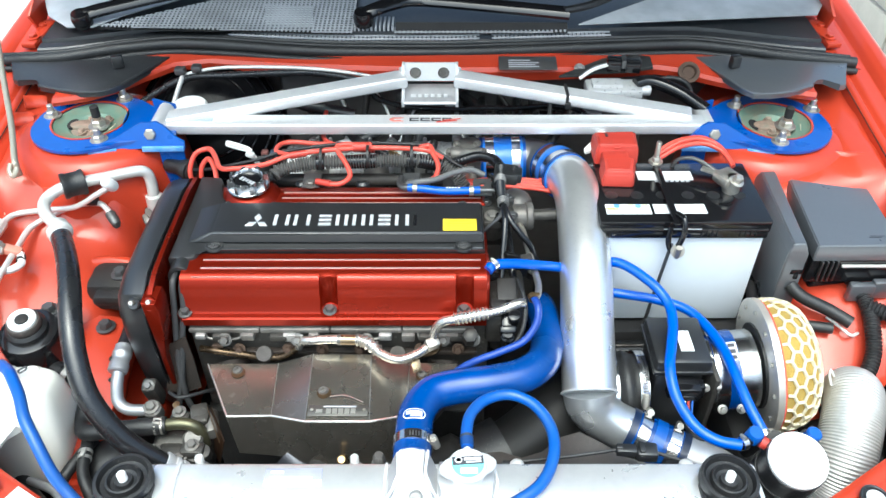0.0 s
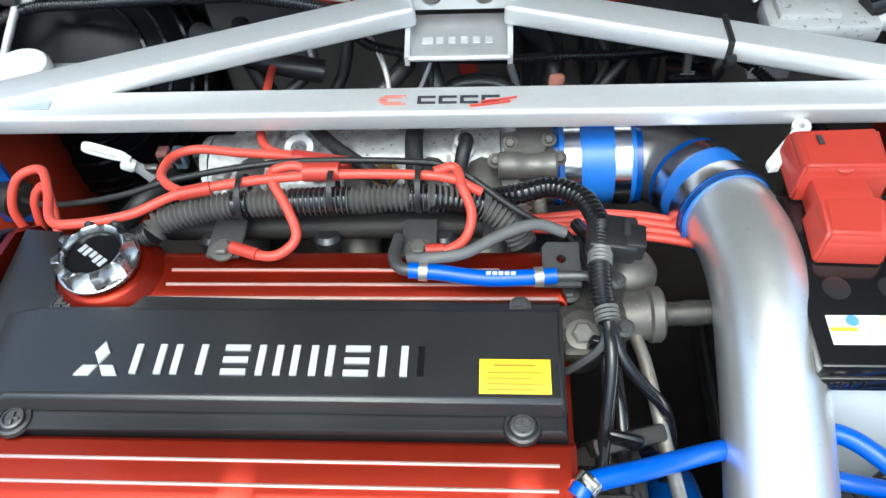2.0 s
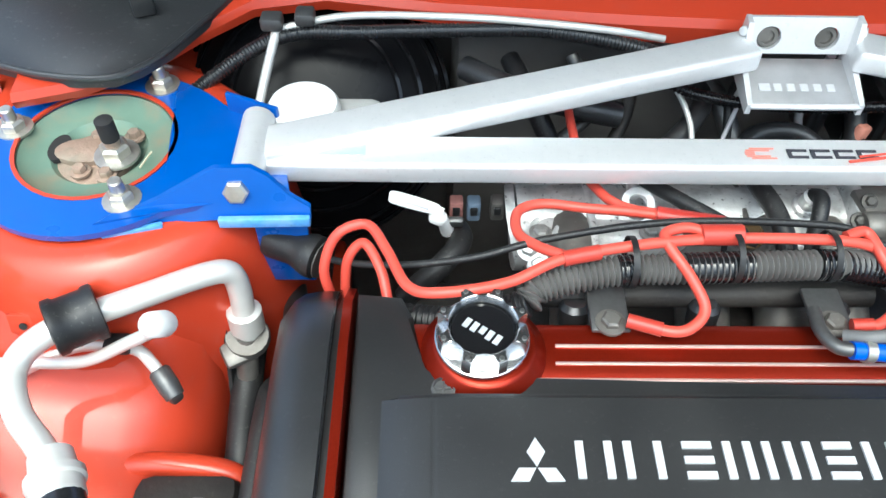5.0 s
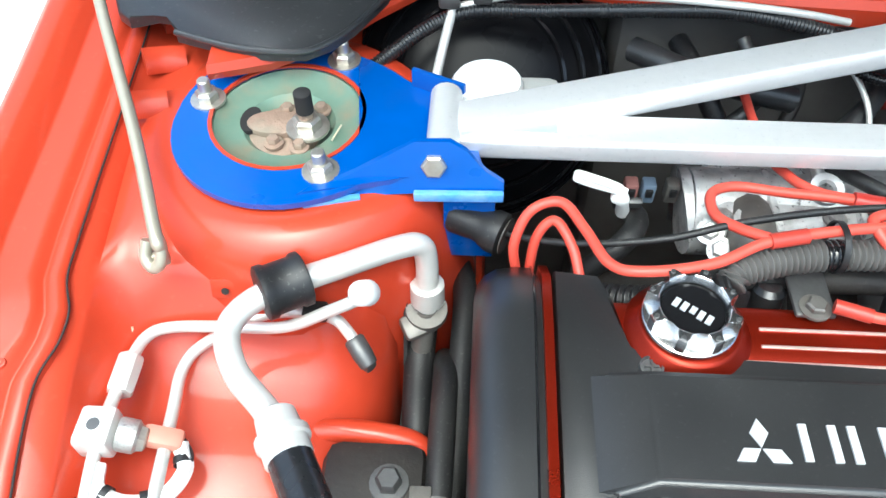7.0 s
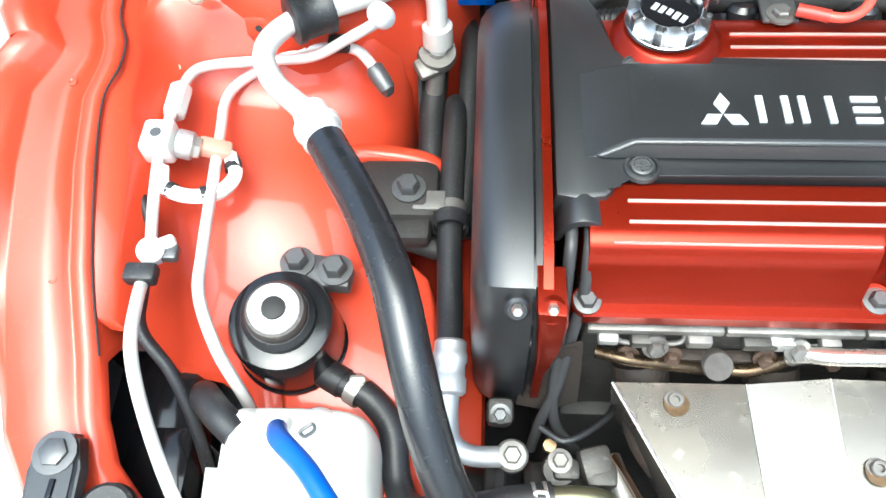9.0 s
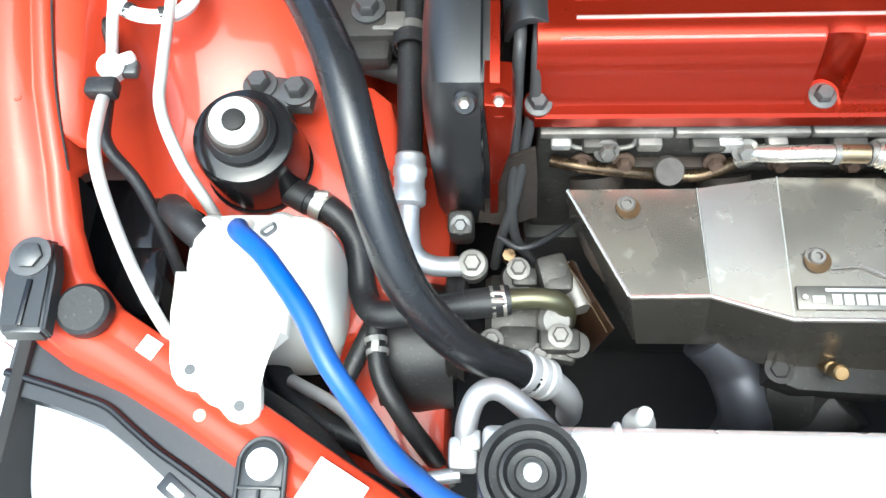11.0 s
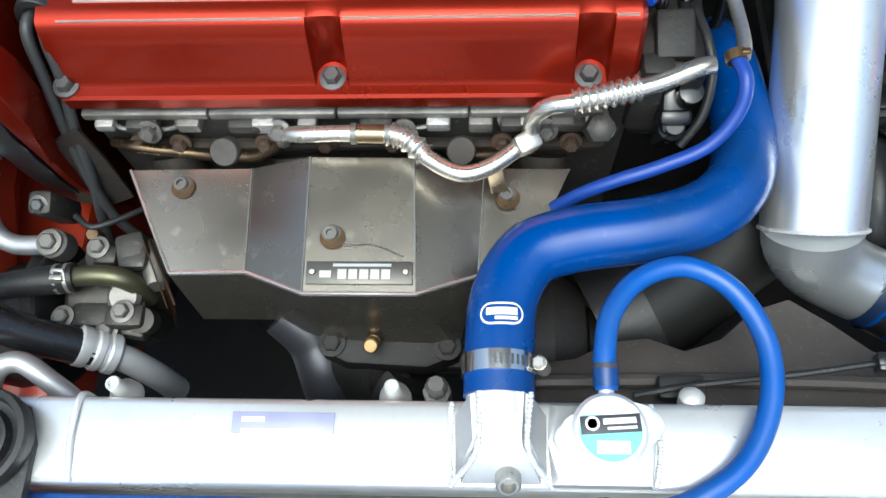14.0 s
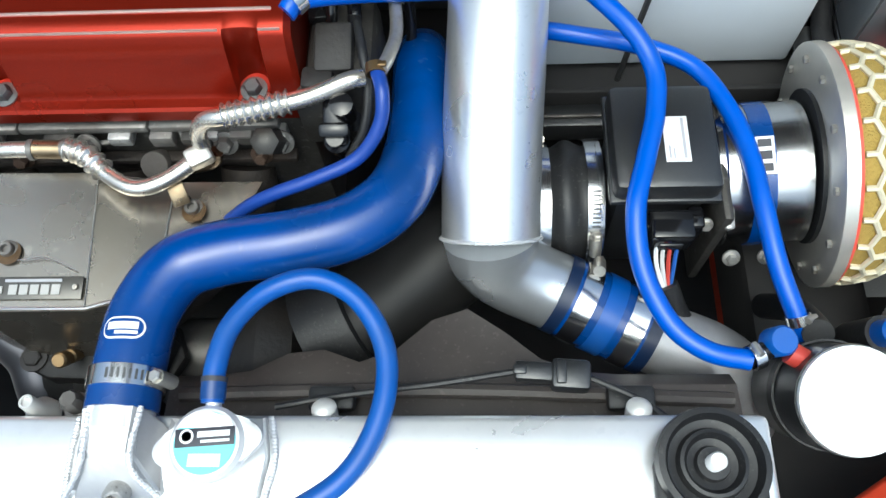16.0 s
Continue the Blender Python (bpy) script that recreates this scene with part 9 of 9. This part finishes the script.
MILK.node_tree.nodes["Principled BSDF"].inputs["Subsurface Weight"].default_value = 0.35
MILK.node_tree.nodes["Principled BSDF"].inputs["Subsurface Radius"].default_value = (0.03, 0.03, 0.025)
rv = thing("coolant_reservoir", "milky white plastic coolant reservoir", "reservoir", (-0.53, 0.6, 0.66))
def soft_ring(cx, cy, rx, ry, n=36, e=0.48):
    return [(cx + rx * math.copysign(abs(math.cos(a)) ** e, math.cos(a)), cy + ry * math.copysign(abs(math.sin(a)) ** e, math.sin(a))) for a in np.linspace(0, 2 * math.pi, n, endpoint=False)]


part("body", loft([(soft_ring(-0.535, 0.614, 0.046, 0.040), 0.60), (soft_ring(-0.527, 0.615, 0.053, 0.040), 0.66), (soft_ring(-0.525, 0.617, 0.053, 0.038), 0.705), (soft_ring(-0.5245, 0.619, 0.051, 0.033), 0.735), (soft_ring(-0.524, 0.620, 0.047, 0.028), 0.750), (soft_ring(-0.524, 0.620, 0.041, 0.023), 0.759), (soft_ring(-0.524, 0.620, 0.028, 0.014), 0.7625)], 0), MILK, rv, sharp=60)
part("flange", prism([(-0.583, 0.61), (-0.580, 0.58), (-0.5745, 0.545), (-0.573, 0.537), (-0.5685, 0.531), (-0.562, 0.5275), (-0.554, 0.5265), (-0.546, 0.5245), (-0.540, 0.520), (-0.5355, 0.513), (-0.5305, 0.5085), (-0.524, 0.5065), (-0.517, 0.5075), (-0.5125, 0.5115), (-0.511, 0.518), (-0.512, 0.528), (-0.515, 0.540), (-0.512, 0.553), (-0.50, 0.565), (-0.50, 0.61)], 0.733, 0.742, 0.004, seg=3), MILK, rv)
part("filler_dome", lathe([(0.016, -0.02), (0.015, 0.0), (0.010, 0.006), (0, 0.007)], (-0.555, 0.630, 0.757), (0, 0, 1), 20), MILK, rv)
part("filler_dome", lathe([(0.016, -0.02), (0.015, 0.0), (0.010, 0.006), (0, 0.007)], (-0.508, 0.632, 0.757), (0, 0, 1), 20), MILK, rv)
part("hose_clip", tube([(-0.512, 0.622, 0.772), (-0.506, 0.626, 0.774), (-0.508, 0.630, 0.774), (-0.515, 0.625, 0.773), (-0.512, 0.622, 0.772)], 0.0012, 6), BOLT_D, rv)
part("spigot", tube([(-0.527, 0.622, 0.775), (-0.528, 0.634, 0.765)], 0.005, 10, 2), MILK, rv)
for q in ((-0.560, 0.540, 0.742), (-0.524, 0.517, 0.742)):
    part("eyelet", lathe([(0.0036, 0), (0.0036, 0.0006), (0, 0.0006)], q, (0, 0, 1), 16), BOLT_D, rv)
hose("reservoir_hose", [(-0.56, 0.628, 0.755), (-0.575, 0.64, 0.755), (-0.59, 0.655, 0.745), (-0.60, 0.665, 0.72)], 0.011, RUBBER, "short black hose at the reservoir")

lp = thing("condenser_line", "silver condenser pipe with block fitting", "pipe", (-0.38, 0.52, 0.7))
part("pipe", tube([(-0.381, 0.497, 0.69), (-0.381, 0.515, 0.708), (-0.374, 0.532, 0.716), (-0.360, 0.537, 0.714), (-0.340, 0.525, 0.705), (-0.32, 0.51, 0.685), (-0.31, 0.505, 0.65)], 0.0075, 14), DULLAL, lp)
part("block", merge(box((-0.383, 0.497, 0.695), (0.02, 0.022, 0.024), 0.004), box((-0.378, 0.505, 0.70), (0.014, 0.014, 0.02), 0.003)), DULLAL, lp)
part("thin_pipe", tube([(-0.385, 0.485, 0.69), (-0.43, 0.484, 0.685), (-0.47, 0.53, 0.66), (-0.52, 0.56, 0.64)], 0.005, 10), DULLAL, lp)
hose("lower_black_hose", [(-0.56, 0.55, 0.66), (-0.50, 0.515, 0.665), (-0.455, 0.475, 0.672), (-0.40, 0.45, 0.675)], 0.012, RUBBER, "black hose behind the front rail")
for k, (xa, ya, xb, yb, zz, rr_) in enumerate(((-0.56, 0.60, -0.40, 0.47, 0.63, 0.011), (-0.52, 0.53, -0.42, 0.46, 0.655, 0.008))):
    hose("lower_black_hose", [(xa, ya, zz - 0.02), (xa * 0.6 + xb * 0.4 - 0.01, ya * 0.6 + yb * 0.4 - 0.012, zz), (xa * 0.3 + xb * 0.7, ya * 0.3 + yb * 0.7, zz), (xb, yb, zz - 0.02)], rr_, RUBBER, "black hose behind the front rail", "hose", "hoses behind the rail")
hose("transmission_hose", [(-0.456, 0.612, 0.665), (-0.453, 0.589, 0.662), (-0.448, 0.56, 0.657), (-0.433, 0.535, 0.645), (-0.413, 0.512, 0.61), (-0.40, 0.50, 0.55)], 0.0075, RUBBER, "dull black oil hose")
hose("transmission_hose", [(-0.452, 0.612, 0.655), (-0.462, 0.59, 0.652), (-0.475, 0.562, 0.645), (-0.487, 0.545, 0.62)], 0.0075, RUBBER, "dull black oil hose")
part("white_clip", merge(band((-0.4525, 0.586, 0.6615), (0.15, -1, 0), 0.0078, 0.004, 0.001, 18), band((-0.4510, 0.577, 0.6605), (0.15, -1, 0), 0.0078, 0.004, 0.001, 18), box((-0.4515, 0.581, 0.670), (0.006, 0.012, 0.003), 0.001)), CAST, thing("hose_tag", "silver double spring clip on a small hose", "clip", (-0.4515, 0.581, 0.66)))

# rail fittings
for s, q in ((1, (-0.504, 0.4745, 0.738)), (-1, (0.468, 0.462, 0.738))):
    gc = thing("grille_bracket", "black plastic grille bracket with a white push clip", "bracket", q, "grille brackets")
    arm_o = [(q[0] - 0.0145, q[1] - 0.05)] + [(q[0] + 0.0145 * math.cos(a), q[1] + 0.006 + 0.0160 * math.sin(a)) for a in np.linspace(math.pi, 0, 14)] + [(q[0] + 0.0145, q[1] - 0.05)]
    part("arm", prism(arm_o[::-1], 0.736, 0.7445, 0.002), PLASTIC, gc)
    part("rim", tube([(x, y, 0.745) for x, y in arm_o], 0.0016, 8, 2), PLASTIC, gc)
    part("rib", span(q[0] - 0.001, q[0] + 0.001, q[1] - 0.048, q[1] - 0.008, 0.744, 0.7475, 0.0005), PLASTIC, gc)
    part("rib", span(q[0] - 0.013, q[0] + 0.013, q[1] - 0.0085, q[1] - 0.0065, 0.744, 0.7475, 0.0005), PLASTIC, gc)
    part("push_clip", lathe([(0.0098, 0.0), (0.0098, 0.002), (0.0085, 0.003), (0.003, 0.003), (0.0022, 0.0022), (0, 0.0022)], (q[0], q[1] + 0.0065, 0.7445), (0, 0, 1), 26), WHITE, gc)
fc = thing("fender_bracket", "grey plastic bracket bolted on the fender edge", "bracket", (-0.666, 0.60, 0.76))
part("arm", loft([([(-0.682, 0.553), (-0.648, 0.553), (-0.650, 0.600), (-0.657, 0.624), (-0.683, 0.624), (-0.689, 0.600)], 0.754), ([(-0.680, 0.557), (-0.650, 0.557), (-0.653, 0.600), (-0.660, 0.621), (-0.680, 0.621), (-0.686, 0.600)], 0.768)], 0.003), PLASTIC, fc)
part("groove", span(-0.668, -0.664, 0.560, 0.592, 0.766, 0.7695, 0.001), PLASTIC_G, fc)
add_bolt(fc, (-0.670, 0.608, 0.768), (0, 0, 1), 0.0095, 0.005, BOLT_D)
fp = thing("rubber_stop", "round grey rubber bonnet stop on the rail", "stop", (-0.636, 0.578, 0.742))
part("pad", lathe([(0.017, 0), (0.0185, 0.003), (0.0175, 0.012), (0.015, 0.014), (0, 0.014)], (-0.636, 0.578, 0.742), (0.1, -0.1, 1), 26), RUBBER, fp)
part("white_patch", box((-0.592, 0.556, 0.7375), (0.014, 0.013, 0.0012), 0.0004, pose(0, 0, 0, 0, 0, -30)), PAPER, thing("paper_patch", "small white patch on the rail", "sticker", (-0.592, 0.557, 0.737)))
rs = thing("rail_sticker", "white sticker with faded blue print on the rail", "sticker", (-0.452, 0.462, 0.735))
part("paper", box((-0.461, 0.466, 0.7385), (0.036, 0.029, 0.0008), 0.0002, pose(0, 0, 0, 0, 0, -30)), PAPER, rs)
bars(rs, (-0.470, 0.467, 0.7389), (0.86, -0.5, 0), (0.5, 0.86, 0), [(0, 0, 0.016, 0.006)], mat("faded_blue_print", (0.45, 0.65, 0.75), 0.5), 0.0003)

# ---- brake booster, firewall lines and clutter behind the brace ----
bb = thing("brake_booster", "large black brake booster at the firewall", "brake booster", (-0.44, 1.19, 0.75))
part("drum", lathe([(0.124, -0.05), (0.124, 0.0), (0.116, 0.02), (0.10, 0.034), (0.096, 0.036), (0.092, 0.034), (0.07, 0.044), (0.04, 0.05), (0, 0.05)], (-0.415, 1.212, 0.772), (0.08, -0.72, 0.68), 48), BOOST, bb)
for r_, h_ in ((0.122, 0.010), (0.112, 0.024), (0.094, 0.037), (0.075, 0.044)):
    part("pressed_ring", lathe([(r_ - 0.003, h_), (r_ - 0.001, h_ + 0.003), (r_ + 0.002, h_ + 0.002), (r_ + 0.003, h_ - 0.002), (r_ - 0.003, h_)], (-0.415, 1.212, 0.772), (0.08, -0.72, 0.68), 56), PLASTIC_G, bb)
br = thing("brake_fluid_reservoir", "translucent brake fluid reservoir with white cap", "reservoir", (-0.407, 1.10, 0.80))
part("tank", merge(box((-0.382, 1.112, 0.840), (0.070, 0.042, 0.028), 0.010), lathe([(0.022, 0), (0.022, 0.03)], (-0.407, 1.102, 0.83), (0, 0, 1), 24)), mat("smoky_plastic", (0.45, 0.46, 0.45), 0.35, 0, 0.1, 40), br)
part("cap", lathe([(0.026, 0), (0.028, 0.002), (0.028, 0.016), (0.0255, 0.020), (0, 0.021)], (-0.407, 1.102, 0.850), (0, 0, 1), 32), WHITE, br)
hose("brake_pipe", [(-0.452, 1.120, 0.83), (-0.446, 1.15, 0.852), (-0.437, 1.188, 0.877)], 0.004, GREYMET, "pale metal pipe beside the reservoir", "pipe")
hose("brake_pipe", [(-0.436, 1.188, 0.876), (-0.376, 1.193, 0.886), (-0.28, 1.182, 0.893), (-0.213, 1.170, 0.896), (-0.16, 1.17, 0.89), (-0.12, 1.175, 0.88)], 0.0031, GREYMET, "pale metal pipe along the firewall", "pipe")
hose("firewall_hose", [(-0.53, 1.12, 0.83), (-0.50, 1.14, 0.85), (-0.437, 1.184, 0.870), (-0.36, 1.182, 0.878), (-0.25, 1.176, 0.886), (-0.21, 1.173, 0.887), (-0.165, 1.168, 0.882), (-0.128, 1.164, 0.874), (-0.10, 1.160, 0.862)], 0.0058, HOSE, "black finely corrugated hose running along the firewall", ribs=0.0008, pitch=0.0030)
for q, w_ in (((-0.440, 1.187, 0.884), 0.018), ((-0.413, 1.190, 0.887), 0.016)):
    part("clip", box(q, (w_, 0.016, 0.012), 0.003), BOLT_D, thing("pipe_clip", "dark grey pipe clip on the firewall", "clip", q, "firewall pipe clips"))
hose("firewall_conduit", [(-0.13, 1.165, 0.866), (-0.106, 1.15, 0.851), (-0.068, 1.148, 0.840), (-0.029, 1.146, 0.836), (0.02, 1.145, 0.835), (0.068, 1.146, 0.836), (0.117, 1.148, 0.835), (0.178, 1.145, 0.841), (0.205, 1.13, 0.848), (0.223, 1.118, 0.848), (0.252, 1.098, 0.832), (0.29, 1.06, 0.812)], 0.0046, PLASTIC_G, "thin corrugated conduit behind the brace", "cable", ribs=0.0011, pitch=0.0034)
rndc = random.Random(5)
for k in range(9):
    x = -0.24 + 0.055 * k
    hose("firewall_line", [(x, 1.21, 0.82 + 0.02 * rndc.random()), (x + rndc.uniform(-0.03, 0.03), 1.17, 0.80 + 0.03 * rndc.random()), (x + rndc.uniform(-0.05, 0.05), 1.13, 0.77), (x + rndc.uniform(-0.07, 0.07), 1.10, 0.72)], rndc.choice((0.004, 0.006, 0.009)), rndc.choice((RUBBER, RUBBER, DARK, BOLT_D)), "dull dark line against the firewall", "hose", "firewall lines")
hose("heater_hose", [(-0.28, 1.20, 0.83), (-0.24, 1.165, 0.835), (-0.19, 1.15, 0.83), (-0.15, 1.15, 0.82)], 0.011, COWL, "grey-black heater hose against the firewall", "hose")
hose("heater_hose", [(-0.16, 1.10, 0.79), (-0.11, 1.13, 0.80), (-0.075, 1.165, 0.815), (-0.07, 1.20, 0.82)], 0.009, COWL, "grey-black heater hose against the firewall", "hose")
hose("heater_hose", [(-0.045, 1.10, 0.78), (-0.035, 1.14, 0.80), (-0.01, 1.15, 0.805), (0.02, 1.145, 0.80), (0.045, 1.12, 0.78)], 0.008, COWL, "grey-black heater hose against the firewall", "hose")
hose("pale_wire", [(-0.13, 1.20, 0.85), (-0.105, 1.17, 0.84), (-0.09, 1.14, 0.82), (-0.088, 1.11, 0.79)], 0.0025, GREYMET, "thin pale wire at the firewall", "cable")
hose("pale_wire", [(-0.075, 1.11, 0.79), (-0.06, 1.135, 0.81), (-0.048, 1.155, 0.83)], 0.002, INK_G, "thin grey wire to a small plug", "cable")
for q, mm in (((-0.046, 1.158, 0.836), GREYMET), ((0.012, 1.165, 0.835), WHITE), ((0.066, 1.149, 0.803), TAN), ((0.24, 1.155, 0.845), PLASTIC), ((0.20, 1.17, 0.84), BOLT_D)):
    part("plug", box(q, (0.014, 0.010, 0.018), 0.003, pose(0, 0, 0, 0, 15, 30)), mm, thing("small_connector", "small plug on a thin wire by the firewall", "connector", q, "firewall plugs"))
part("grommet", lathe([(0.010, -0.006), (0.0105, 0.003), (0.007, 0.005), (0, 0.004)], (-0.019, 1.236, 0.754), (0, -1, 0.2), 20), REDPL, thing("firewall_plug", "dull red rubber plug in the firewall", "grommet", (-0.019, 1.236, 0.754)))
hose("pale_wire", [(0.022, 1.172, 0.868), (0.023, 1.178, 0.83), (0.024, 1.182, 0.80), (0.030, 1.180, 0.778), (0.04, 1.17, 0.75)], 0.0038, INK_G, "pale grey hose hanging behind the brace", "hose")
rl = thing("relay", "black relay in a thin steel clip by the firewall", "relay", (0.178, 1.128, 0.82), "firewall relays")
part("case", merge(box((0.180, 1.130, 0.818), (0.034, 0.024, 0.026), 0.003), box((0.180, 1.130, 0.832), (0.038, 0.028, 0.003), 0.001)), PLASTIC_G, rl)
part("clip", merge(box((0.176, 1.128, 0.846), (0.006, 0.010, 0.026), 0.001, pose(0, 0, 0, -20)), box((0.176, 1.131, 0.857), (0.022, 0.010, 0.003), 0.001)), CAST_D, rl, "bent steel clip")
bars(rl, (0.171, 1.121, 0.8336), (1, 0, 0), (0, 1, 0), [(0, 0, 0.012, 0.0012), (0.002, 0.003, 0.013, 0.004)], INK_G, 0.0003)
for k in range(7):
    x = 0.04 + 0.03 * k
    part("rib", box((x, 1.20, 0.79), (0.012, 0.06, 0.05), 0.005), PLASTIC, thing("relay", "small black relay against the firewall", "relay", (x, 1.2, 0.77), "firewall relays"))
idp = thing("data_plate", "grey metal data plate riveted to the firewall", "plate", (0.14, 1.17, 0.9))
part("plate", box((0.140, 1.179, 0.9017), (0.096, 0.034, 0.0012), 0.0004, pose(0, 0, 0, 12)), DCHROME, idp)
bars(idp, (0.108, 1.168, 0.9005), (1, 0, 0), (0, 0.978, 0.208), [(0, 0, 0.05, 0.0015), (0, 0.005, 0.044, 0.0065), (0, 0.01, 0.05, 0.0115), (0, 0.016, 0.036, 0.0175)], INK_G, 0.0008)
ga = thing("solenoid_cluster", "black connectors on a grey bracket by the firewall", "connector", (0.27, 1.16, 0.86))
part("dark_plate", prism([(0.189, 1.150), (0.232, 1.153), (0.25, 1.163), (0.30, 1.166), (0.349, 1.18), (0.352, 1.218), (0.326, 1.226), (0.27, 1.212)], 0.890, 0.895, 0.0015), mat("grey_black_bracket_paint", (0.03, 0.031, 0.03), 0.5, 0.2, 0.2, 80, dirt=0.4, dirt_c=(0.06, 0.06, 0.055)), ga)
part("valve_block", merge(box((0.277, 1.135, 0.877), (0.090, 0.042, 0.018), 0.004), box((0.266, 1.137, 0.887), (0.05, 0.026, 0.008), 0.003), lathe([(0.009, -0.02), (0.009, 0.012), (0.006, 0.014), (0, 0.014)], (0.324, 1.133, 0.877), (1, 0, 0), 16)), PALECAST, ga, "pale speckled cast valve block")
part("cooling_fins", merge(*[box((0.242, 1.112 + 0.0056 * k, 0.842), (0.034, 0.0026, 0.012), 0.0008, pose(0, 0, 0, 0, 0, 0)) for k in range(7)], box((0.242, 1.130, 0.840), (0.030, 0.036, 0.012), 0.002)), PALECAST, ga)
add_bolt(ga, (0.226, 1.176, 0.895), (0, -0.3, 1), 0.006, 0.006, CAST)
for q, d in (((0.281, 1.170, 0.905), (0.024, 0.024, 0.020)), ((0.311, 1.167, 0.903), (0.026, 0.022, 0.018))):
    part("connector", merge(box(q, d, 0.003, pose(0, 0, 0, 0, 0, -8)), box((q[0], q[1], q[2] + d[2] / 2), (d[0] * 0.8, d[1] * 0.4, 0.004), 0.001, pose(0, 0, 0, 0, 0, -8))), PLASTIC_G, ga)
part("connector_lock", box((0.296, 1.170, 0.909), (0.007, 0.026, 0.014), 0.002, pose(0, 0, 0, 0, 0, -8)), BOLT_D, ga)
for k in range(3):
    part("wire", tube([(0.222, 1.140 + 0.004 * k, 0.893), (0.244, 1.152 + 0.005 * k, 0.902), (0.272, 1.162 + 0.005 * k, 0.907)], 0.0017, 6), (GREYMET, PAPER, BOLT_D)[k], ga)
add_bolt(ga, (0.325, 1.205, 0.895), (0, 0, 1), 0.007, 0.005, BOLT_D)
hose("taped_cable", [(0.312, 1.136, 0.886), (0.335, 1.142, 0.888), (0.36, 1.135, 0.884), (0.39, 1.118, 0.876), (0.42, 1.09, 0.865)], 0.0105, PLASTIC_G, "glossy black taped cable by the strut tower", "cable")
hose("clutter_hose", [(0.34, 1.15, 0.875), (0.37, 1.16, 0.885), (0.40, 1.15, 0.88), (0.405, 1.12, 0.865), (0.41, 1.10, 0.83)], 0.004, RUBBER, "thin black hose near the strut tower")
part("grommet", lathe([(0.018, 0), (0.018, 0.004), (0.012, 0.005), (0.010, 0.001), (0, 0.001)], (0.409, 1.178, 0.885), (0, -0.7, 0.7), 24), RUST, thing("firewall_grommet", "brownish round grommet in the firewall", "grommet", (0.409, 1.178, 0.885)))

# ---- small marks of the body panels ----
for (x, y, z), nrm, r_ in (((-0.6665, 0.737, 0.777), (0.4, -0.1, 0.9), 0.0034), ((-0.435, 0.452, 0.7362), (0, 0, 1), 0.0040)):
    part("panel_hole", lathe([(r_, -0.001), (r_, 0.0006), (0, 0.0006)], (x, y, z), nrm, 16), UNDER, car)
part("rail_rivet", lathe([(0.0042, 0), (0.0040, 0.0018), (0.002, 0.003), (0, 0.003)], (-0.5505, 0.5115, 0.7365), (0, 0, 1), 16), GOLD, car, "small brass-coloured rivet")
for s in (1, -1):
    sh_ = 0.016 if s == -1 else 0.0
    # thin dark strip stands in for the shadow between fender and apron
    part("seam_shadow", tube([(s * x - sh_, y, z - 0.003) for x, y, z in ((-0.6955, 1.30, 0.881), (-0.6885, 1.10, 0.860), (-0.6855, 0.96, 0.843), (-0.6835, 0.925, 0.839), (-0.6745, 0.900, 0.836), (-0.6745, 0.878, 0.833), (-0.6815, 0.85, 0.828), (-0.6785, 0.80, 0.816), (-0.6715, 0.73, 0.792), (-0.6615, 0.675, 0.768))], 0.0008, 8, 6), UNDER, car, "dark strip for the shadow in the fender-edge seam")
for y0 in (1.19, 1.135, 1.08):
    part("pressed_rib", tube([(-0.655, y0 + 0.004, 0.853), (-0.672, y0 - 0.004, 0.857), (-0.683, y0 - 0.012, 0.861)], 0.011, 10, 6, flat=0.3), PAINT, car)
for k, (x, y) in enumerate(((-0.704, 0.86), (-0.706, 0.90), (-0.708, 0.97), (-0.71, 1.04), (-0.696, 0.72), (-0.70, 0.79))):
    part("spot_weld", lathe([(0.0040, -0.001), (0.0034, 0.0004), (0.0022, 0.0006), (0.0012, 0.0), (0, 0.0)], (x, y, 0.7905 + 0.30 * (y - 0.72) - 0.22 * max(0, y - 0.86)), (0, -0.15, 1), 14), PAINT, car)

# ---- painted corners and bonnet hinges behind the strut towers ----
for s in (1, -1):
    part("cowl_corner", sheet([[(s * (0.60 + 0.11 * k / 5) + (-0.036 if s == -1 else 0.0), y, z + 0.004 * math.sin(2.2 * k)) for k in range(6)] for y, z in ((1.205, 0.882), (1.24, 0.889), (1.30, 0.897), (1.40, 0.91), (1.55, 0.94))], 0.002), PAINT, car)
    hg = part("bonnet_hinge", merge(box((s * 0.668 - (0.040 if s == -1 else 0), 1.285, 0.905), (0.026, 0.085, 0.010), 0.003, pose(0, 0, 0, 5, 0, s * 6)), box((s * 0.676 - (0.040 if s == -1 else 0), 1.325, 0.932), (0.006, 0.07, 0.05), 0.002, pose(0, 0, 0, 28))), PAINT, car, "painted bonnet hinge bracket")
    for dy in (1.262, 1.305):
        part("hinge_bolt", hexbolt((s * 0.668 - (0.040 if s == -1 else 0), dy, 0.910), (0, -0.1, 1), 0.0075, 0.006), PAINT, hg)
